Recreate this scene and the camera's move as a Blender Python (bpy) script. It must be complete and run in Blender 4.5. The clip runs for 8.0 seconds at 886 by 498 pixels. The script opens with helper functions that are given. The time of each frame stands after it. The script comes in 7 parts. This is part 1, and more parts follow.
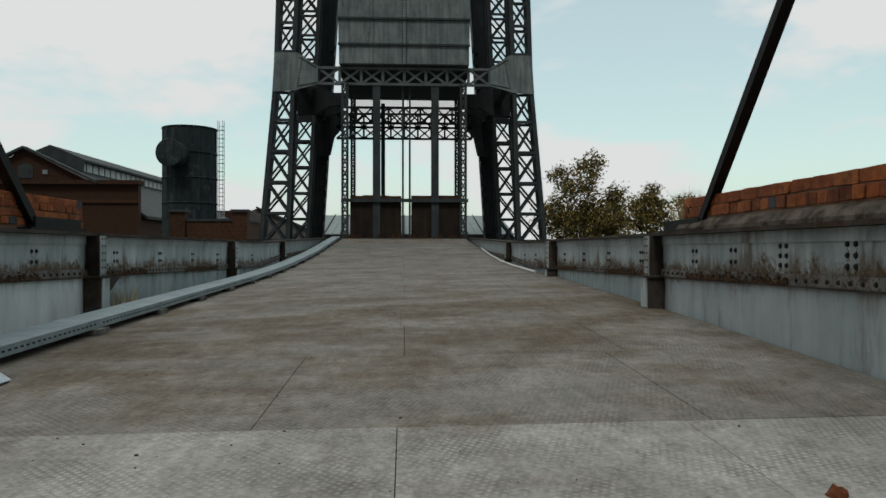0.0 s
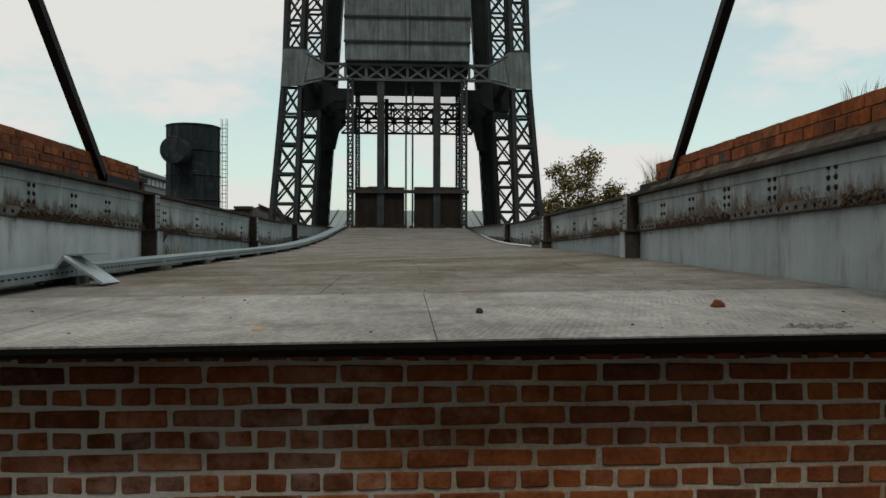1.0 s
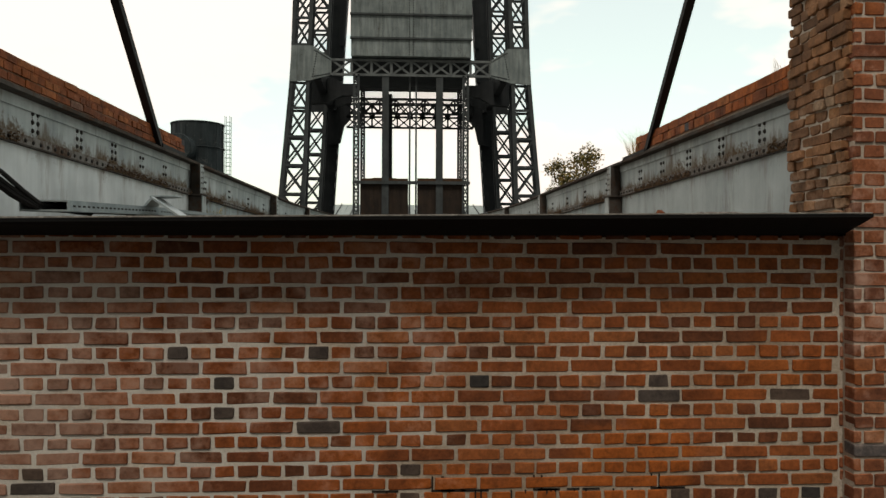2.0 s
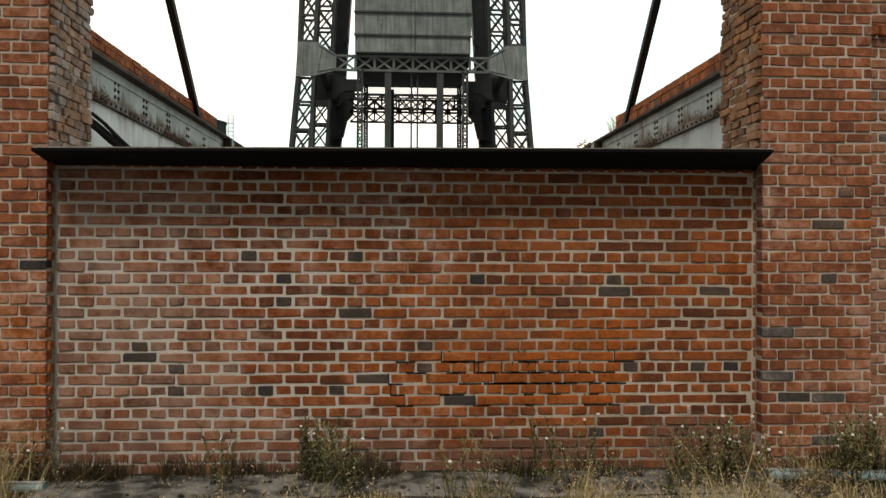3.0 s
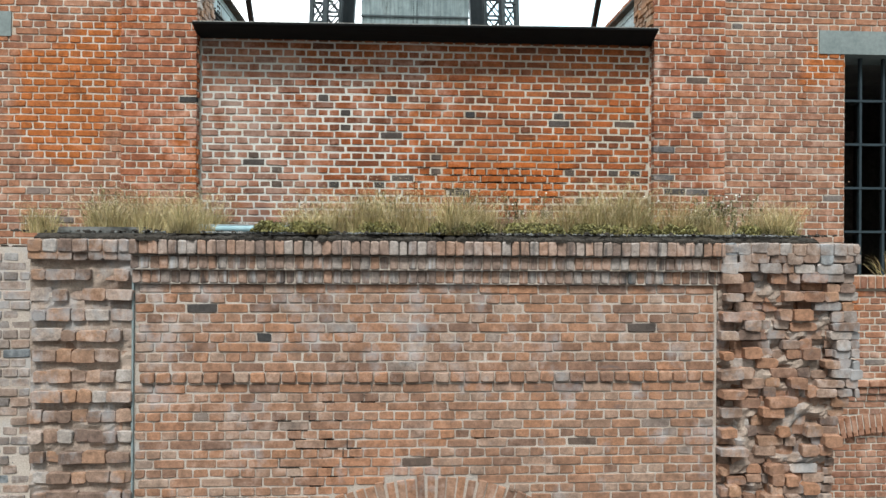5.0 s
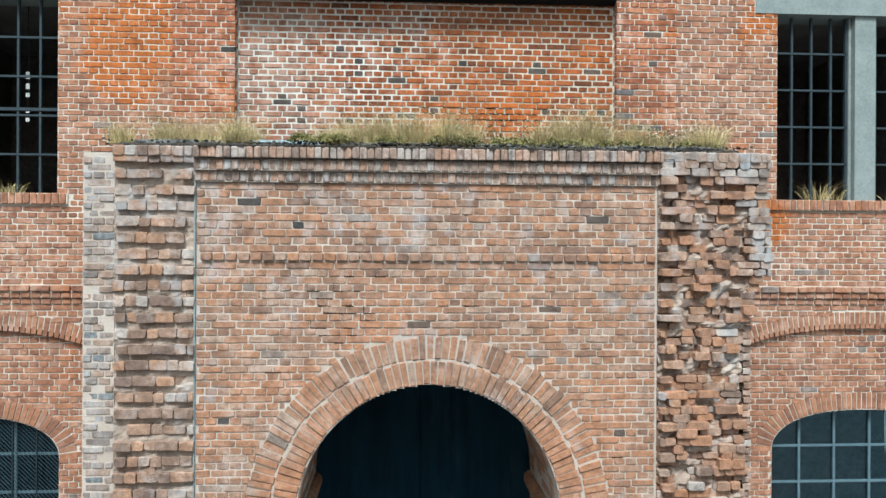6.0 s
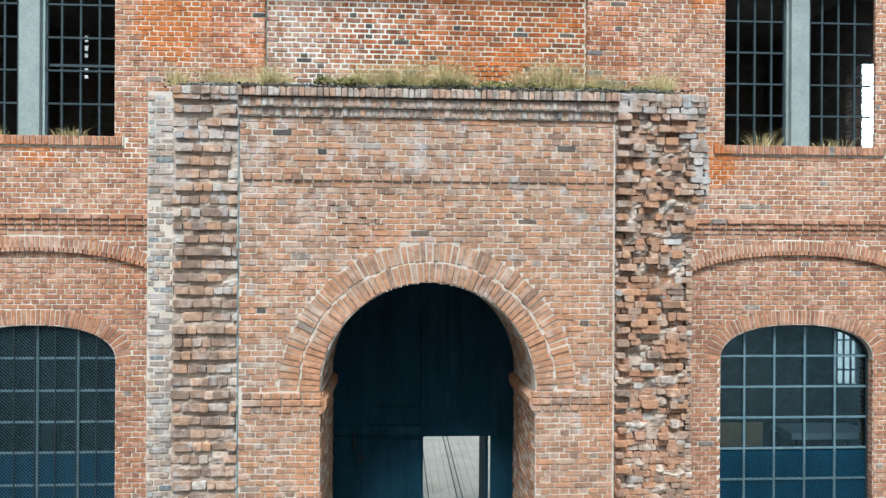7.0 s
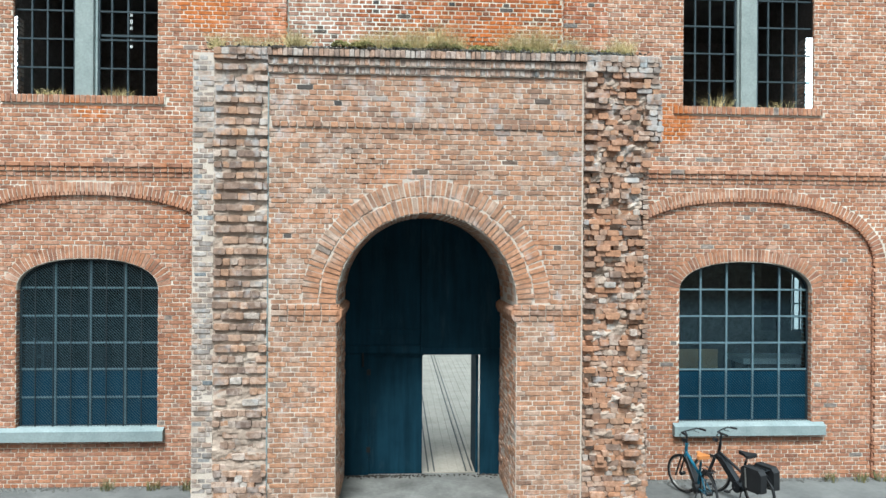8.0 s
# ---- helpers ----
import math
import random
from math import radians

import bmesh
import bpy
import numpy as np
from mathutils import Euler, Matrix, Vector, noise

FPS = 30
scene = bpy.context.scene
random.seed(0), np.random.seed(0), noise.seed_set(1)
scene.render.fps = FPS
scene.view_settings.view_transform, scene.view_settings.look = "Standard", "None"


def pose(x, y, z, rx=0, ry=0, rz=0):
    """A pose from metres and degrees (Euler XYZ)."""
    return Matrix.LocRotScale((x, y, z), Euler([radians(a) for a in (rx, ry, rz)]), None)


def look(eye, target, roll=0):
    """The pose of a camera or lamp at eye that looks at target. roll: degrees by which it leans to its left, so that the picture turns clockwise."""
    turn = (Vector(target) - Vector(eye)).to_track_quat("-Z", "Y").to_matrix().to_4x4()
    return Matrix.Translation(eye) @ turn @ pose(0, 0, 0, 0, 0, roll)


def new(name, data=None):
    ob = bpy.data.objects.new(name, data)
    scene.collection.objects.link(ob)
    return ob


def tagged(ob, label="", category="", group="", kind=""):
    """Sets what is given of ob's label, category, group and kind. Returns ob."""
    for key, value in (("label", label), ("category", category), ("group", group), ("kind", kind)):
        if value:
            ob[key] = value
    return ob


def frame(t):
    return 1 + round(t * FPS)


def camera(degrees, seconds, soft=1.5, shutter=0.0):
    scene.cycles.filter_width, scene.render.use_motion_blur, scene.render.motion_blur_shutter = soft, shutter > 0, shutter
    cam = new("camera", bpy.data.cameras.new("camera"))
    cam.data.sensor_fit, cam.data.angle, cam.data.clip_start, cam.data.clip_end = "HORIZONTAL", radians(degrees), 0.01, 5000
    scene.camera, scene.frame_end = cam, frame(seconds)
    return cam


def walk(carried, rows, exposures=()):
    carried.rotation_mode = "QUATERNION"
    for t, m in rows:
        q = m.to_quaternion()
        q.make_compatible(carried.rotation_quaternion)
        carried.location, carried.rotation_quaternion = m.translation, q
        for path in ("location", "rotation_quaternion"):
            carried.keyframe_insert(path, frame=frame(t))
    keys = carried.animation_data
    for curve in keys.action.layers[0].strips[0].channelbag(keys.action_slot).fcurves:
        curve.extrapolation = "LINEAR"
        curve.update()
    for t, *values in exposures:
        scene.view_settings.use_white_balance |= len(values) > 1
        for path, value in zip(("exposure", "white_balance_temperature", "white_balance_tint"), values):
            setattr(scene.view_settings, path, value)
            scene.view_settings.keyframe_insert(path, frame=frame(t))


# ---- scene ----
cam = camera(62.0, 8.0)
METRES, EYE, TILT, LEAN, TURN = 13.5, 10.4, 0.0, 0.0, -3.0
ROWS = [
    (0.0, 0.0, 0.0, 0.0, 0.0, 0.0, -0.0),
    (0.5, -0.0031, -0.0435, -0.018, -0.03, 0.04, -0.07),
    (1.0, -0.006, -0.0878, -0.0361, -0.04, 0.07, -0.1),
    (1.5, -0.0098, -0.1333, -0.0537, -0.06, 0.06, -0.15),
    (2.0, -0.0133, -0.1798, -0.0721, -0.05, 0.07, -0.19),
    (3.5, -0.019, -0.3269, -0.1342, -0.19, 0.1, -0.31),
    (4.0, -0.0208, -0.3825, -0.164, -0.24, 0.09, -0.32),
    (4.5, -0.0228, -0.4364, -0.2011, -0.27, 0.05, -0.33),
    (6.0, -0.0213, -0.6134, -0.3117, -0.36, -0.0, -0.3),
    (6.5, -0.0207, -0.6772, -0.3492, -0.38, 0.04, -0.29),
    (7.0, -0.0194, -0.7449, -0.3865, -0.41, 0.01, -0.32),
    (7.5, -0.0185, -0.8103, -0.4208, -0.44, -0.02, -0.34),
    (8.0, -0.0162, -0.8845, -0.4591, -0.46, -0.08, -0.36),
]
EXPOSURES = [(0.0, -1.48, 6450, 8), (0.5, -1.46, 6500, 8), (1.0, -1.46, 6700, 9), (1.5, -1.18, 7100, 11), (2.1, -0.86, 7500, 14), (3.3, -0.36, 7450, 14), (4.0, 0.14, 6800, 11), (4.7, 0.62, 6200, 7), (5.8, 1.18, 5800, 3), (6.5, 1.35, 5650, 2), (8.0, 1.48, 5750, 1)]
walk(cam, [(t, pose(0, 0, EYE, TILT, LEAN, TURN) @ pose(METRES * x, METRES * y, METRES * z, 90 + pitch, roll, yaw)) for t, x, y, z, yaw, pitch, roll in ROWS], EXPOSURES)

# ---- light ----
world = bpy.data.worlds.new("overcast_sky")
scene.world = world
world.use_nodes = True
wn, wl = world.node_tree.nodes, world.node_tree.links
wn.clear()
w_out = wn.new("ShaderNodeOutputWorld")
w_bg = wn.new("ShaderNodeBackground")
w_sky = wn.new("ShaderNodeTexSky")
w_sky.sky_type = "NISHITA"
w_sky.sun_disc = False
w_sky.sun_elevation, w_sky.sun_rotation = radians(56), radians(192)
w_sky.air_density, w_sky.dust_density = 1.0, 2.0
w_co = wn.new("ShaderNodeTexCoord")
w_map = wn.new("ShaderNodeMapping")
w_map.inputs["Scale"].default_value = (1.0, 1.0, 2.6)
w_map.inputs["Location"].default_value = (0.35, 0.2, 0.0)
w_noise = wn.new("ShaderNodeTexNoise")
w_noise.inputs["Scale"].default_value = 2.1
w_noise.inputs["Detail"].default_value = 5.0
w_noise.inputs["Roughness"].default_value = 0.6
w_ramp = wn.new("ShaderNodeValToRGB")
w_ramp.color_ramp.elements[0].position, w_ramp.color_ramp.elements[1].position = 0.45, 0.525
w_ramp.color_ramp.elements[0].color = (0.15, 0.15, 0.15, 1)
w_tone = wn.new("ShaderNodeMix")
w_tone.data_type = "RGBA"
w_tone.blend_type = "MIX"
w_gain = wn.new("ShaderNodeMix")
w_gain.data_type, w_gain.blend_type = "RGBA", "MULTIPLY"
w_gain.inputs["Factor"].default_value = 1.0
w_gain.inputs[7].default_value = (0.45, 0.49, 0.36, 1)
wl.new(w_co.outputs["Generated"], w_map.inputs["Vector"])
wl.new(w_map.outputs["Vector"], w_noise.inputs["Vector"])
w_side, w_bank = wn.new("ShaderNodeSeparateXYZ"), wn.new("ShaderNodeMath")
w_bank.operation = "MULTIPLY_ADD"
w_bank.inputs[1].default_value = -0.04
wl.new(w_co.outputs["Generated"], w_side.inputs[0])
wl.new(w_side.outputs["X"], w_bank.inputs[0])
wl.new(w_noise.outputs["Fac"], w_bank.inputs[2])
wl.new(w_bank.outputs[0], w_ramp.inputs["Fac"])
wl.new(w_sky.outputs["Color"], w_gain.inputs[6])
wl.new(w_ramp.outputs["Color"], w_tone.inputs["Factor"])
w_haze = wn.new("ShaderNodeMix")
w_haze.data_type, w_haze.blend_type = "RGBA", "MIX"
w_haze.inputs["Factor"].default_value = 0.6
w_haze.inputs[7].default_value = (0.88, 1.04, 1.09, 1)
wl.new(w_gain.outputs[2], w_haze.inputs[6])
wl.new(w_haze.outputs[2], w_tone.inputs[6])
w_tone.inputs[7].default_value = (1.37, 1.38, 1.365, 1)
# an overcast sky is brighter overhead than near the horizon
w_sep = wn.new("ShaderNodeSeparateXYZ")
w_rise = wn.new("ShaderNodeMapRange")
w_rise.inputs["From Min"].default_value, w_rise.inputs["From Max"].default_value = 0.42, 0.95
w_rise.inputs["To Min"].default_value, w_rise.inputs["To Max"].default_value = 1.0, 2.1
w_lift = wn.new("ShaderNodeMix")
w_lift.data_type, w_lift.blend_type = "RGBA", "MULTIPLY"
w_lift.inputs["Factor"].default_value = 1.0
wl.new(w_co.outputs["Generated"], w_sep.inputs[0])
wl.new(w_sep.outputs["Z"], w_rise.inputs["Value"])
wl.new(w_tone.outputs[2], w_lift.inputs[6])
# and here set brighter beyond the building than behind the yard, to shade the facade
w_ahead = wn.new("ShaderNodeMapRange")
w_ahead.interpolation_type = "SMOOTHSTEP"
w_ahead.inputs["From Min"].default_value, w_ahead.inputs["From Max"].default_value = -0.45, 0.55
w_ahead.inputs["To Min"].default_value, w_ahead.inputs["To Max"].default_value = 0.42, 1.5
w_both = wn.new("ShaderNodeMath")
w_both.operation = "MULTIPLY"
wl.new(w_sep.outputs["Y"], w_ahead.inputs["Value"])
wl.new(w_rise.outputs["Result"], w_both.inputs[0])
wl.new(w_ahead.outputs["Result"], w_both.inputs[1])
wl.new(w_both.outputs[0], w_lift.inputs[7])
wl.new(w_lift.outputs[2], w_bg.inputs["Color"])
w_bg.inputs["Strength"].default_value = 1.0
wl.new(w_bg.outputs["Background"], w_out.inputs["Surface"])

sun_lamp = bpy.data.lights.new("sun", "SUN")
sun_lamp.energy, sun_lamp.angle, sun_lamp.color = 2.6, radians(14), (1.0, 0.975, 0.94)
sun = new("sun", sun_lamp)
sun.matrix_world = look((-5, -20, 40), (0, 4, 4))


# ---- materials ----
def shader(name, rough=0.8, metal=0.0, gloss=0.25):
    """A material with its node tree, links and main shader."""
    m = bpy.data.materials.new(name)
    m.use_nodes = True
    nt = m.node_tree
    p = nt.nodes["Principled BSDF"]
    p.inputs["Roughness"].default_value, p.inputs["Metallic"].default_value = rough, metal
    p.inputs["Specular IOR Level"].default_value = gloss
    return m, nt.nodes, nt.links, p


def tex(n, l, scale, detail=4.0, rough=0.6, stretch=None, kind="ShaderNodeTexNoise"):
    """A noise in world metres; returns its value output."""
    geo = n.new("ShaderNodeNewGeometry")
    t = n.new(kind)
    t.inputs["Scale"].default_value = scale
    if kind == "ShaderNodeTexNoise":
        t.inputs["Detail"].default_value, t.inputs["Roughness"].default_value = detail, rough
    if stretch:
        mp = n.new("ShaderNodeMapping")
        mp.inputs["Scale"].default_value = stretch
        l.new(geo.outputs["Position"], mp.inputs["Vector"])
        l.new(mp.outputs["Vector"], t.inputs["Vector"])
    else:
        l.new(geo.outputs["Position"], t.inputs["Vector"])
    return t.outputs["Fac"] if kind == "ShaderNodeTexNoise" else t.outputs[0]


def ramp(n, l, fac, *stops, mode="LINEAR"):
    """A colour ramp of (position, colour or grey)."""
    r = n.new("ShaderNodeValToRGB")
    r.color_ramp.interpolation = mode
    els = r.color_ramp.elements
    while len(els) < len(stops):
        els.new(0.5)
    for e, (pos, c) in zip(els, stops):
        e.position = pos
        e.color = (c, c, c, 1) if isinstance(c, (int, float)) else (*c, 1)
    l.new(fac, r.inputs["Fac"])
    return r.outputs["Color"]


def mix(n, l, fac, a, b, blend="MIX"):
    x = n.new("ShaderNodeMix")
    x.data_type, x.blend_type = "RGBA", blend
    for socket, v in ((x.inputs["Factor"], fac), (x.inputs[6], a), (x.inputs[7], b)):
        if isinstance(v, (int, float)):
            socket.default_value = v
        elif isinstance(v, tuple):
            socket.default_value = (*v, 1)
        else:
            l.new(v, socket)
    return x.outputs[2]


def bump(n, l, p, height, strength=0.4, dist=0.01):
    b = n.new("ShaderNodeBump")
    b.inputs["Strength"].default_value, b.inputs["Distance"].default_value = strength, dist
    l.new(height, b.inputs["Height"])
    l.new(b.outputs["Normal"], p.inputs["Normal"])


def piece_random(n, l):
    """A random value for each piece, joined or single."""
    geo, info = n.new("ShaderNodeNewGeometry"), n.new("ShaderNodeObjectInfo")
    add, fr = n.new("ShaderNodeMath"), n.new("ShaderNodeMath")
    fr.operation = "FRACT"
    l.new(geo.outputs["Random Per Island"], add.inputs[0])
    l.new(info.outputs["Random"], add.inputs[1])
    l.new(add.outputs[0], fr.inputs[0])
    return fr.outputs[0]


def near_spot(n, l, value, sx, sz, sr, amount):
    """Raises a value round a place on the wall."""
    geo, far, flat = n.new("ShaderNodeNewGeometry"), n.new("ShaderNodeVectorMath"), n.new("ShaderNodeVectorMath")
    far.operation, flat.operation = "DISTANCE", "MULTIPLY"
    flat.inputs[1].default_value = (1, 0, 1.5)
    far.inputs[1].default_value = (sx, 0, sz * 1.5)
    l.new(geo.outputs["Position"], flat.inputs[0])
    l.new(flat.outputs["Vector"], far.inputs[0])
    fall = n.new("ShaderNodeMapRange")
    fall.inputs["From Min"].default_value, fall.inputs["From Max"].default_value = 0.0, sr
    fall.inputs["To Min"].default_value, fall.inputs["To Max"].default_value = amount, 0.0
    l.new(far.outputs["Value"], fall.inputs["Value"])
    grow = n.new("ShaderNodeMath")
    l.new(value, grow.inputs[0])
    l.new(fall.outputs["Result"], grow.inputs[1])
    return grow.outputs[0]


def by_height(n, l, value, z0, z1, lo, hi, axis="Z"):
    """Adds lo below z0, hi above z1 and a blend between, along an axis."""
    geo, sep, band, add = n.new("ShaderNodeNewGeometry"), n.new("ShaderNodeSeparateXYZ"), n.new("ShaderNodeMapRange"), n.new("ShaderNodeMath")
    l.new(geo.outputs["Position"], sep.inputs[0])
    l.new(sep.outputs[axis], band.inputs["Value"])
    for key, v in (("From Min", z0), ("From Max", z1), ("To Min", lo), ("To Max", hi)):
        band.inputs[key].default_value = v
    l.new(value, add.inputs[0])
    l.new(band.outputs["Result"], add.inputs[1])
    return add.outputs[0]


def washed(n, l, col, washes):
    """Limewash, run-off and soot that cross bricks and joints alike: (colour, start, amount, scale, stretch, heights)."""
    for tone, start, amount, scale, stretch, heights in washes:
        v = tex(n, l, scale, 5, 0.65, stretch)
        for h in heights:
            v = by_height(n, l, v, *h)
        col = mix(n, l, ramp(n, l, v, (start, 0.0), (start + 0.13, amount)), col, tone)
    return col


def brick_material(name, tones, lime, lime_from, grime=0.5, rust=None, rust_from=0.6, rough=0.9, spots=(), fade=0.0, washes=()):
    """Fired brick: a tone for each piece, a limey bloom, dark grime and fine grain."""
    m, n, l, p = shader(name, rough)
    rnd = piece_random(n, l)
    col = ramp(n, l, rnd, *tones)
    grain = tex(n, l, 55, 5, 0.7)
    mid = tex(n, l, 5.0, 4, 0.6)
    smear = tex(n, l, 16, 5, 0.72)
    big = tex(n, l, 0.75, 4, 0.55)
    if rust:
        patch = tex(n, l, 1.1, 3, 0.5, (1, 1, 1.3))
        for spot in spots:
            patch = near_spot(n, l, patch, *spot)
        col = mix(n, l, ramp(n, l, patch, (rust_from, 0.0), (rust_from + 0.12, 0.85)), col, rust)
    col = mix(n, l, 0.7, col, ramp(n, l, grain, (0.25, 0.55), (0.75, 1.35)), "MULTIPLY")
    col = mix(n, l, 0.75, col, ramp(n, l, smear, (0.34, 0.55), (0.50, 1.0), (0.68, 1.3)), "MULTIPLY")
    blot = mix(n, l, 0.3, mix(n, l, 0.5, big, mid), smear)
    if fade:
        sep, lean = n.new("ShaderNodeSeparateXYZ"), n.new("ShaderNodeMath")
        lean.operation = "MULTIPLY_ADD"
        lean.inputs[1].default_value = -fade
        pos = n.new("ShaderNodeNewGeometry")
        l.new(pos.outputs["Position"], sep.inputs[0])
        l.new(sep.outputs["X"], lean.inputs[0])
        l.new(blot, lean.inputs[2])
        blot = lean.outputs[0]
    col = mix(n, l, ramp(n, l, blot, (lime_from, 0.0), (lime_from + 0.16, 0.55)), col, lime)
    col = mix(n, l, grime, col, ramp(n, l, mid, (0.30, 0.45), (0.62, 1.1)), "MULTIPLY")
    col = washed(n, l, col, washes)
    l.new(col, p.inputs["Base Color"])
    bump(n, l, p, mix(n, l, 0.5, grain, mid), 0.55, 0.008)
    return m


def mortar_material(name, a, b, stain=None, spots=(), washes=()):
    m, n, l, p = shader(name, 0.95)
    col = ramp(n, l, tex(n, l, 2.0, 5), (0.3, a), (0.7, b))
    if stain:
        patch = tex(n, l, 1.6, 4, 0.6)
        for spot in spots:
            patch = near_spot(n, l, patch, *spot)
        col = mix(n, l, ramp(n, l, patch, (0.56, 0.0), (0.80, 0.62)), col, stain)
    col = mix(n, l, 0.6, col, ramp(n, l, tex(n, l, 70, 3), (0.3, 0.6), (0.7, 1.25)), "MULTIPLY")
    col = washed(n, l, col, washes)
    l.new(col, p.inputs["Base Color"])
    bump(n, l, p, tex(n, l, 70, 3), 0.5, 0.006)
    return m


def from_seam(n, l, height, slope, reach, amount):
    """How much rust has crept from a riveted seam that falls along y: most at the seam, none past its reach."""
    geo, sep, line, far = n.new("ShaderNodeNewGeometry"), n.new("ShaderNodeSeparateXYZ"), n.new("ShaderNodeMath"), n.new("ShaderNodeMath")
    line.operation, far.operation = "MULTIPLY_ADD", "SUBTRACT"
    l.new(geo.outputs["Position"], sep.inputs[0])
    l.new(sep.outputs["Y"], line.inputs[0])
    line.inputs[1].default_value, line.inputs[2].default_value = slope, height - 4 * slope
    l.new(sep.outputs["Z"], far.inputs[0])
    l.new(line.outputs[0], far.inputs[1])
    creep = n.new("ShaderNodeMapRange")
    creep.inputs["From Min"].default_value, creep.inputs["From Max"].default_value = 0.0, reach
    creep.inputs["To Min"].default_value, creep.inputs["To Max"].default_value = amount, 0.0
    l.new(far.outputs[0], creep.inputs["Value"])
    return creep.outputs["Result"]


def plus(n, l, value, more):
    if more is None:
        return value
    add = n.new("ShaderNodeMath")
    l.new(value, add.inputs[0])
    l.new(more, add.inputs[1])
    return add.outputs[0]


def paint_material(name, col_a, col_b, rust=(0.10, 0.045, 0.02), rust_from=0.60, rough=0.55, streaks=0.35, scale=1.0, metal=0.0, gloss=0.2, drip=0.0, seam=None):
    """Weathered paint on steel: faded tones, run-off streaks, rust blooms."""
    m, n, l, p = shader(name, rough, metal, gloss)
    col = ramp(n, l, tex(n, l, 1.6 * scale, 5), (0.3, col_a), (0.7, col_b))
    run = tex(n, l, 7 * scale, 4, 0.6, (1, 1, 0.09))
    col = mix(n, l, streaks, col, ramp(n, l, run, (0.35, 0.35), (0.62, 1.15)), "MULTIPLY")
    rise = from_seam(n, l, *seam) if seam else None
    if drip:
        col = mix(n, l, ramp(n, l, plus(n, l, tex(n, l, 4.5 * scale, 5, 0.7, (1, 1, 0.22)), rise), (0.56, 0.0), (0.70, drip)), col, rust)
    fine = tex(n, l, 26 * scale, 5, 0.7)
    bloom = plus(n, l, mix(n, l, 0.5, tex(n, l, 2.6 * scale, 5, 0.65), fine), rise)
    col = mix(n, l, ramp(n, l, bloom, (rust_from, 0.0), (rust_from + 0.1, 0.9)), col, rust)
    l.new(col, p.inputs["Base Color"])
    l.new(ramp(n, l, bloom, (rust_from - 0.15, rough), (rust_from + 0.1, 0.9)), p.inputs["Roughness"])
    bump(n, l, p, fine, 0.25, 0.004)
    return m


def plain_material(name, a, b, rough=0.7, scale=6.0, metal=0.0, relief=0.3, edge=0.2):
    m, n, l, p = shader(name, rough, metal)
    col = ramp(n, l, tex(n, l, scale, 5), (0.5 - edge, a), (0.5 + edge, b))
    col = mix(n, l, 0.5, col, ramp(n, l, tex(n, l, scale * 9, 4), (0.3, 0.7), (0.7, 1.2)), "MULTIPLY")
    l.new(col, p.inputs["Base Color"])
    bump(n, l, p, tex(n, l, scale * 9, 4), relief, 0.006)
    return m


M_BRICK = brick_material("weathered_red_brick", ((0.0, (0.1584, 0.0528, 0.02508)), (0.25, (0.231, 0.06864, 0.0264)), (0.75, (0.297, 0.08976, 0.02904)), (0.985, (0.33, 0.1162, 0.04224)), (0.99, (0.066, 0.066, 0.0726))), (0.396, 0.2838, 0.2244), 0.56, 0.8, (0.3432, 0.08712, 0.01584), 0.56)
M_BRICK_PIER = brick_material("lime_washed_brick", ((0.0, (0.1866, 0.06646, 0.03498)), (0.3, (0.2542, 0.08628, 0.04081)), (0.75, (0.309, 0.1049, 0.04547)), (0.97, (0.3265, 0.1376, 0.06763)), (0.98, (0.1049, 0.09328, 0.09095))), (0.4897, 0.3731, 0.309), 0.515, 0.5, (0.3498, 0.09911, 0.02099), 0.585, spots=((2.45, 8.0, 0.9, 0.13), (-2.6, 8.0, 0.9, 0.11)))
M_BRICK_WALL = brick_material("faded_red_brick", ((0.0, (0.213, 0.09719, 0.06115)), (0.4, (0.2708, 0.1223, 0.06989)), (0.8, (0.3189, 0.1463, 0.08081)), (0.985, (0.2948, 0.1638, 0.1124)), (0.993, (0.1529, 0.1256, 0.1114))), (0.4096, 0.3167, 0.2566), 0.515, 0.5, (0.3385, 0.09282, 0.0142), 0.64, spots=((-4.35, 8.95, 1.8, 0.50), (4.1, 9.3, 1.5, 0.16), (4.25, 6.62, 0.75, 0.55), (-4.6, 6.6, 0.7, 0.16)))
PORTAL_WASH = (((0.345, 0.35, 0.36), 0.56, 0.42, 3.2, (1, 1, 0.8), ((5.2, 6.6, -0.03, 0.06),)), ((0.070, 0.086, 0.10), 0.635, 0.6, 4.2, (0.55, 1, 2.2), ((4.6, 6.4, -0.04, 0.02),)))
PIER_WASH = (((0.315, 0.325, 0.335), 0.525, 0.5, 3.4, (1, 1, 0.7), ((3.0, 6.5, -0.04, 0.02),)), ((0.045, 0.055, 0.064), 0.59, 0.65, 5.0, (0.8, 1, 1.6), ()))
STREAK_WASH = (((0.42, 0.43, 0.44), 0.535, 0.6, 13.0, (1, 1, 0.10), ((7.09, 7.14, 0.0, -0.08),)), ((0.022, 0.024, 0.026), 0.56, 0.8, 10.0, (1, 1, 0.14), ((6.88, 7.15, 0.03, -0.02),)), ((0.05, 0.085, 0.10), 0.64, 0.6, 3.0, (1, 1, 0.5), ()))
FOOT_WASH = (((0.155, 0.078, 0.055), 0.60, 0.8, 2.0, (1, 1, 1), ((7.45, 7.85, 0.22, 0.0),)),)
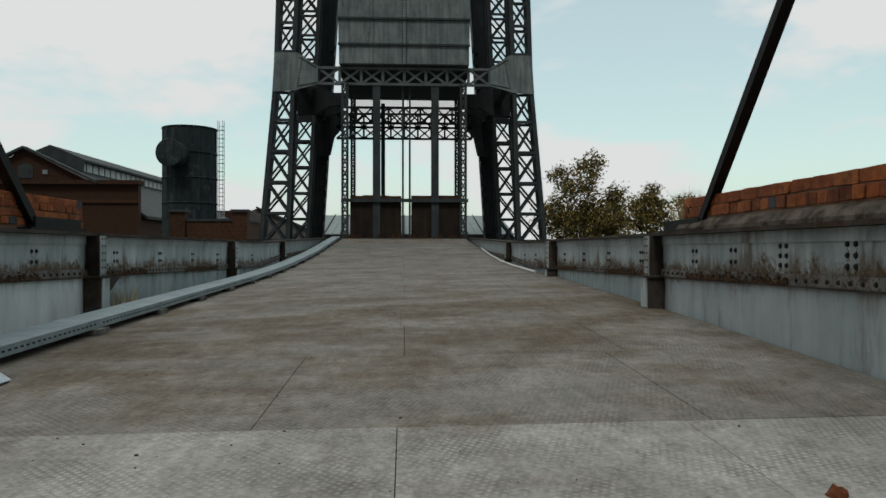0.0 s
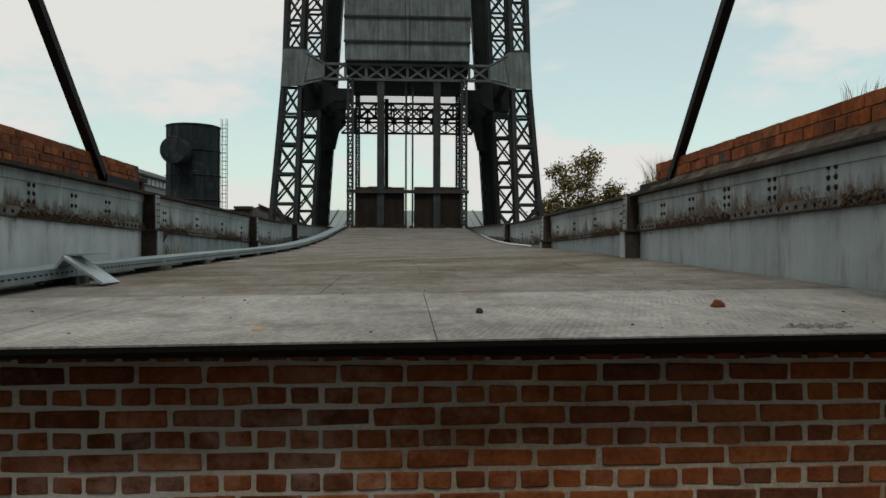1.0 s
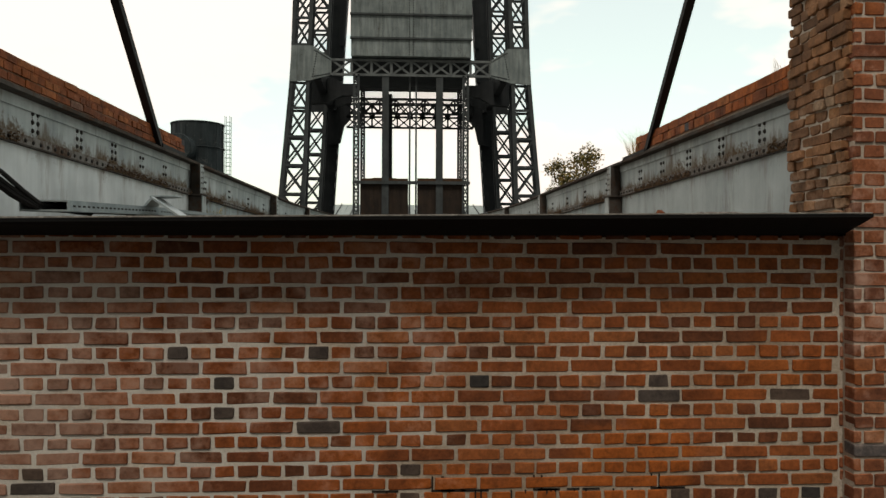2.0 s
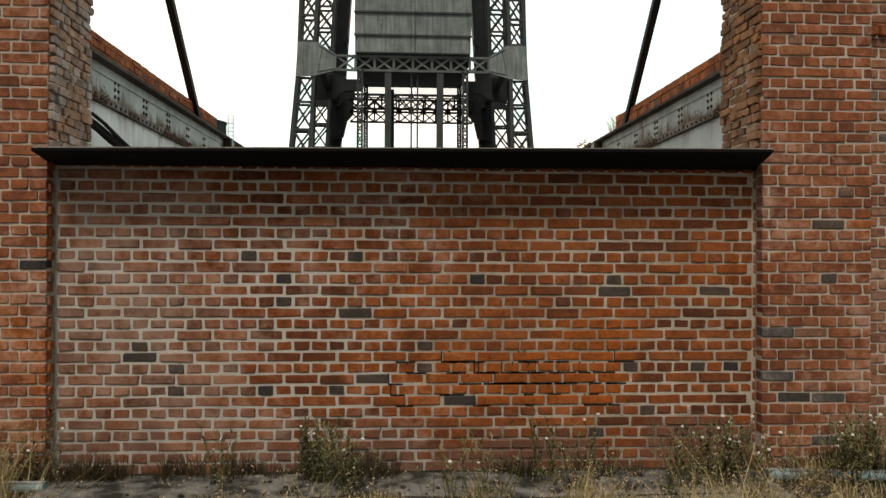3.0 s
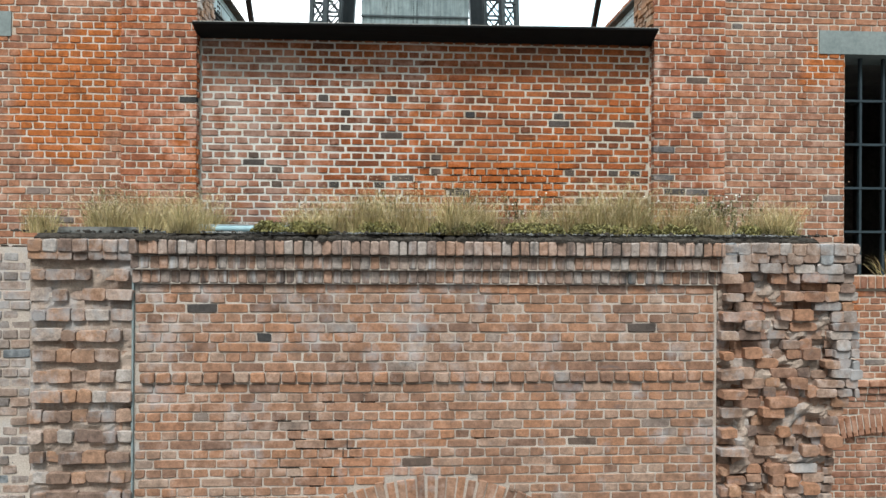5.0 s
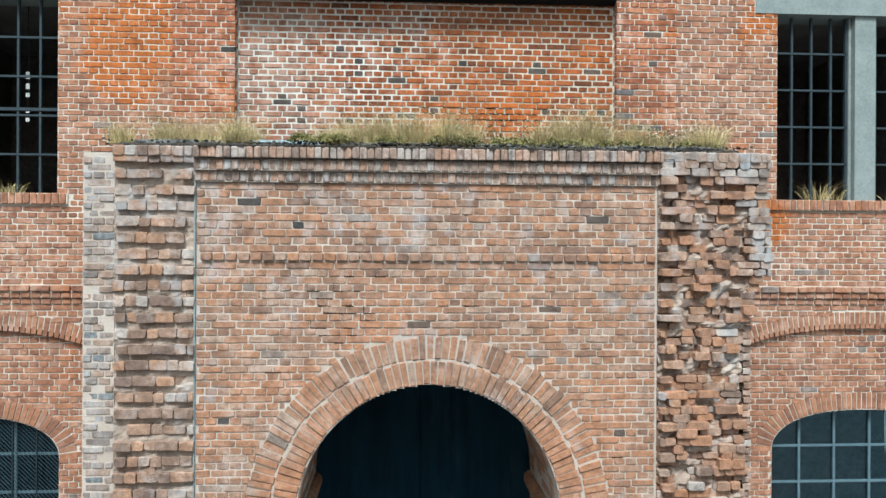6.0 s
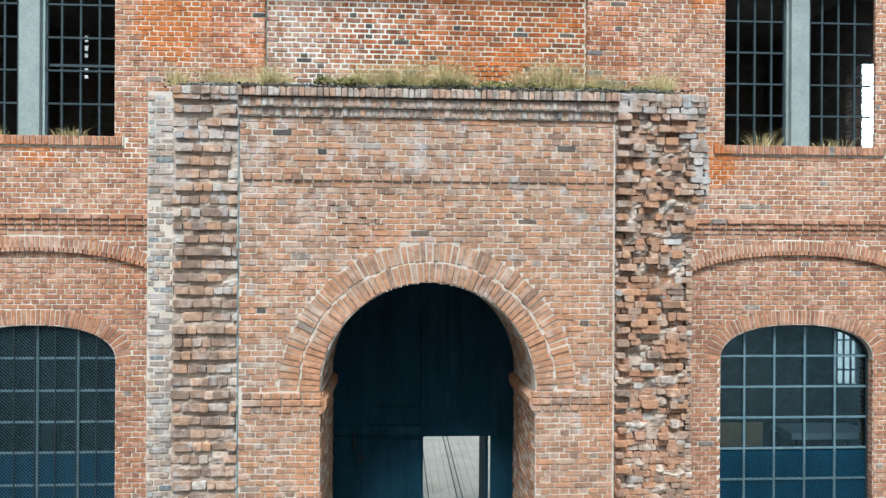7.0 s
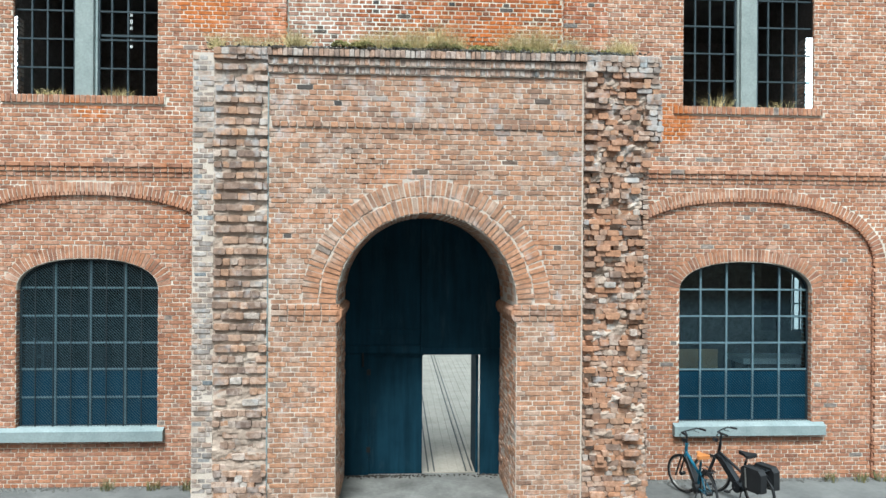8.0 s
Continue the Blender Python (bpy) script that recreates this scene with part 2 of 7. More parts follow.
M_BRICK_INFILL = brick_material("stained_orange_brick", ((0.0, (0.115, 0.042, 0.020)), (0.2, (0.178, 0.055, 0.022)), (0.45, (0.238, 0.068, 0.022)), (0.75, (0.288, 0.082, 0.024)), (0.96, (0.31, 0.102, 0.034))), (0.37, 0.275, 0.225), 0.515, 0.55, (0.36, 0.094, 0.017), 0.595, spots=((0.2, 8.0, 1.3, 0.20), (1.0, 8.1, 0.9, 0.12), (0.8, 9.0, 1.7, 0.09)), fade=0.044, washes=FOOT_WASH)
M_BRICK_TAN = brick_material("tan_weathered_brick", ((0.0, (0.135, 0.072, 0.040)), (0.4, (0.205, 0.100, 0.050)), (0.75, (0.265, 0.125, 0.055)), (0.95, (0.25, 0.165, 0.105))), (0.36, 0.29, 0.23), 0.54, 0.8)
M_BRICK_BURNT = brick_material("overburnt_blue_black_brick", ((0.0, (0.040, 0.037, 0.036)), (0.5, (0.068, 0.056, 0.050)), (1.0, (0.105, 0.072, 0.055))), (0.22, 0.18, 0.155), 0.58, 0.6)
M_BRICK_PORTAL = brick_material("eroded_pale_brick", ((0.0, (0.180, 0.106, 0.075)), (0.18, (0.250, 0.134, 0.083)), (0.42, (0.285, 0.153, 0.095)), (0.58, (0.308, 0.154, 0.086)), (0.80, (0.275, 0.168, 0.116)), (0.975, (0.30, 0.205, 0.152)), (0.99, (0.205, 0.155, 0.128))), (0.37, 0.325, 0.295), 0.53, 0.55, (0.335, 0.160, 0.088), 0.55, spots=((-0.4, 3.2, 4.0, 0.20),), washes=PORTAL_WASH)
M_BRICK_CORNICE = brick_material("streaked_cornice_brick", ((0.0, (0.180, 0.130, 0.108)), (0.3, (0.255, 0.172, 0.132)), (0.6, (0.305, 0.175, 0.115)), (0.9, (0.285, 0.235, 0.205))), (0.36, 0.33, 0.31), 0.53, 0.6, washes=STREAK_WASH)
M_BRICK_WASH = brick_material("whitewashed_brick", ((0.0, (0.16, 0.13, 0.115)), (0.4, (0.235, 0.18, 0.15)), (0.75, (0.28, 0.185, 0.135)), (0.93, (0.31, 0.27, 0.245)), (0.97, (0.12, 0.125, 0.13))), (0.36, 0.36, 0.355), 0.49, 0.5, washes=PIER_WASH)
M_BRICK_GREY = brick_material("soot_washed_brick", ((0.0, (0.1568, 0.1053, 0.08288)), (0.4, (0.252, 0.1602, 0.1142)), (0.75, (0.3192, 0.1758, 0.1042)), (0.95, (0.336, 0.2822, 0.2464))), (0.4032, 0.3752, 0.3528), 0.51, 0.7, washes=PIER_WASH)
M_BRICK_DARK = brick_material("sooty_brick", ((0.0, (0.056, 0.028, 0.0168)), (0.5, (0.07, 0.0336, 0.0182)), (1.0, (0.084, 0.0406, 0.0224))), (0.154, 0.119, 0.098), 0.60, 0.9)
# lighter copy of the headframe grey: the truss's front light is in the colour
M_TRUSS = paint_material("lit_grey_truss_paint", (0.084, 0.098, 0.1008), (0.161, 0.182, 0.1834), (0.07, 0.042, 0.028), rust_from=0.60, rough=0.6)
M_MORTAR = mortar_material("lime_mortar", (0.385, 0.33, 0.27), (0.55, 0.485, 0.415), (0.33, 0.155, 0.062), ((4.25, 6.62, 0.75, 0.45), (-4.35, 8.95, 1.5, 0.32)))
M_MORTAR_GREY = mortar_material("grey_mortar", (0.315, 0.252, 0.205), (0.46, 0.392, 0.335), washes=PORTAL_WASH)
M_RUBBLE = mortar_material("rough_rubble_mortar", (0.195, 0.140, 0.108), (0.37, 0.292, 0.235), washes=PIER_WASH)
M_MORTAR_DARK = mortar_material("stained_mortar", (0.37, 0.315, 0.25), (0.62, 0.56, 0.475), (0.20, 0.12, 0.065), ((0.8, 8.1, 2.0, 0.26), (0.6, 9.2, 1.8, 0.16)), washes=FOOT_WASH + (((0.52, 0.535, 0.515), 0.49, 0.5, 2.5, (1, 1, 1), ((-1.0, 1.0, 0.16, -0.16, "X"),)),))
M_MORTAR_BROWN = mortar_material("brown_stained_mortar", (0.10, 0.055, 0.032), (0.21, 0.13, 0.085))
M_PAINT = paint_material("pale_grey_girder_paint", (0.2922, 0.3421, 0.3536), (0.4633, 0.516, 0.5232), (0.08839, 0.05275, 0.02281), 0.605, streaks=0.36, drip=0.75, seam=(10.235, -0.012, 0.17, 0.19))
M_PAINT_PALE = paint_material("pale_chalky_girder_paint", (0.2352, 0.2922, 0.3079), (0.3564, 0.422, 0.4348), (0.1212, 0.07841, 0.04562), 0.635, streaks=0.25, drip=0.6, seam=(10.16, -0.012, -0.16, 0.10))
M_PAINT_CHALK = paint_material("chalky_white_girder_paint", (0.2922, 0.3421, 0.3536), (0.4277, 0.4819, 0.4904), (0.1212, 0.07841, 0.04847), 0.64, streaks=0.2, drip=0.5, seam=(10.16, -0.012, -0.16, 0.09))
M_PAINT_PALEST = paint_material("palest_girder_paint", (0.4879, 0.5322, 0.5411), (0.6948, 0.7318, 0.7363), (0.1478, 0.09757, 0.06209), 0.64, streaks=0.2, drip=0.45, seam=(10.16, -0.012, -0.16, 0.09))
M_LEDGE = paint_material("patchy_rusting_paint", (0.132, 0.1267, 0.1162), (0.2376, 0.231, 0.2204), (0.0594, 0.02904, 0.01452), 0.485, 0.85, 0.2, 1.6, gloss=0.1, drip=0.8)
M_RUSTY = paint_material("rust_crusted_steel", (0.02904, 0.02376, 0.0198), (0.099, 0.08976, 0.08184), (0.05544, 0.0264, 0.0132), 0.50, 0.9, 0.5, gloss=0.1)
M_RIVET = plain_material("dark_rivet", (0.01848, 0.01716, 0.01584), (0.04224, 0.03564, 0.03168), 0.8)
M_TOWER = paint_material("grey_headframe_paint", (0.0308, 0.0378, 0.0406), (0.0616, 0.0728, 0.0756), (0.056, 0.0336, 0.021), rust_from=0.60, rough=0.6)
# darker copy of the headframe grey, with the shade of rear members in it
M_TOWER_DARK = paint_material("dark_shaded_headframe_paint", (0.0168, 0.021, 0.0238), (0.0308, 0.0364, 0.0392), rust_from=0.68, rough=0.65)
M_CLAD = paint_material("blue_grey_cladding", (0.133, 0.1652, 0.168), (0.231, 0.2744, 0.2716), (0.042, 0.0308, 0.0238), 0.575, 0.6, 0.5, drip=0.55)
M_RUST_PANEL = paint_material("rusted_panel", (0.0168, 0.014, 0.0126), (0.0364, 0.0252, 0.0182), (0.084, 0.0392, 0.014), 0.60, 0.85, 0.5)
M_RUST_BOARD = paint_material("bright_rust_board", (0.042, 0.0238, 0.014), (0.0868, 0.0476, 0.0224), (0.147, 0.0728, 0.021), 0.56, 0.85, 0.5)
# near-black: the shade under the deck lip is put into this colour
M_LIP = plain_material("lip_shade_black", (0.003, 0.003, 0.0032), (0.006, 0.006, 0.0062), 1.0)
M_BLACK = plain_material("black_steel", (0.006, 0.0065, 0.007), (0.011, 0.0115, 0.0125), 0.7)
M_GALV = plain_material("galvanised_steel", (0.3432, 0.4092, 0.4356), (0.4752, 0.5412, 0.5676), 0.45, 4.0, 0.35)
M_TRAY = plain_material("dull_galvanised_tray", (0.198, 0.2468, 0.2614), (0.3036, 0.359, 0.3762), 0.55, 4.0, 0.25)
M_CONC = plain_material("weathered_concrete", (0.19, 0.228, 0.226), (0.265, 0.305, 0.298), 0.9, 3.0)
M_APRON = plain_material("scuffed_apron_concrete", (0.060, 0.058, 0.053), (0.155, 0.148, 0.137), 0.95, 1.6, 0.0, 0.6)
M_MULLION = plain_material("grey_green_mullion_concrete", (0.150, 0.172, 0.166), (0.205, 0.228, 0.218), 0.9, 3.0)
M_BAR = plain_material("weathered_bar_steel", (0.017, 0.027, 0.033), (0.028, 0.040, 0.047), 0.65)
M_SILL = plain_material("bluish_stone_sill", (0.145, 0.178, 0.181), (0.205, 0.24, 0.238), 0.85, 3.0)
M_FILLET = plain_material("mossy_cement", (0.030, 0.022, 0.016), (0.135, 0.112, 0.088), 0.95, 7.0, 0.0, 0.8, 0.13)
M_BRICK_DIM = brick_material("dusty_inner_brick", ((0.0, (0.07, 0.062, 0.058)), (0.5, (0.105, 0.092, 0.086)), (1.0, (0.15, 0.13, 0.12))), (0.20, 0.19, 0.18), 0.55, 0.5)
M_SLAB = plain_material("lichen_concrete", (0.0221, 0.02125, 0.01785), (0.17, 0.1666, 0.1555), 0.95, 5.0, 0.0, 0.9, 0.10)
M_SOIL = plain_material("dark_mossy_soil", (0.011, 0.009, 0.007), (0.040, 0.032, 0.025), 1.0, 7.0, 0.0, 1.0)
M_PAVE = plain_material("grey_paving", (0.070, 0.070, 0.068), (0.118, 0.116, 0.111), 0.9, 1.2)
M_FLOOR = plain_material("pale_stone_floor", (0.158, 0.137, 0.110), (0.228, 0.200, 0.163), 0.8, 1.5)
M_DOOR = paint_material("blue_black_door_paint", (0.0048, 0.0182, 0.0295), (0.0080, 0.0278, 0.0430), (0.050, 0.075, 0.088), 0.675, 0.7, 0.5, gloss=0.04, drip=0.16)
M_WINDOW = plain_material("dark_window_steel", (0.008, 0.013, 0.016), (0.014, 0.021, 0.025), 0.6)
M_BLUEPIPE = plain_material("blue_green_pipe", (0.16, 0.25, 0.28), (0.26, 0.36, 0.38), 0.5, 9.0)
M_TANK = paint_material("dark_streaked_tank", (0.0112, 0.0182, 0.021), (0.0308, 0.0434, 0.0476), (0.098, 0.1064, 0.105), 0.55, 0.6, 0.6, 0.25, drip=0.55)
M_ROOF = plain_material("dark_roofing", (0.0308, 0.0378, 0.0392), (0.056, 0.0644, 0.0644), 0.8, 0.8)
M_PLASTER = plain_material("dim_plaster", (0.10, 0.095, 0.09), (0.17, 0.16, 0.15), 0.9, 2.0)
M_WHITE = plain_material("off_white_frame", (0.55, 0.56, 0.55), (0.68, 0.69, 0.67), 0.7, 3.0)


def glass_material(name, tint, sheen=(0.45, 0.66, 0.80)):
    """A thin pane: clear with a tint, and a mirror towards its edge-on side."""
    m = bpy.data.materials.new(name)
    m.use_nodes = True
    n, l = m.node_tree.nodes, m.node_tree.links
    n.clear()
    out, mx, fr, tr, gl = (n.new(k) for k in ("ShaderNodeOutputMaterial", "ShaderNodeMixShader", "ShaderNodeFresnel", "ShaderNodeBsdfTransparent", "ShaderNodeBsdfGlossy"))
    fr.inputs["IOR"].default_value = 1.5
    tr.inputs["Color"].default_value = (*tint, 1)
    gl.inputs["Roughness"].default_value = 0.06
    gl.inputs["Color"].default_value = (*sheen, 1)
    l.new(fr.outputs[0], mx.inputs[0])
    l.new(tr.outputs[0], mx.inputs[1])
    l.new(gl.outputs[0], mx.inputs[2])
    l.new(mx.outputs[0], out.inputs["Surface"])
    return m


M_GLASS = glass_material("dusty_window_glass", (0.78, 0.86, 0.88))
M_GLASS_DIM = glass_material("sooty_window_glass", (0.36, 0.46, 0.50))


def deck_material(name, low, high, stained):
    """Worn chequer plate: bare grey, brown traffic stains, raised tread pattern."""
    m, n, l, p = shader(name, 0.8, 0.0, 0.15)
    col = ramp(n, l, tex(n, l, 0.9, 8, 0.7), (0.34, low), (0.66, high))
    stain = tex(n, l, 1.5, 8, 0.72, (0.75, 0.9, 1))
    stain = by_height(n, l, by_height(n, l, stain, 3.0, 4.8, -0.06, 0.07, "Y"), 8.0, 12.0, 0.0, -0.11, "Y")
    col = mix(n, l, ramp(n, l, stain, (stained, 0.0), (stained + 0.18, 0.7)), col, (0.105, 0.075, 0.044))
    scrape = tex(n, l, 6.0, 7, 0.78, (0.55, 1.4, 1))
    col = mix(n, l, ramp(n, l, scrape, (0.55, 0.0), (0.72, 0.35)), col, (0.36, 0.35, 0.33))
    wear = tex(n, l, 9.0, 6, 0.75, (1.5, 0.35, 1))
    col = mix(n, l, 0.6, col, ramp(n, l, wear, (0.34, 0.62), (0.62, 1.18)), "MULTIPLY")
    col = mix(n, l, 0.8, col, ramp(n, l, tex(n, l, 38, 6, 0.8), (0.32, 0.55), (0.68, 1.4)), "MULTIPLY")
    geo = n.new("ShaderNodeNewGeometry")
    turn = n.new("ShaderNodeMapping")
    turn.inputs["Rotation"].default_value = (0, 0, radians(45))
    l.new(geo.outputs["Position"], turn.inputs["Vector"])
    lozenge = n.new("ShaderNodeTexBrick")
    lozenge.inputs["Scale"].default_value = 1.0
    lozenge.inputs["Brick Width"].default_value, lozenge.inputs["Row Height"].default_value = 0.030, 0.030
    lozenge.inputs["Mortar Size"].default_value, lozenge.inputs["Mortar Smooth"].default_value = 0.0085, 0.4
    l.new(turn.outputs["Vector"], lozenge.inputs["Vector"])
    dirt = ramp(n, l, tex(n, l, 3.0, 5, 0.7), (0.42, 0.0), (0.62, 0.75))
    col = mix(n, l, dirt, col, ramp(n, l, lozenge.outputs["Fac"], (0.2, 1.14), (0.9, 0.60)), "MULTIPLY")
    l.new(col, p.inputs["Base Color"])
    l.new(ramp(n, l, stain, (0.4, 0.66), (0.7, 0.9)), p.inputs["Roughness"])
    bump(n, l, p, mix(n, l, 0.6, tex(n, l, 40, 4), lozenge.outputs["Fac"]), 0.5, 0.004)
    return m


M_DECK = deck_material("worn_chequer_plate", (0.1331, 0.1208, 0.1018), (0.2471, 0.2309, 0.2024), 0.46)
M_DECK_PALE = deck_material("scoured_chequer_plate", (0.1997, 0.1899, 0.1703), (0.3765, 0.3618, 0.3324), 0.48)


# ---- building blocks ----
class Build:
    """Collects boxes, beams and plates into one mesh."""

    def __init__(self):
        self.v, self.f = [], []

    def add(self, verts, faces):
        k = len(self.v)
        self.v.extend(tuple(a) for a in verts)
        self.f.extend(tuple(i + k for i in q) for q in faces)
        return self

    def box(self, x0, x1, y0, y1, z0, z1):
        return self.add([(x0, y0, z0), (x1, y0, z0), (x1, y1, z0), (x0, y1, z0), (x0, y0, z1), (x1, y0, z1), (x1, y1, z1), (x0, y1, z1)],
                        [(0, 3, 2, 1), (4, 5, 6, 7), (0, 1, 5, 4), (1, 2, 6, 5), (2, 3, 7, 6), (3, 0, 4, 7)])

    def beam(self, p, q, w, h=None, up=(0, 0, 1)):
        """A bar of width w and height h from p to q."""
        p, q, h = Vector(p), Vector(q), w if h is None else h
        d = (q - p).normalized()
        s = d.cross(Vector(up))
        s = s.normalized() if s.length > 1e-4 else Vector((1, 0, 0))
        u = s.cross(d)
        vs = [c + s * a * w / 2 + u * b * h / 2 for c in (p, q) for a, b in ((-1, -1), (1, -1), (1, 1), (-1, 1))]
        return self.add(vs, [(3, 2, 1, 0), (4, 5, 6, 7), (0, 1, 5, 4), (1, 2, 6, 5), (2, 3, 7, 6), (3, 0, 4, 7)])

    def tube(self, p, q, r, n=10, r2=None, caps=True):
        p, q, r2 = Vector(p), Vector(q), r if r2 is None else r2
        d = (q - p).normalized()
        s = d.orthogonal().normalized()
        u = s.cross(d)
        ring = [(math.cos(2 * math.pi * i / n), math.sin(2 * math.pi * i / n)) for i in range(n)]
        vs = [p + (s * a + u * b) * r for a, b in ring] + [q + (s * a + u * b) * r2 for a, b in ring]
        fs = [(i, (i + 1) % n, n + (i + 1) % n, n + i) for i in range(n)]
        if caps:
            fs += [tuple(range(n))[::-1], tuple(range(n, 2 * n))]
        return self.add(vs, fs)

    def path(self, pts, r, n=8):
        for a, b in zip(pts, pts[1:]):
            self.tube(a, b, r, n)
        return self

    def prism(self, poly, axis, a, b):
        """A flat outline, in the two axes left over, thickened from a to b along the axis."""
        def at(u, w, c):
            return {"x": (c, u, w), "y": (u, c, w), "z": (u, w, c)}[axis]
        n = len(poly)
        vs = [at(u, w, a) for u, w in poly] + [at(u, w, b) for u, w in poly]
        fs = [tuple(range(n)), tuple(range(2 * n - 1, n - 1, -1))] + [(i, n + i, n + (i + 1) % n, (i + 1) % n) for i in range(n)]
        return self.add(vs, fs)

    def dome(self, c, d, r, n=6):
        """A rivet head at c that points along d."""
        c, d = Vector(c), Vector(d).normalized()
        s = d.orthogonal().normalized()
        u = s.cross(d)
        vs = []
        for rad, hgt in ((1.0, 0.0), (0.72, 0.55)):
            vs += [c + (s * math.cos(2 * math.pi * i / n) + u * math.sin(2 * math.pi * i / n)) * r * rad + d * r * hgt for i in range(n)]
        vs.append(c + d * r * 0.8)
        fs = [(i, (i + 1) % n, n + (i + 1) % n, n + i) for i in range(n)] + [(n + i, n + (i + 1) % n, 2 * n) for i in range(n)]
        return self.add(vs, fs)

    def torus(self, c, axis, R, r, n=28, k=6):
        c, d = Vector(c), Vector(axis).normalized()
        s = d.orthogonal().normalized()
        u = s.cross(d)
        vs = []
        for i in range(n):
            o = s * math.cos(2 * math.pi * i / n) + u * math.sin(2 * math.pi * i / n)
            vs += [c + o * (R + r * math.cos(2 * math.pi * j / k)) + d * r * math.sin(2 * math.pi * j / k) for j in range(k)]
        fs = [(i * k + j, ((i + 1) % n) * k + j, ((i + 1) % n) * k + (j + 1) % k, i * k + (j + 1) % k) for i in range(n) for j in range(k)]
        return self.add(vs, fs)


def part(name, b, material, parent=None, label="", smooth=False):
    """Links what b holds as one mesh, under a thing or part if given."""
    base = Vector((0, 0, 0))
    up = parent
    while up is not None:
        base += up.location
        up = up.parent
    me = bpy.data.meshes.new(name)
    me.from_pydata([tuple(Vector(v) - base) for v in b.v], [], b.f)
    me.materials.append(material)
    me.update()
    bm = bmesh.new()
    bm.from_mesh(me)
    bmesh.ops.recalc_face_normals(bm, faces=bm.faces)
    bm.to_mesh(me)
    bm.free()
    if smooth:
        me.polygons.foreach_set("use_smooth", [True] * len(me.polygons))
    ob = new(name, me)
    if parent is not None:
        ob.parent = parent
    if label:
        ob["label"] = label
    return ob


def thing(name, at, label, category, group="", kind=""):
    """An Empty at the thing's base."""
    ob = new(name)
    ob.empty_display_size = 0.1
    ob.location = at
    return tagged(ob, label, category, group, kind)


# ---- brickwork ----
COURSE, LONG, JOINT = 0.079, 0.256, 0.015


def segment(x0, x1, z0, spring, rise):
    """An opening with a low round head: gives its left and right at a height."""
    c, half = (x0 + x1) / 2, (x1 - x0) / 2

    def span(z):
        if z < z0 or z > spring + rise:
            return None
        if z <= spring:
            return x0, x1
        k = (z - spring) / rise
        w = half * (1 - k ** 2.3) ** (1 / 2.3)
        return c - w, c + w
    return span


def square(x0, x1, z0, z1):
    return lambda z: (x0, x1) if z0 <= z <= z1 else None


def outside(spans, x0, x1):
    """What is left of x0..x1 when the spans are taken out."""
    left = [(x0, x1)]
    for a, b in spans:
        left = [q for u, w in left for q in ((u, min(w, a)), (max(u, b), w)) if q[1] - q[0] > 0.001]
    return left


def lay(x0, x1, z0, z1, holes=(), bond="english", rng=None, start=0):
    """The bricks of a face as (left, right, bottom, top)."""
    rng = rng or random.Random(3)
    out = []
    rows = max(1, round((z1 - z0) / COURSE))
    h = (z1 - z0) / rows
    for r in range(rows):
        a, b = z0 + r * h, z0 + (r + 1) * h
        gaps = [s for s in (f((a + b) / 2) for f in holes) if s]
        step = LONG if (r + start) % 2 == 0 else LONG / 2
        off = {0: 0.0, 1: LONG * 0.25, 2: LONG * 0.5, 3: LONG * 0.25}[(r + start) % 4]
        x = math.floor(x0 / step) * step - off
        while x < x1:
            w = step
            if bond == "mixed" and rng.random() < 0.25:
                w = LONG if step < LONG else LONG / 2
            for u, v in outside(gaps, max(x, x0), min(x + w, x1)):
                if v - u > 0.045:
                    out.append((u, v, a, b))
            x += w
    return out


def brick_shape(w, h, d, bev=0.007, rng=None, worn=0.0035, soft=0.13):
    """Corners and faces of one worn brick; its face looks to -y and its middle is the origin."""
    x, z = w / 2, h / 2

    def j():
        return rng.uniform(-worn, worn) if rng else 0.0

    rim = []
    for sx, sz in ((-1, -1), (1, -1), (1, 1), (-1, 1)):
        c = min(x, z) * (soft + abs(j()) * 70)
        ex, ez = x + j(), z + j()
        near_x, near_z = (sx * (ex - c), sz * ez), (sx * ex, sz * (ez - c * 0.8))
        rim += [near_z, near_x] if sx == sz else [near_x, near_z]
    v = [(a, d, b) for a, b in rim] + [(a, bev, b) for a, b in rim]
    v += [(a - math.copysign(min(bev, x * 0.3), a), j() * 0.4, b - math.copysign(min(bev, z * 0.3) * 0.9, b)) for a, b in rim]
    f = [tuple(range(16, 24))] + [(r + k, r + (k + 1) % 8, r + 8 + (k + 1) % 8, r + 8 + k) for r in (0, 8) for k in range(8)]
    return v, f


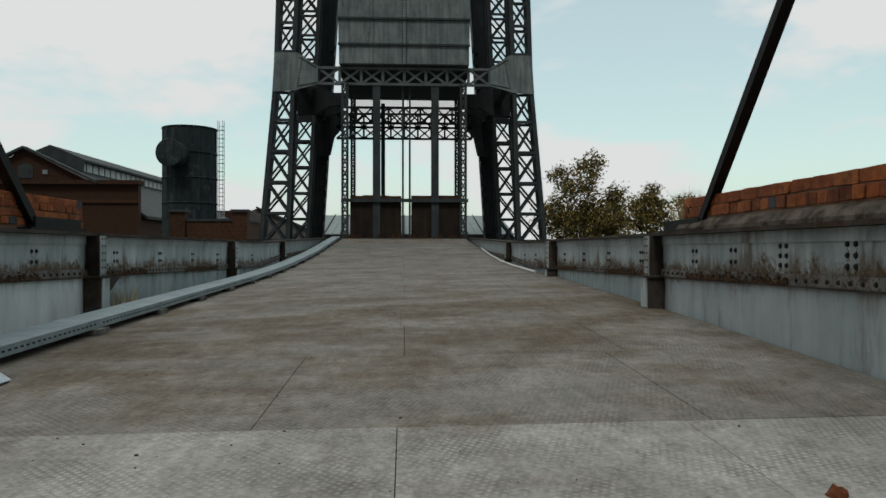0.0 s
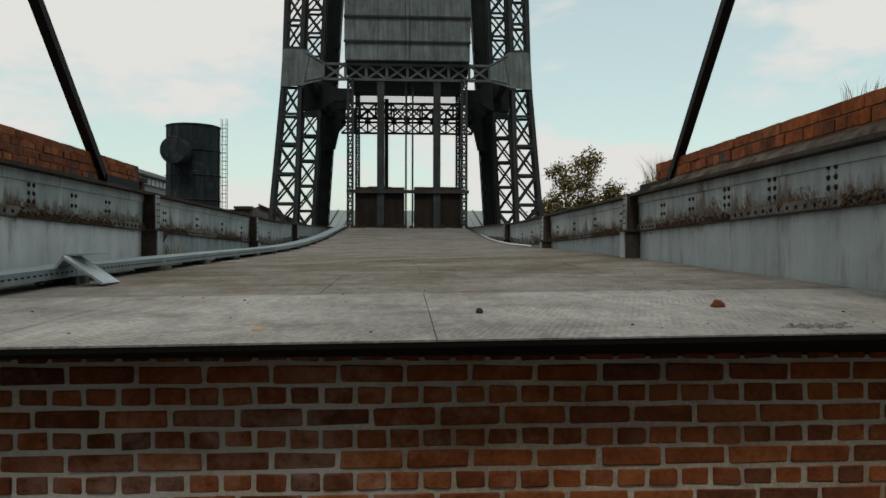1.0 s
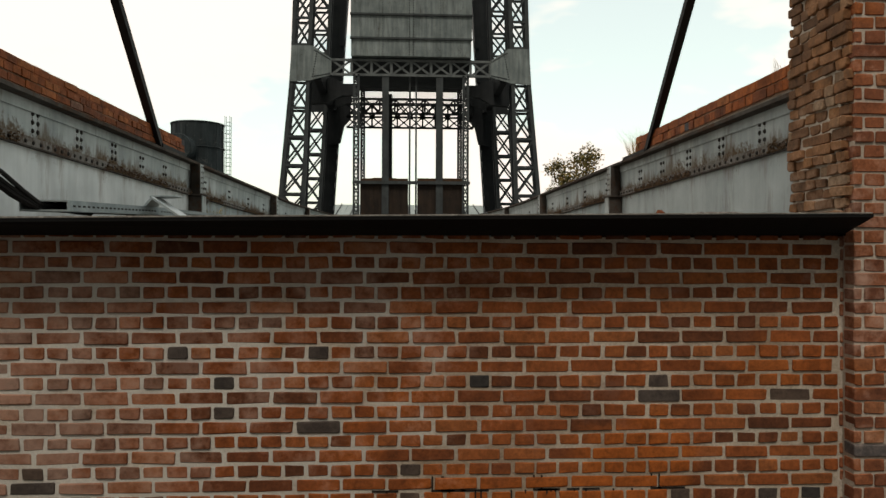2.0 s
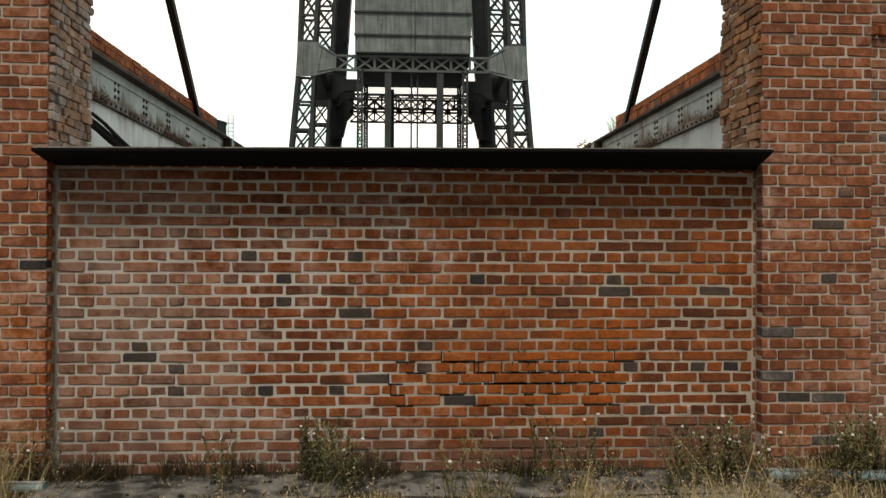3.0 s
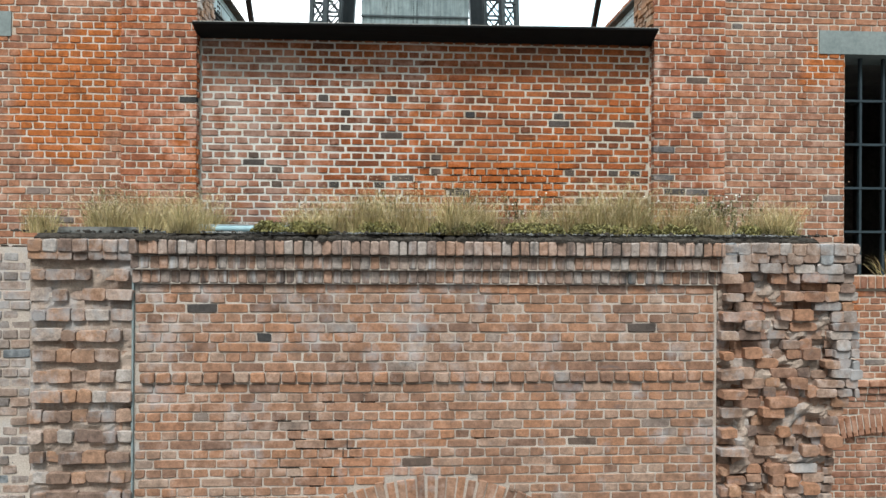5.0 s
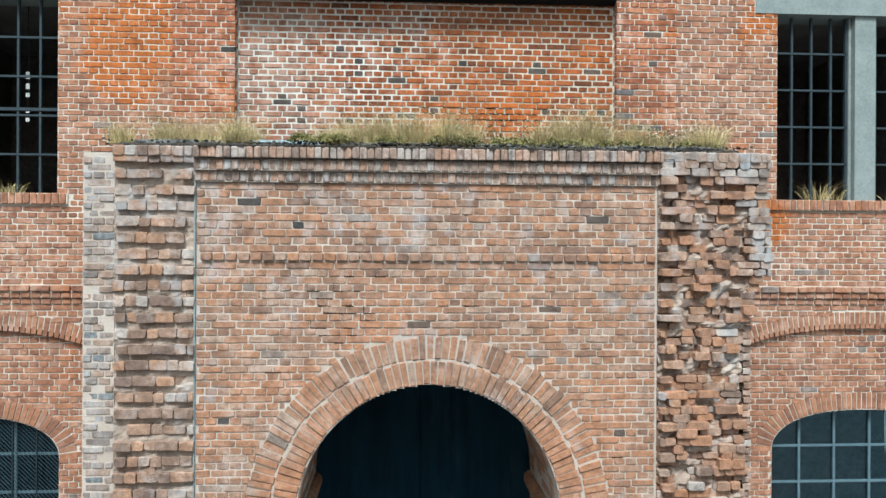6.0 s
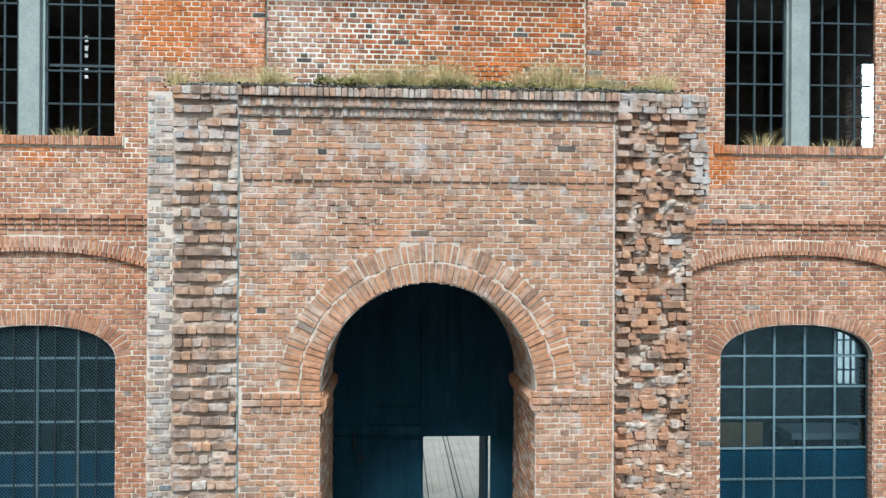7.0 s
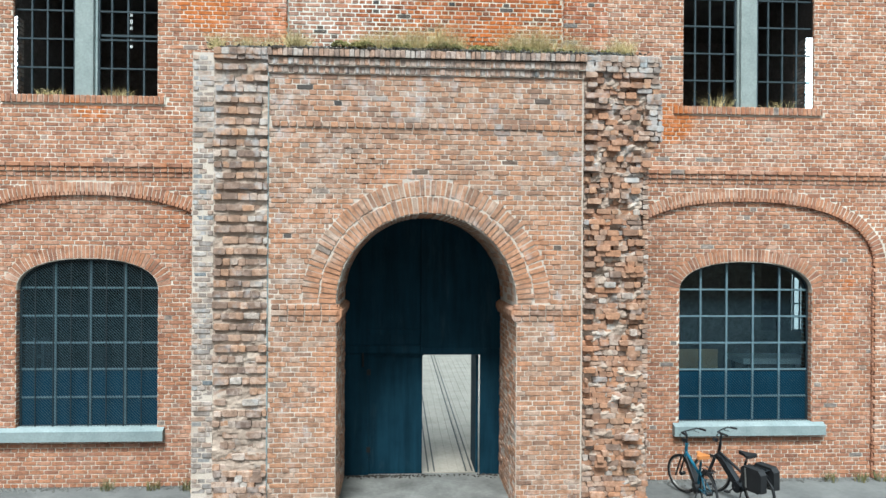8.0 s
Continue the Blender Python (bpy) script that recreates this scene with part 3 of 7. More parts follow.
def brickwork(bricks, to_world, material, parent, near=None, proud=0.008, wobble=0.004, depth=0.09, name="brick", jitter=0.003, offset=None, seed=1, joint=JOINT, soft=0.13, worn=0.0035, burnt=()):
    """Lays bricks on a face. to_world(u, n, w): place of a point along the face, into it and up.
    near(u, w): whether a brick is one of those laid as an object of its own (up to 300).
    burnt: places (u, w) whose brick is an overburnt blue-black one."""
    rng = random.Random(seed)
    if burnt:
        dark = [q for q in bricks if any(q[0] < u < q[1] and q[2] < w < q[3] for u, w in burnt)]
        bricks = [q for q in bricks if q not in dark]
        brickwork(dark, to_world, M_BRICK_BURNT, parent, lambda u, w: True, proud, wobble, depth, name, jitter, offset, seed + 500, joint, soft, worn)
    rest_v, rest_f, singles, shapes = [], [], 0, {}
    for u0, u1, w0, w1 in bricks:
        cu, cw = (u0 + u1) / 2, (w0 + w1) / 2
        w, h = u1 - u0 - joint, w1 - w0 - joint
        if w < 0.02 or h < 0.015:
            continue
        n = -proud + rng.uniform(-wobble, wobble) + (offset(cu, cw) if offset else 0.0)
        if near and singles < 300 and near(cu, cw):
            key = (round(w, 3), round(h, 3), rng.randint(0, 5))
            if key not in shapes:
                v, f = brick_shape(key[0], key[1], depth, 0.004, rng, worn, soft)
                o = Vector(to_world(0, 0, 0))
                me = bpy.data.meshes.new(name)
                me.from_pydata([tuple(Vector(to_world(*q)) - o) for q in v], [], f)
                me.materials.append(material)
                me.update()
                shapes[key] = me
            ob = new(name, shapes[key])
            ob.location = to_world(cu + rng.uniform(-jitter, jitter), n, cw + rng.uniform(-jitter, jitter) * 0.5)
            ob.parent = parent
            singles += 1
            continue
        v, f = brick_shape(w + rng.uniform(-jitter, jitter), h + rng.uniform(-jitter, jitter), depth, rng.uniform(0.003, 0.006), rng, worn, soft)
        k = len(rest_v)
        tw = rng.uniform(-0.012, 0.012)
        rest_v.extend(to_world(cu + a, n + b + a * tw, cw + c + a * tw * 0.4) for a, b, c in v)
        rest_f.extend(tuple(i + k for i in q) for q in f)
    if rest_f:
        me = bpy.data.meshes.new("brickwork")
        me.from_pydata(rest_v, [], rest_f)
        me.materials.append(material)
        me.update()
        ob = new("brickwork", me)
        ob.parent = parent
        tagged(ob, kind="stuff")


def wall_core(name, material, x0, x1, y0, y1, z0, z1, holes=(), fine=0.03, label="", category="wall"):
    """A wall's mortar-faced core with its openings cut through, in thin layers that are merged where they agree."""
    b = Build()
    n = max(1, round((z1 - z0) / fine))
    h = (z1 - z0) / n
    runs = []
    for i in range(n):
        z = z0 + (i + 0.5) * h
        gaps = [s for s in (f(z) for f in holes) if s]
        runs.append(tuple((round(a, 3), round(c, 3)) for a, c in outside(gaps, x0, x1)))
    i = 0
    while i < n:
        j = i
        while j < n and runs[j] == runs[i]:
            j += 1
        for a, c in runs[i]:
            b.box(a, c, y0, y1, z0 + i * h, z0 + j * h)
        i = j
    ob = part(name, b, material)
    return tagged(ob, label, category, kind="structure")


def front(y):
    """A face that looks to -y."""
    return lambda u, n, w: (u, y + n, w)


def facing_left(x):
    """A face that looks to -x; along the face runs y."""
    return lambda u, n, w: (x + n, -u, w)


def facing_right(x):
    return lambda u, n, w: (x - n, u, w)


def head_curve(x0, x1, spring, rise, power=2.3, steps=160):
    """The underside of a head, from its right spring to its left one."""
    c, half = (x0 + x1) / 2, (x1 - x0) / 2
    out = []
    for i in range(steps + 1):
        a = math.pi * i / steps
        cs, sn = math.cos(a), math.sin(a)
        out.append((c + half * math.copysign(abs(cs) ** (2 / power), cs), spring + rise * abs(sn) ** (2 / power)))
    return out


def arch_ring(curve, inner, thick, pitch, y, material, parent, depth=0.10, proud=0.016, seed=1, rough=0.008, name="arch_ring", singles=False):
    """A ring of bricks on edge along a curve, set off from it by inner."""
    rng = random.Random(seed)
    pts = [Vector((a, 0, b)) for a, b in curve]
    run = [0.0]
    for p, q in zip(pts, pts[1:]):
        run.append(run[-1] + (q - p).length)
    n = max(3, round(run[-1] / pitch))

    def at(s):
        s = min(max(s, 0.0), run[-1] - 1e-6)
        k = max(i for i, r in enumerate(run[:-1]) if r <= s)
        p, q = pts[k], pts[k + 1]
        d = (q - p).normalized()
        return p + d * (s - run[k]), Vector((d.z, 0, -d.x))

    b = Build()
    for i in range(n):
        g = JOINT * 0.48
        p0, n0 = at(run[-1] * i / n + g)
        p1, n1 = at(run[-1] * (i + 1) / n - g)
        out = proud + rng.uniform(-rough, rough) * 0.6
        lo, hi = inner + 0.008 + rng.uniform(-0.3, 0.6) * rough, inner + thick - 0.014 + rng.uniform(-rough, rough)
        vs = []
        for yy, bev in ((y + depth, 0.0), (y - out + 0.007, 0.0), (y - out, 0.007)):
            for p, nn, rad in ((p0, n0, lo + bev), (p1, n1, lo + bev), (p1, n1, hi - bev), (p0, n0, hi - bev)):
                v = p + nn * rad
                vs.append((v.x, yy, v.z))
        fs = [(s + j, s + (j + 1) % 4, s + 4 + (j + 1) % 4, s + 4 + j) for s in (0, 4) for j in range(4)] + [(8, 9, 10, 11)]
        if singles:
            one = Build()
            one.add(vs, fs)
            part("brick", one, material, parent)
        else:
            b.add(vs, fs)
    if not singles:
        tagged(part(name, b, material, parent), kind="stuff")


# ---- large structure ----
GROUND, Y_WALL, Y_BAY, Y_PIER, Y_PORTAL = -0.15, 1.66, 1.72, 1.54, -0.40
TERRACE, TOP = 7.25, 15.6


def ground_sheet():
    b = Build()
    b.add([(-600, -600, GROUND), (600, -600, GROUND), (600, 600, GROUND), (-600, 600, GROUND)], [(0, 1, 2, 3)])
    return tagged(part("ground", b, M_PAVE), "worn grey paving around the old mine building", "ground", kind="structure")


ground_sheet()
# unseen wall, added to cut low sky light and deepen shade on the facade
tagged(part("wall_yard", Build().box(-70, 70, -46, -45.4, GROUND, 18.5).box(-70, 70, -46.2, -45.2, 18.501, 18.9), M_BRICK_DARK), "tall plain unseen wall added to block low sky light", "wall", kind="structure")

# openings of the long facade
WIN_LOW_L, WIN_LOW_R = (-7.67, -5.18), (4.46, 7.05)
WIN_UP_L, WIN_UP_R = (-7.72, -5.19), (4.48, 7.03)
LOW = dict(z0=0.92, spring=3.40, rise=0.57)
BAY_L, BAY_R = (-8.92, -3.92), (3.22, 8.22)
hole_low = [segment(*w, LOW["z0"], LOW["spring"], LOW["rise"]) for w in (WIN_LOW_L, WIN_LOW_R)]
hole_up = [square(*w, 6.90, 9.47) for w in (WIN_UP_L, WIN_UP_R)]
hole_bay = [segment(*w, -1.0, 3.90, 1.20) for w in (BAY_L, BAY_R)]
hole_passage = [square(-1.95, 1.17, -1, 5.3)]
hole_gap = [square(-2.88, 2.18, 9.50, TOP + 1)]
hole_up_inner = [square(WIN_UP_L[0] - 0.85, WIN_UP_L[1] + 0.1, 6.90, 9.47), square(WIN_UP_R[0] - 0.1, WIN_UP_R[1] + 0.85, 6.90, 9.47)]
hole_bay_core = [segment(w[0] - 0.05, w[1] + 0.05, -1.0, 3.90, 1.28) for w in (BAY_L, BAY_R)]

core_front = wall_core("wall_north", M_MORTAR, -12.0, 12.0, Y_WALL, Y_BAY, GROUND, TOP, hole_bay_core + hole_up + hole_passage + [square(-2.88, 2.18, TERRACE - 1, TOP + 1)], 0.008, label="long red brick facade of the mine building with lime joints")
core_bay = wall_core("wall_bay", M_MORTAR, -12.0, 12.0, Y_BAY + 0.003, 2.10, GROUND, TOP, hole_low + hole_up_inner + hole_passage + hole_gap, 0.008, label="inner leaf of the brick facade with recessed window bays")

# deck between the plate girders
DECK = ((1.395, 9.575), (4.0, 9.662), (7.5, 9.735), (10.2, 9.79), (12.2, 9.83), (14.0, 9.88), (16.0, 9.95), (18.0, 10.05), (20.8, 10.20), (25.0, 10.50), (29.3, 10.81))


def deck_z(y):
    for (a, u), (c, w) in zip(DECK, DECK[1:]):
        if y <= c:
            return u + (w - u) * (y - a) / (c - a)
    return DECK[-1][1]


RING = 0.26
upper_holes = hole_up + [square(-3.70, 3.02, TERRACE, TOP + 1), square(-4.02, 3.22, GROUND, TERRACE)]
low_rings = [segment(w[0] - RING * 0.9, w[1] + RING * 0.9, LOW["spring"], LOW["spring"], LOW["rise"] + RING - 0.035) for w in (WIN_LOW_L, WIN_LOW_R)]
bay_rings = [segment(w[0] - RING, w[1] + RING, 3.95, 3.95, 1.15 + RING - 0.03) for w in (BAY_L, BAY_R)]
X0, X1 = -9.6, 10.2
brickwork(lay(X0, X1, GROUND, 5.44, hole_bay + bay_rings + [square(-4.02, 3.22, GROUND, TERRACE)]), front(Y_WALL), M_BRICK_WALL, core_front, seed=5)
brickwork(lay(X0, X1, 5.70, 10.52, upper_holes + [square(a - 0.20, c + 0.16, 6.735, 6.92) for a, c in (WIN_UP_L, WIN_UP_R)] + [square(a - 0.32, c + 0.30, 9.47, 9.74) for a, c in (WIN_UP_L, WIN_UP_R)]),
          front(Y_WALL), M_BRICK_WALL, core_front, near=lambda u, w: 3.0 < u < 4.5 and 7.3 < w < 9.7, seed=6)
brickwork(lay(X0, X1, 10.62, 12.2, [square(-3.70, 3.02, TERRACE, TOP + 1)]), front(Y_WALL), M_BRICK_WALL, core_front, seed=7)
for a, c in (BAY_L, BAY_R):
    over = segment(a - 0.04, c + 0.04, -1.0, 3.90, 1.25)
    above = [lambda z, f=over, p=a, q=c: (-99.0, 99.0) if f(z) is None else (-99.0, f(z)[0]), lambda z, f=over, p=a, q=c: (99.0, 99.1) if f(z) is None else (f(z)[1], 99.0)]
    brickwork(lay(a - 0.04, c + 0.04, GROUND, 5.17, hole_low + low_rings + above + [square(-4.02, 3.22, GROUND, TERRACE)], start=1), front(Y_BAY), M_BRICK_WALL, core_bay,
              near=(lambda u, w: 3.3 < u < 4.3 and 0.0 < w < 4.0) if a > 0 else (lambda u, w: -5.0 < u < -4.0 and 0.0 < w < 4.0), seed=8)
for a, c in (WIN_LOW_L, WIN_LOW_R):
    arch_ring(head_curve(a, c, LOW["spring"], LOW["rise"]), 0.0, RING, 0.070, Y_BAY, M_BRICK_WALL, core_bay, seed=4, depth=0.3, proud=0.006)
for a, c in (BAY_L, BAY_R):
    arch_ring(head_curve(a, c, 3.90, 1.20), 0.0, RING, 0.072, Y_WALL, M_BRICK_WALL, core_front, seed=5, depth=0.05, proud=0.006)


for face, x in ((facing_left, BAY_R[1]), (facing_right, BAY_L[0])):
    lo, hi = (-Y_BAY, -Y_WALL) if face is facing_left else (Y_WALL, Y_BAY)
    brickwork([(lo, hi, GROUND + COURSE * k, GROUND + COURSE * (k + 1)) for k in range(50)], face(x), M_BRICK_WALL, core_front, proud=0.004, depth=0.03, joint=0.010, seed=16)

# brick reveals of the windows
for (a, c), y, z0, z1, par in ((WIN_LOW_L, Y_BAY, 0.92, 3.40, core_bay), (WIN_LOW_R, Y_BAY, 0.92, 3.40, core_bay), (WIN_UP_L, Y_WALL, 6.90, 9.47, core_front), (WIN_UP_R, Y_WALL, 6.90, 9.47, core_front)):
    deep = 2.10 if y == Y_BAY else Y_BAY + 0.02
    brickwork(lay(y - 0.01, deep, z0, z1), facing_right(a), M_BRICK_WALL, par, proud=0.004, wobble=0.003, depth=0.03, seed=14)
    brickwork(lay(-deep, -y + 0.01, z0, z1), facing_left(c), M_BRICK_WALL, par, proud=0.004, wobble=0.003, depth=0.03, seed=15)

# string course with a row of small headers under it
def course_band(x0, x1, y, z0, z1, out, material, parent, pitch, seed, jitter=0.004, gap=0.010):
    rng = random.Random(seed)
    vs, fs = [], []
    x = x0
    while x < x1 - 0.02:
        w = min(pitch, x1 - x)
        v, f = brick_shape(w - gap - rng.uniform(0, 0.006), z1 - z0 - 0.012, 0.10 + out, 0.008, rng)
        k = len(vs)
        o = out + rng.uniform(-jitter, jitter)
        vs.extend((x + w / 2 + a, y - o + b, (z0 + z1) / 2 + c + rng.uniform(-1, 1) * jitter * 0.3) for a, b, c in v)
        fs.extend(tuple(i + k for i in q) for q in f)
        x += w
    b = Build()
    b.v, b.f = vs, fs
    ob = part("brick_course", b, material, parent)
    return tagged(ob, kind="stuff")


def ledge(x0, x1, y, z0, z1, out, material, parent):
    """The mortar core behind a projecting course."""
    return part("course_core", Build().box(x0, x1, y - out + 0.012, y + 0.02, z0, z1), material, parent)


for a, c in ((X0, -4.02), (3.22, X1)):
    course_band(a, c, Y_WALL, 5.61, 5.70, 0.075, M_BRICK_WALL, core_front, LONG, 21)
    course_band(a, c, Y_WALL, 5.525, 5.61, 0.05, M_BRICK_WALL, core_front, LONG / 2, 22)
    course_band(a, c, Y_WALL, 5.44, 5.525, 0.025, M_BRICK_WALL, core_front, LONG / 2, 23)
    ledge(a, c, Y_WALL, 5.44, 5.53, 0.02, M_MORTAR, core_front)
    ledge(a, c, Y_WALL, 5.53, 5.70, 0.045, M_MORTAR, core_front)
for a, c in ((X0, -3.70), (3.02, X1)):
    course_band(a, c, Y_WALL, 10.52, 10.62, 0.05, M_BRICK, core_front, 0.10, 24)

# brick piers beside the gap and the infill below the deck
for x0, x1, nm, inner in ((-3.70, -2.88, "wall_pier", 1), (2.18, 3.02, "wall_pier", -1)):
    pier = tagged(part(nm, Build().box(x0 + 0.012, x1 - 0.012, Y_PIER + 0.011, 2.20, TERRACE - 0.2, TOP), M_MORTAR), "tall weathered red brick pier beside the deck opening", "pier", kind="structure")
    brickwork(lay(x0, x1, TERRACE, 12.4, start=1), front(Y_PIER + 0.010), M_BRICK_PIER, pier, near=lambda u, w: w < 10.2, seed=31 + inner, soft=0.07, burnt=((2.74, 9.08), (2.68, 8.69), (2.36, 7.82), (-3.01, 8.78)))
    face = facing_right(x1) if inner > 0 else facing_left(x0)
    lo, hi = (Y_PIER + 0.02, 2.22) if inner > 0 else (-2.22, -Y_PIER - 0.02)
    brickwork(lay(lo, (-1.645 if inner < 0 else hi), TERRACE, 9.60) if inner < 0 else lay(lo, 1.645, TERRACE, 9.60), face, M_BRICK_PIER, pier, proud=0.006, depth=0.03, seed=35)
    rev = random.Random(33 + inner)
    reveal, z = [], 9.60
    while z < 12.4:
        u = lo - rev.uniform(0.0, 0.1)
        while u < hi:
            w = rev.choice((0.10, 0.12, 0.20))
            if min(u + w, hi) - max(u, lo) > 0.04:
                reveal.append((max(u, lo), min(u + w, hi), z, z + 0.066))
            u += w
        z += 0.066
    brickwork(reveal, face, M_BRICK_GREY if inner > 0 else M_BRICK_TAN, pier, near=lambda u, w: w < 11.2, proud=0.018, wobble=0.016, jitter=0.006, seed=33, joint=0.010, worn=0.0055)
infill = wall_core("wall_infill", M_MORTAR_DARK, -2.88, 2.18, Y_WALL, 2.10, TERRACE - 0.2, 9.50, label="red brick infill wall with broad pale joints")
INFILL_MID, INFILL_LONG, INFILL_PHASE = 8.533, 0.253, -2.416


def infill_courses():
    """English bond: a header course in the middle, slightly taller courses above it."""
    level = lambda k: INFILL_MID + k * (0.0822 if k > 0 else 0.0796)
    out = []
    for k in range(-16, 13):
        z0, z1 = (level(k) + level(k - 1)) / 2, (level(k) + level(k + 1)) / 2
        step = INFILL_LONG if k % 2 else INFILL_LONG / 2
        x = INFILL_PHASE - 3 * INFILL_LONG + {0: 0.063, 1: 0.1265, 2: 0.063, 3: 0.0}[k % 4]
        while x < 2.18:
            a, c = max(x, -2.872), min(x + step, 2.172)
            if c - a > 0.045:
                out.append((a, c, z0, z1))
            x += step
    return out


PORTAL_BURNT = ((-1.82, 6.42), (0.86, 5.56), (-0.48, 5.35), (-2.36, 6.66), (1.34, 6.53), (-2.6, 4.4), (1.7, 4.2))
INFILL_BURNT = ((-1.32, 8.533), (-0.87, 8.45), (-1.28, 8.69), (-1.53, 8.85), (-0.78, 8.86), (-2.02, 8.05), (-2.03, 7.90), (-1.38, 7.90), (-0.88, 7.90), (-2.29, 8.14), (-2.29, 8.22), (-0.29, 8.06), (-0.28, 8.22), (-0.62, 7.98),
                (0.061, 8.70), (1.06, 8.615), (1.76, 8.615), (1.08, 8.70), (1.27, 8.07), (1.76, 8.07), (1.99, 8.08), (1.43, 7.76), (-0.01, 7.83), (0.95, 7.61))
brickwork(infill_courses(), front(Y_WALL), M_BRICK_INFILL, infill, near=lambda u, w: -0.9 < u < 1.5 and 7.6 < w < 8.9, joint=0.019, proud=0.007, wobble=0.005, seed=41, soft=0.05, burnt=INFILL_BURNT)


def open_joints(x0, x1, z0, rows, height, y, count, parent, seed, hole=None):
    """Joints where the mortar has washed out: dark gaps along and between courses."""
    rng = random.Random(seed)
    b = Build()
    for _ in range(count):
        r = rng.randint(*rows)
        x, w = rng.uniform(x0, x1), rng.uniform(0.06, 0.17)
        z = z0 + r * height
        if hole and any(s and s[0] - 0.02 < x + w and x < s[1] + 0.02 for s in (hole(z - 0.1), hole(z + 0.1))):
            continue
        b.box(x, x + w, y - 0.004, y + 0.01, z - 0.006, z + 0.005)
        if rng.random() < 0.75:
            b.box(x, x + 0.009, y - 0.004, y + 0.01, z, z + height)
    tagged(part("open_joint", b, M_SOIL, parent), kind="stuff")


open_joints(-0.55, 1.15, INFILL_MID - 6.5 * 0.0796, (-3, 1), 0.0796, Y_WALL, 34, infill, 3)
open_joints(0.2, 1.25, INFILL_MID - 6.5 * 0.0796, (-1, 1), 0.0796, Y_WALL, 22, infill, 4)

# portal block
ARC_C, ARC_S, ARC_R = -0.39, 3.33, 1.41
P_L, P_R = ARC_C - ARC_R, ARC_C + ARC_R


def arch_hole(r):
    def span(z):
        if z > ARC_S + r:
            return None
        w = r if z <= ARC_S else math.sqrt(max(r * r - (z - ARC_S) ** 2, 0))
        return ARC_C - w, ARC_C + w
    return span


portal = wall_core("wall_portal", M_MORTAR_GREY, -2.85, 2.07, Y_PORTAL, 1.655, GROUND, 7.20, [arch_hole(ARC_R)], 0.02, "projecting brick gate portal with a round arch and broken corner piers")
brickwork(lay(-2.845, 2.05, GROUND, 3.05, [arch_hole(ARC_R)], "english"), front(Y_PORTAL), M_BRICK_PORTAL, portal, wobble=0.006, seed=51, joint=0.013)
brickwork(lay(-2.845, 2.05, 3.32, 6.05, [arch_hole(1.94)], "english"), front(Y_PORTAL), M_BRICK_PORTAL, portal, near=lambda u, w: abs(u) < 2 and w > 5.2, wobble=0.006, seed=52, joint=0.013, burnt=PORTAL_BURNT)
brickwork(lay(-2.845, 2.05, 6.15, 6.885, (), "english"), front(Y_PORTAL), M_BRICK_PORTAL, portal, near=lambda u, w: True, wobble=0.006, seed=53, joint=0.013, burnt=PORTAL_BURNT)
course_band(-2.80, 2.05, Y_PORTAL, 6.055, 6.15, 0.035, M_BRICK_PORTAL, portal, LONG / 2, 54, 0.007)
for z0, z1, out, pitch in ((6.885, 7.003, 0.045, 0.078), (7.003, 7.122, 0.09, 0.078), (7.122, 7.250, 0.135, 0.078)):
    course_band(-2.86, 2.09, Y_PORTAL, z0, z1, out, M_BRICK_CORNICE, portal, pitch, int(z0 * 100), 0.008, 0.003)
    ledge(-2.84, 2.07, Y_PORTAL, z0, z1 - 0.002, out, M_SOIL if z0 > 7.1 else M_MORTAR_GREY, portal)
for a, c in ((-2.80, P_L + 0.05), (P_R - 0.05, 2.05)):
    for k in range(3):
        course_band(a, c, Y_PORTAL, 3.05 + 0.09 * k, 3.14 + 0.09 * k, 0.03 if k else 0.018, M_BRICK_PORTAL, portal, LONG if k % 2 else LONG / 2, 60 + k, 0.006)
circle = [(ARC_C + ARC_R * math.cos(math.pi * i / 120), ARC_S + ARC_R * math.sin(math.pi * i / 120)) for i in range(121)]
arch_ring(circle, 0.0, 0.27, 0.072, Y_PORTAL, M_BRICK_PORTAL, portal, 0.25, 0.02, 71, 0.02, singles=True)
arch_ring(circle, 0.27, 0.27, 0.064, Y_PORTAL, M_BRICK_PORTAL, portal, 0.25, 0.012, 72, 0.02, singles=True)
for k in range(7):
    arch_ring(circle, -0.012, 0.10, 0.105, -0.14 + k * 0.25, M_BRICK_PORTAL, portal, 0.235, 0.0, 80 + k, 0.012)
brickwork(lay(-1.64, 0.38, GROUND, 3.2, (), "mixed"), facing_left(P_R), M_BRICK_PORTAL, portal, proud=0.006, wobble=0.01, seed=55)
brickwork(lay(-0.38, 1.64, GROUND, 3.2, (), "mixed"), facing_right(P_L), M_BRICK_PORTAL, portal, proud=0.006, wobble=0.01, seed=56)
for s, x in ((1, P_L), (-1, P_R)):
    part("impost", Build().prism([(x - s * 0.02, 3.02), (x + s * 0.05, 3.06), (x + s * 0.085, 3.14), (x + s * 0.085, 3.22), (x + s * 0.03, 3.27), (x - s * 0.02, 3.27)], "y", Y_PORTAL - 0.012, 1.44), M_BRICK_PORTAL, portal)

# portal corner: flush quoin, comb of broken courses, ragged corner
brickwork(lay(-4.00, -3.68, GROUND, 7.14, (), "mixed"), front(Y_PORTAL), M_BRICK_WASH, portal, wobble=0.01, seed=57)


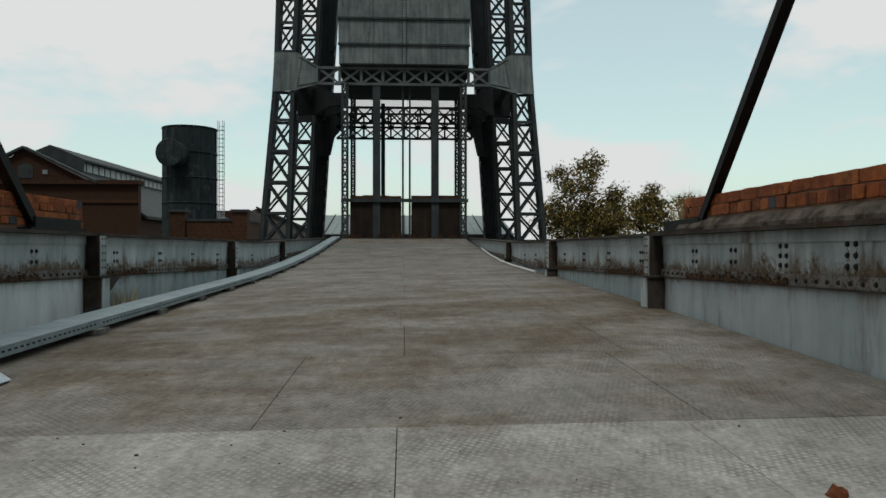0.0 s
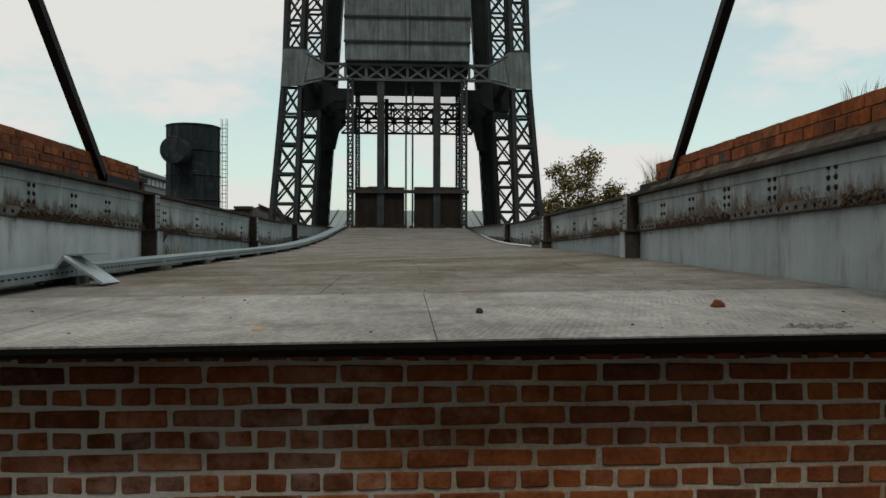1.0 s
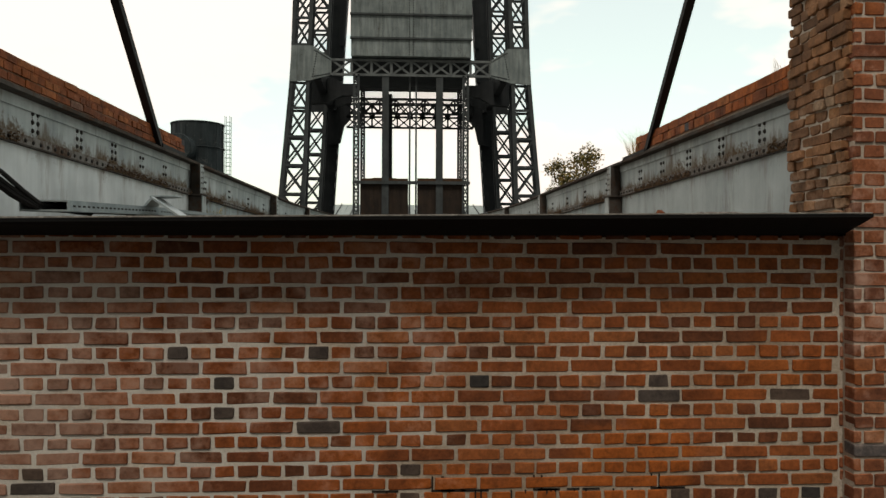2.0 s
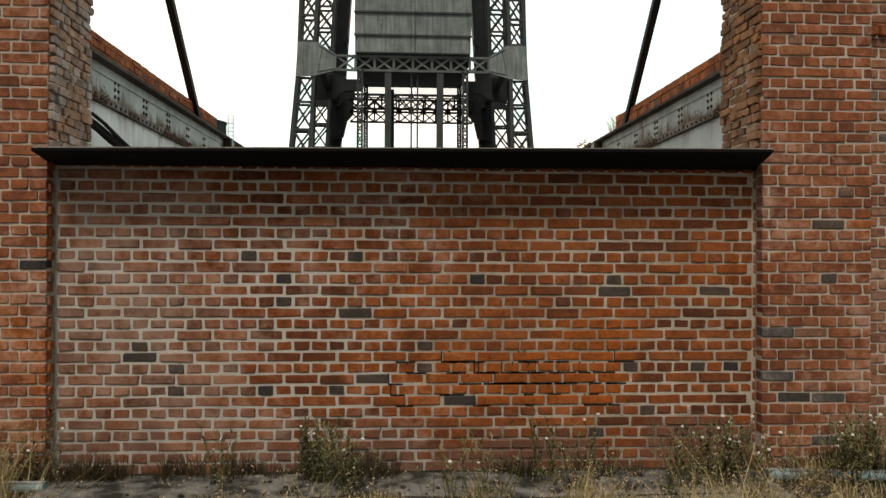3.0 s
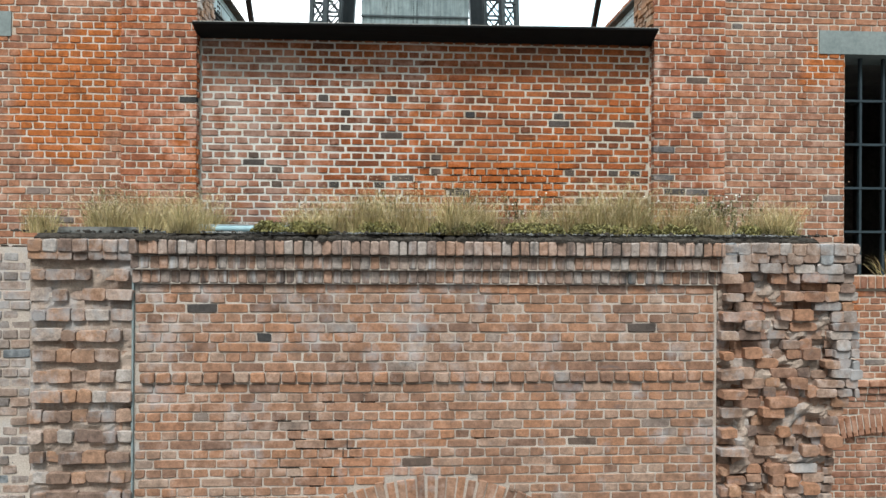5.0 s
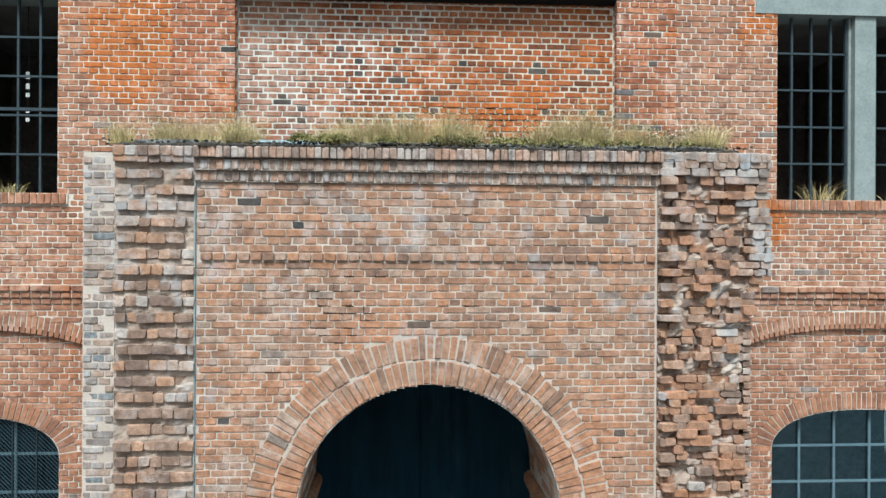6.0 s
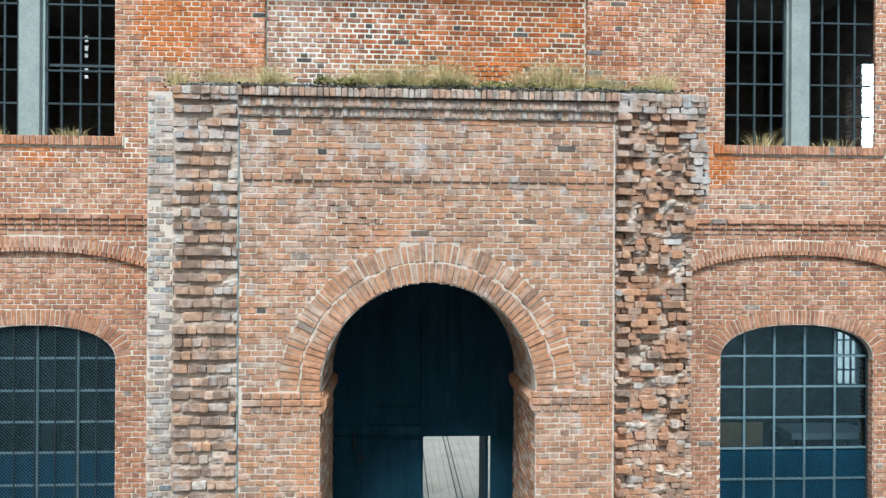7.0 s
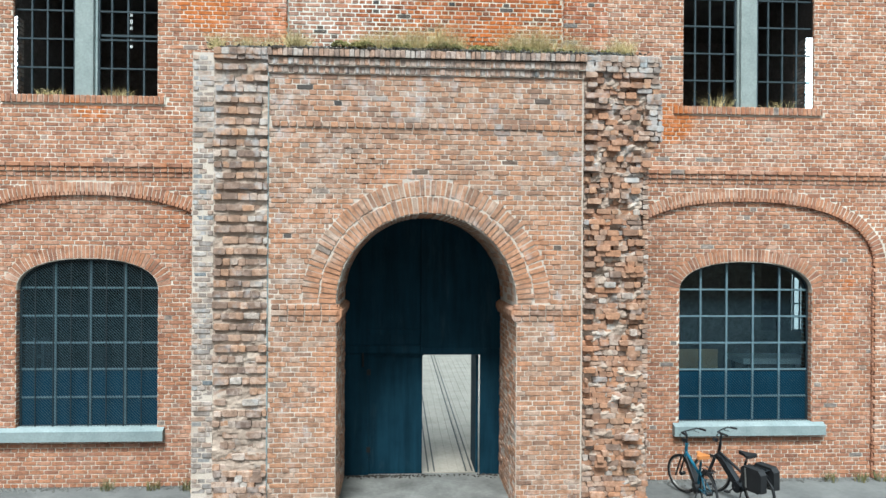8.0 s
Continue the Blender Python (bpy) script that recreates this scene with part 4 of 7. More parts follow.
def rubble(x0, x1, z0, z1, y, amp, fine, seed, name="rubble_face", edge=None):
    """A rough face of broken mortar and brick ends."""
    nx, nz = round((x1 - x0) / 0.03), round((z1 - z0) / 0.03)
    vs, fs = [], []
    for k in range(nz + 1):
        z = z0 + (z1 - z0) * k / nz
        right = edge(z) if edge else x1
        for i in range(nx + 1):
            x = x0 + (right - x0) * i / nx
            d = noise.noise(Vector((x * fine, seed, z * fine * 1.5))) * amp + noise.noise(Vector((x * 14, seed + 3, z * 20))) * amp * 0.45
            vs.append((x, y + d, z + 0.012 * noise.noise(Vector((x * 9, z * 9, seed)))))
    w = nx + 1
    fs = [(k * w + i, k * w + i + 1, (k + 1) * w + i + 1, (k + 1) * w + i) for k in range(nz) for i in range(nx)]
    b = Build()
    b.v, b.f = vs, fs
    return tagged(part(name, b, M_RUBBLE, portal, "rough face of broken mortar"), kind="stuff")


part("quoin_core", Build().box(-4.00, -3.68, Y_PORTAL, 1.655, GROUND, 7.18), M_MORTAR_GREY, portal)
part("comb_core", Build().box(-3.678, -2.852, Y_PORTAL + 0.12, 1.655, GROUND, 7.18), M_RUBBLE, portal)
part("corner_core", Build().prism([(2.072, GROUND), (3.12, GROUND), (3.12, 2.6), (3.00, 4.6), (3.04, 5.4), (3.28, 5.85), (3.28, 7.18), (2.072, 7.18)], "y", Y_PORTAL + 0.22, 1.655), M_RUBBLE, portal)
rubble(-3.676, -2.854, GROUND, 7.19, Y_PORTAL - 0.012, 0.04, 4.0, 1.7)


def corner_edge(z):
    """How far the broken corner still reaches."""
    wave = 0.05 * noise.noise(Vector((z * 2.3, 4.1, 0.0)))
    if z > 5.95:
        return 3.33 + wave * 0.5
    if z > 5.2:
        return 3.06 + 0.25 * ((z - 5.2) / 0.75) ** 1.5 + wave
    return 3.05 + 0.10 * max(0.0, (3.4 - z) / 3.4) + wave


rubble(2.075, 3.1, GROUND, 7.19, Y_PORTAL + 0.025, 0.09, 5.0, 5.2, edge=lambda z: corner_edge(z) - 0.04)

ROW = (7.24 - GROUND) / round((7.24 - GROUND) / 0.083)
comb_rng, comb_out, comb_bricks = random.Random(58), {}, []
for k in range(round((7.24 - GROUND) / ROW)):
    z0 = GROUND + k * ROW
    mid_z = z0 + ROW / 2
    tooth, whole, broken = k % 2 == 1, mid_z > 7.05 or mid_z < 0.75, 0.75 < mid_z < 2.05
    base = comb_rng.uniform(-0.075, -0.042) if tooth else comb_rng.uniform(-0.02, 0.02)
    x = -3.68 + comb_rng.uniform(-0.01, 0.04)
    while x < -2.87:
        w = comb_rng.choice((0.118, 0.118, 0.118, 0.19, 0.243))
        a, c = x, min(x + w, -2.852)
        x += w
        r = comb_rng.random()
        if c - a < 0.05 or (not tooth and not whole and r > (0.55 if broken else 0.12)) or (broken and r < 0.16) or (tooth and not whole and r > 0.985):
            continue
        rag = comb_rng.uniform(-0.015, 0.015) + (0.06 * comb_rng.random() if comb_rng.random() < 0.16 or broken else 0.0)
        q = (a, c, z0 + comb_rng.uniform(-0.006, 0.004), z0 + ROW + (comb_rng.uniform(0.006, 0.026) if tooth else 0.0))
        comb_out[round((q[0] + q[1]) / 2, 4), round((q[2] + q[3]) / 2, 4)] = (-0.075 if whole else base) + rag
        comb_bricks.append(q)
brickwork(comb_bricks, front(Y_PORTAL), M_BRICK_GREY, portal, near=lambda u, w: w > 3.0, proud=0.0, wobble=0.004, depth=0.19, jitter=0.005, offset=lambda u, w: comb_out[round(u, 4), round(w, 4)], seed=58, joint=0.004, soft=0.10, worn=0.0055)

rag_rng, rag_out, rag_lots = random.Random(19), {}, ([], [], [])


def rag_brick(a, c, z0, lot, out, tall=0.0):
    if c - a > 0.05:
        q = (a + rag_rng.uniform(-0.010, 0.010), c + rag_rng.uniform(-0.010, 0.010), z0 + rag_rng.uniform(-0.012, 0.006), z0 + ROW + tall + rag_rng.uniform(-0.006, 0.012))
        rag_out[round((q[0] + q[1]) / 2, 4), round((q[2] + q[3]) / 2, 4)] = out
        rag_lots[lot].append(q)


for k in range(round((7.24 - GROUND) / ROW)):
    z0 = GROUND + k * ROW
    mid_z = z0 + ROW / 2
    for layer in (0, 1):
        x = 2.075 - rag_rng.choice((0.0, 0.04, 0.08))
        while x < corner_edge(mid_z) - 0.04:
            w = rag_rng.choice((0.118, 0.118, 0.15, 0.19, 0.243))
            a, c = max(x, 2.075), min(x + w, corner_edge(mid_z) + rag_rng.uniform(-0.04, 0.02))
            x += w
            cx = (a + c) / 2
            f = 0.9 * noise.noise(Vector((cx * 3.6, 7.0, mid_z * 3.2))) + rag_rng.gauss(0, 0.22)
            lot = 0 if rag_rng.random() < 0.62 else 1
            if mid_z > 6.95:
                if layer:
                    rag_brick(a, c, z0, 2 if rag_rng.random() < 0.5 else 1, -0.085 + rag_rng.uniform(-0.012, 0.012))
            elif cx > 3.0 and mid_z > 5.95:
                if layer == 0 and not (6.15 < mid_z < 6.75 and cx < 3.12 and rag_rng.random() < 0.8):
                    rag_brick(a, c, z0, 2 if rag_rng.random() < 0.5 else 1, -0.05 + rag_rng.uniform(-0.02, 0.02))
            elif layer == 0:
                if f > -0.42 or mid_z < 2.6:
                    rag_brick(a, c, z0, lot, rag_rng.uniform(-0.025, 0.03) * (1.0 if mid_z > 2.7 else 0.5))
            elif cx < 2.22 and mid_z > 1.0:
                if k % 2:
                    rag_brick(a, c, z0, lot, -0.10 + rag_rng.uniform(-0.02, 0.02))
            elif f > ((0.05 if mid_z > 2.7 else 0.5) if k % 2 else (0.4 if mid_z > 2.7 else 0.65)):
                rag_brick(a, c, z0, lot, -0.050 - 0.07 * min(1.0, f), 0.010)
for lot, mat in zip(rag_lots, (M_BRICK_PORTAL, M_BRICK_GREY, M_BRICK_WASH)):
    brickwork(lot, front(Y_PORTAL), mat, portal, near=lambda u, w: w > 3.0, proud=0.0, wobble=0.004, depth=0.26, jitter=0.006, offset=lambda u, w: rag_out[round(u, 4), round(w, 4)], seed=59, joint=0.007, soft=0.14, worn=0.006)
brickwork(lay(-1.64, 0.40, GROUND, 7.2, (), "mixed"), lambda u, n, w: (-4.00 + n, -u, w), M_BRICK_GREY, portal, proud=0.008, wobble=0.01, seed=61)
brickwork(lay(-0.40, 1.64, GROUND, 7.2, (), "mixed"), facing_right(3.12), M_BRICK_GREY, portal, proud=0.008, wobble=0.01, seed=62)
part("conduit_strip", Build().box(-2.862, -2.848, Y_PORTAL - 0.03, Y_PORTAL + 0.01, GROUND, 7.0), M_SILL, portal, "thin pale grey vertical strip")
PORTAL_ROW = (6.05 - 3.32) / round((6.05 - 3.32) / COURSE)
open_joints(-1.7, -0.6, 3.32, (22, 33), PORTAL_ROW, Y_PORTAL, 26, portal, 5, arch_hole(1.97))
open_joints(-2.7, 1.8, 3.32, (2, 33), PORTAL_ROW, Y_PORTAL, 24, portal, 6, arch_hole(1.97))
SOIL = 7.31
tagged(part("terrace", Build().prism([(Y_PORTAL + 0.0, 7.19), (Y_PORTAL + 0.0, 7.262), (Y_PORTAL + 0.08, 7.295), (Y_PORTAL + 0.3, SOIL), (1.655, SOIL), (1.655, 7.19)], "x", -3.66, 2.98), M_SOIL), "flat portal roof with dark mossy soil", "terrace", kind="structure")

for a, c, mat in ((-3.68, -2.865, M_BRICK_GREY), (2.095, 3.30, M_BRICK_WASH)):
    course_band(a, c, Y_PORTAL, 7.135, 7.252, 0.092, mat, portal, 0.121, 97, 0.010, 0.006)
    ledge(a + 0.01, c - 0.01, Y_PORTAL, 7.14, 7.245, 0.085, M_RUBBLE, portal)

edge_rng = random.Random(15)
lumps = Build()
for _ in range(1700):
    x = edge_rng.uniform(-3.6, 2.9)
    lumps.dome((x, edge_rng.uniform(-0.52 if -2.84 < x < 2.05 else -0.44, -0.20), 7.250), (edge_rng.uniform(-0.3, 0.3), -0.4, 1), 0.006 + 0.045 * edge_rng.random() ** 2.2, 6)
tagged(part("soil_crumbs", lumps, M_SOIL, bpy.data.objects["terrace"]), kind="stuff")

# rooms behind the facade
room = Build()
for a, c in ((-12.0, -3.30), (2.75, 12.0)):
    room.box(a, c, 2.10, 6.0, 5.45, 5.62).box(a, c, 2.10, 6.0, 9.75, 9.95)
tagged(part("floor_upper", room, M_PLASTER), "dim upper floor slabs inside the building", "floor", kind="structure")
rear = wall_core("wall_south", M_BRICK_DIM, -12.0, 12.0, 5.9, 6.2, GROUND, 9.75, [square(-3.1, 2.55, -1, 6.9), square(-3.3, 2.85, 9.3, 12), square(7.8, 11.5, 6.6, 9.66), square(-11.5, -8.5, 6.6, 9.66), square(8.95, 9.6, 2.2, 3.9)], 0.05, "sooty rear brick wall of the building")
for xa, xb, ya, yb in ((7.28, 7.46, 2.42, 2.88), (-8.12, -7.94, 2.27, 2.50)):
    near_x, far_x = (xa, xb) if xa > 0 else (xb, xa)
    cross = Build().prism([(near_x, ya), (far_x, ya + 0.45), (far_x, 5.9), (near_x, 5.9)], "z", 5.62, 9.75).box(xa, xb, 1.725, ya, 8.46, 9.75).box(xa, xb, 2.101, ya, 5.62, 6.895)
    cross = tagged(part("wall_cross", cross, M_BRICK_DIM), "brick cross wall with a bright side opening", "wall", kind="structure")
    if xa > 0:
        brickwork(lay(-yb, -ya, 6.9, 8.46), facing_left(xa), M_BRICK_WASH, cross, depth=0.03, seed=95)
    else:
        brickwork(lay(ya, yb, 6.9, 8.46), facing_right(xb), M_BRICK_WASH, cross, depth=0.03, seed=96)
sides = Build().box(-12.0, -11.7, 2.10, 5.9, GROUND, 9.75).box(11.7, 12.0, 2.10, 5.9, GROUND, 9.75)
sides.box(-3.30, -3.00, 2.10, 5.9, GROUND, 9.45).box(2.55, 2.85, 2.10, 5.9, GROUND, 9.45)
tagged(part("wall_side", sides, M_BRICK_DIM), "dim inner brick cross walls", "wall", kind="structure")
tagged(part("floor", Build().box(-3.0, 2.55, -0.38, 26.0, GROUND + 0.004, 0.06), M_FLOOR), "pale worn floor with narrow rails in it", "floor", kind="structure")
rails = Build()
for x in (-0.28, -0.17, 0.42, 0.53):
    rails.box(x, x + 0.028, 1.7, 25.0, 0.061, 0.075)
tagged(part("rail", rails, M_BLACK), "narrow dark rails set in the pale floor", "rail", kind="structure")

# deck plates
def lip_y(x):
    """The deck's front edge runs slightly askew."""
    return 1.332 - 0.011 * (1.7 - x)


deck = Build()
rows = [q for y, z in DECK for a in (max(y, 1.62),) for q in ((-2.97, a, z - 0.02), (2.24, a, z - 0.02), (2.24, a, z - 0.06), (-2.97, a, z - 0.06))]
n_row = len(DECK) - 1
deck.add(rows, [(0, 1, 2, 3), (4 * n_row + 3, 4 * n_row + 2, 4 * n_row + 1, 4 * n_row)] + [(4 * i + j, 4 * i + 4 + j, 4 * i + 4 + (j + 1) % 4, 4 * i + (j + 1) % 4) for i in range(n_row) for j in range(4)])
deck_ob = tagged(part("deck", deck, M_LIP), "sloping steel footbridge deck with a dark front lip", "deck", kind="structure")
# sloping lip underside, its shade painted in as black
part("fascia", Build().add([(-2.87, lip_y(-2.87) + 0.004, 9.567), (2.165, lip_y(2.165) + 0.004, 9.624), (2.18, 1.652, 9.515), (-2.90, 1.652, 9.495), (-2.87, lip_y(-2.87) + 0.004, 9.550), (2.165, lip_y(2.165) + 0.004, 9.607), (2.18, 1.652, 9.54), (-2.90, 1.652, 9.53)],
     [(4, 5, 2, 3), (0, 1, 6, 7), (0, 4, 3, 7), (1, 6, 2, 5), (0, 1, 5, 4), (7, 6, 2, 3)]), M_LIP, deck_ob, "lip underside coloured near-black for its shade")


def cant(x, y):
    """The deck lies slightly higher on its right-hand side."""
    falls = ((1.395, 0.0115), (4.3, 0.012), (6.7, 0.018), (12.0, 0.023), (17.6, 0.012), (25.0, 0.0), (60.0, 0.0))
    for (a, u), (c, w) in zip(falls, falls[1:]):
        if y <= c:
            return (u + (w - u) * (max(y, a) - a) / (c - a)) * (x + 2.75)
    return 0.0


edges_y = [1.395, 3.05, 4.75, 6.2, 7.5, 9.5, 11.6, 13.3, 15.0, 18.0, 21.0, 25.0, 29.3]
edges_x = [(-3.05, -1.62, -0.03, 1.18, 2.50), (-3.05, -0.63, 1.30, 2.50), (-3.05, -1.50, 0.0, 1.45, 2.50)]
for r, (a, c) in enumerate(zip(edges_y, edges_y[1:])):
    xs = edges_x[r % 3]
    for x0, x1 in zip(xs, xs[1:]):
        if a < 1.5:
            x0, x1 = max(x0, -2.865), min(x1, 2.16)
        g, lift = 0.0019, random.uniform(0, 0.003)
        b = Build()
        edge = 0.005 if a < 1.5 else 0.018
        u, w = deck_z(a + g), deck_z(c - g)
        a0, a1 = (lip_y(x0), lip_y(x1)) if a < 1.5 else (a, a)
        b.add([(x0 + g, a0 + g, u + lift + cant(x0, a)), (x1 - g, a1 + g, u + lift + cant(x1, a)), (x1 - g, c - g, w + lift + cant(x1, c)), (x0 + g, c - g, w + lift + cant(x0, c)),
               (x0 + g, a0 + g, u - edge + cant(x0, a)), (x1 - g, a1 + g, u - edge + cant(x1, a)), (x1 - g, c - g, w - 0.018 + cant(x1, c)), (x0 + g, c - g, w - 0.018 + cant(x0, c))],
              [(0, 1, 2, 3), (7, 6, 5, 4), (0, 4, 5, 1), (1, 5, 6, 2), (2, 6, 7, 3), (3, 7, 4, 0)])
        part("deck_plate", b, M_DECK_PALE if r == 0 else M_DECK, deck_ob)


for x0, x1 in ((-3.05, -2.868), (2.163, 2.50)):
    part("deck_plate", Build().add([(x, y, deck_z(y) + cant(x, y) - d) for d in (0.0, 0.018) for x, y in ((x0, 2.21), (x1, 2.21), (x1, 3.046), (x0, 3.046))],
         [(0, 1, 2, 3), (7, 6, 5, 4), (0, 4, 5, 1), (1, 5, 6, 2), (2, 6, 7, 3), (3, 7, 4, 0)]), M_DECK_PALE, deck_ob)


# ---- plate girders beside the deck ----
M_CRUST = plain_material("flaking_rust", (0.033, 0.01848, 0.01056), (0.1584, 0.099, 0.05544), 0.95, 22.0)


def girder(x, s, posts, label):
    """A riveted plate girder whose inner face is at x; s is +1 where the deck lies to its right."""
    g = thing("plate_girder", (x, 2.6, 9.5), label, "girder", "girders along the deck")
    ys = [2.2] + list(posts) + [29.3]
    top = lambda y: 10.53 if y < 16 else 10.53 + 0.28 * (y - 16) / 13.3
    mid = lambda y: 10.16 - 0.012 * (y - 4) if y < 16 else top(y) - 0.40

    def strip(name, y0, y1, lo, hi, t0, t1, mat):
        b = Build()
        n = max(1, int((y1 - y0) / 2))
        x0, x1 = x + s * t0, x + s * t1
        cuts = [y0 + (y1 - y0) * i / n for i in range(n + 1)]
        vs = [q for a in cuts for q in ((x0, a, lo(a)), (x1, a, lo(a)), (x1, a, hi(a)), (x0, a, hi(a)))]
        fs = [(0, 1, 2, 3), (4 * n + 3, 4 * n + 2, 4 * n + 1, 4 * n)] + [(4 * i + j, 4 * i + 4 + j, 4 * i + 4 + (j + 1) % 4, 4 * i + (j + 1) % 4) for i in range(n) for j in range(4)]
        b.add(vs, fs)
        return part(name, b, mat, g)

    for y0, y1 in zip(ys, ys[1:]):
        # lower web is paler in the first bay, palest on the left girder
        strip("lower_web", y0, y1, lambda y: deck_z(y) - 0.5, mid, -0.03, -0.002, (M_PAINT_PALEST if s > 0 else M_PAINT_CHALK) if y0 < 3 else M_PAINT_PALE)
        strip("upper_web", y0, y1, mid, top, -0.03, -0.012, M_PAINT)
        strip("rusty_angle", y0, y1, lambda y: mid(y) + 0.012, lambda y: mid(y) + 0.085, -0.012, 0.010, M_LEDGE)
        strip("angle_lip", y0, y1, lambda y: mid(y) + 0.0, lambda y: mid(y) + 0.012, -0.012, 0.030, M_RUSTY)
        strip("top_angle", y0, y1, lambda y: top(y) - 0.085, lambda y: top(y) - 0.004, -0.012, 0.004, M_PAINT)
        riv, stain, rn = Build(), Build(), random.Random(int(y0 * 10))
        y = y0 + 0.12
        while y < y1 - 0.1:
            riv.dome((x + s * 0.010, y, mid(y) + 0.045), (s, 0, 0), 0.017)
            y += 0.115 if y < 13 else 0.4
        n_group = 6 if y0 < 3 else 4
        for k in range(n_group):
            yc = 2.555 + 0.755 * k if y0 < 3 else y0 + (y1 - y0) * (k + 0.5) / n_group
            if yc > 16:
                continue
            tall = y0 < 3 and k < 4
            for dy in (-0.04, 0.04):
                for dz in ((0.14, 0.205, 0.27) if tall else (0.16, 0.25)):
                    riv.dome((x - s * 0.012, yc + dy, mid(yc) + dz), (s, 0, 0), 0.020)
                    for k2 in range(5):
                        stain.dome((x - s * 0.014, yc + dy + rn.gauss(0, 0.007), mid(yc) + dz - 0.018 - 0.012 * k2), (s, 0, 0), rn.uniform(0.004, 0.009) * (1 - 0.12 * k2), 5)
        rv = part("rivets", riv, M_RIVET, g)
        tagged(rv, kind="stuff")
        if stain.f:
            tagged(part("rust_scale", stain, M_RUSTY, g), kind="stuff")
    rng = random.Random(int(x * 10) + 50)
    crust = Build()
    for _ in range(3600):
        y = 2.4 + 11.5 * rng.random()
        if math.sin(y * 2.1 + x) + 0.6 * math.sin(y * 5.3) < -0.25:
            continue
        r = rng.uniform(0.004, 0.015)
        crust.dome((x + s * rng.uniform(0.004, 0.036), y, mid(y) + 0.008 + rng.uniform(0, 0.085) * rng.random()), (s * 0.6, rng.uniform(-0.8, 0.8), 1), r, 5)
    tagged(part("rust_crust", crust, M_CRUST, g, "flaking brown rust and moss"), kind="stuff")
    strip("top_flange", 2.2, 29.3, lambda y: top(y) - 0.002, lambda y: top(y) + 0.028, -0.24, 0.10, M_RUSTY)
    for y in posts:
        z0, z1, m = deck_z(y) + cant(x, y), top(y), mid(y)
        lo_x, hi_x = min(x + s * 0.002, x + s * 0.13), max(x + s * 0.002, x + s * 0.13)
        part("post", Build().box(lo_x, hi_x, y - 0.035, y - 0.02, m, z1 - 0.003).box(lo_x, hi_x, y + 0.075, y + 0.09, m, z1 - 0.003).box(lo_x, lo_x + 0.05, y - 0.02, y + 0.075, m, z1 - 0.003), M_RUSTY, g, "dark rusty stiffener post")
        part("post_plate", Build().box(min(x + s * 0.131, x + s * 0.14), max(x + s * 0.131, x + s * 0.14), y - 0.036, y + 0.10, m + 0.002, z1 - 0.003).box(min(x, x + s * 0.012), max(x, x + s * 0.012), y + 0.10, y + 0.24, m + 0.09, z1 - 0.09), M_PAINT_CHALK, g, "pale riveted cover plate")
        foot = Build().box(min(x, x + s * 0.16), max(x, x + s * 0.16), y - 0.10, y - 0.08, z0, m + 0.002).box(min(x, x + s * 0.16), max(x, x + s * 0.16), y + 0.08, y + 0.10, z0, m + 0.002)
        foot.box(min(x, x + s * 0.18), max(x, x + s * 0.18), y - 0.13, y + 0.13, m + 0.002, m + 0.02).box(min(x, x + s * 0.11), max(x, x + s * 0.11), y - 0.08, y + 0.08, z0, m)
        part("post_foot", foot, M_RUSTY, g, "rust-eaten post foot")
        part("foot_plate", Build().box(min(x + s * 0.162, x + s * 0.172), max(x + s * 0.162, x + s * 0.172), y - 0.075, y + 0.10, z0 + 0.004, m - 0.002), M_PAINT_CHALK, g, "flaking pale foot plate")
        pr = Build()
        for j in range(6):
            for dy in (0.0, 0.065):
                pr.dome((x + s * 0.14, y + dy, m + 0.03 + j * (z1 - m - 0.06) / 5), (s, 0, 0), 0.012)
        tagged(part("rivets", pr, M_RIVET, g), kind="stuff")
    return g


left_girder = girder(-3.08, 1, (7.35, 13.1, 18.5), "pale grey riveted plate girder with rusty ledge beside the deck")
girder(2.53, -1, (7.15, 12.2, 17.4), "pale grey riveted plate girder with rust-stained seams beside the deck")

part("bracket_plate", Build().box(-3.078, -3.066, 7.50, 7.66, deck_z(7.5) + 0.004, 10.10), M_PAINT_CHALK, left_girder, "pale riveted bracket plate")
part("bracket", Build().prism([(7.66, 10.11), (7.94, 10.11), (7.70, 9.98), (7.66, 9.98)], "x", -3.078, -2.99), M_RUSTY, left_girder, "dark triangular bracket")

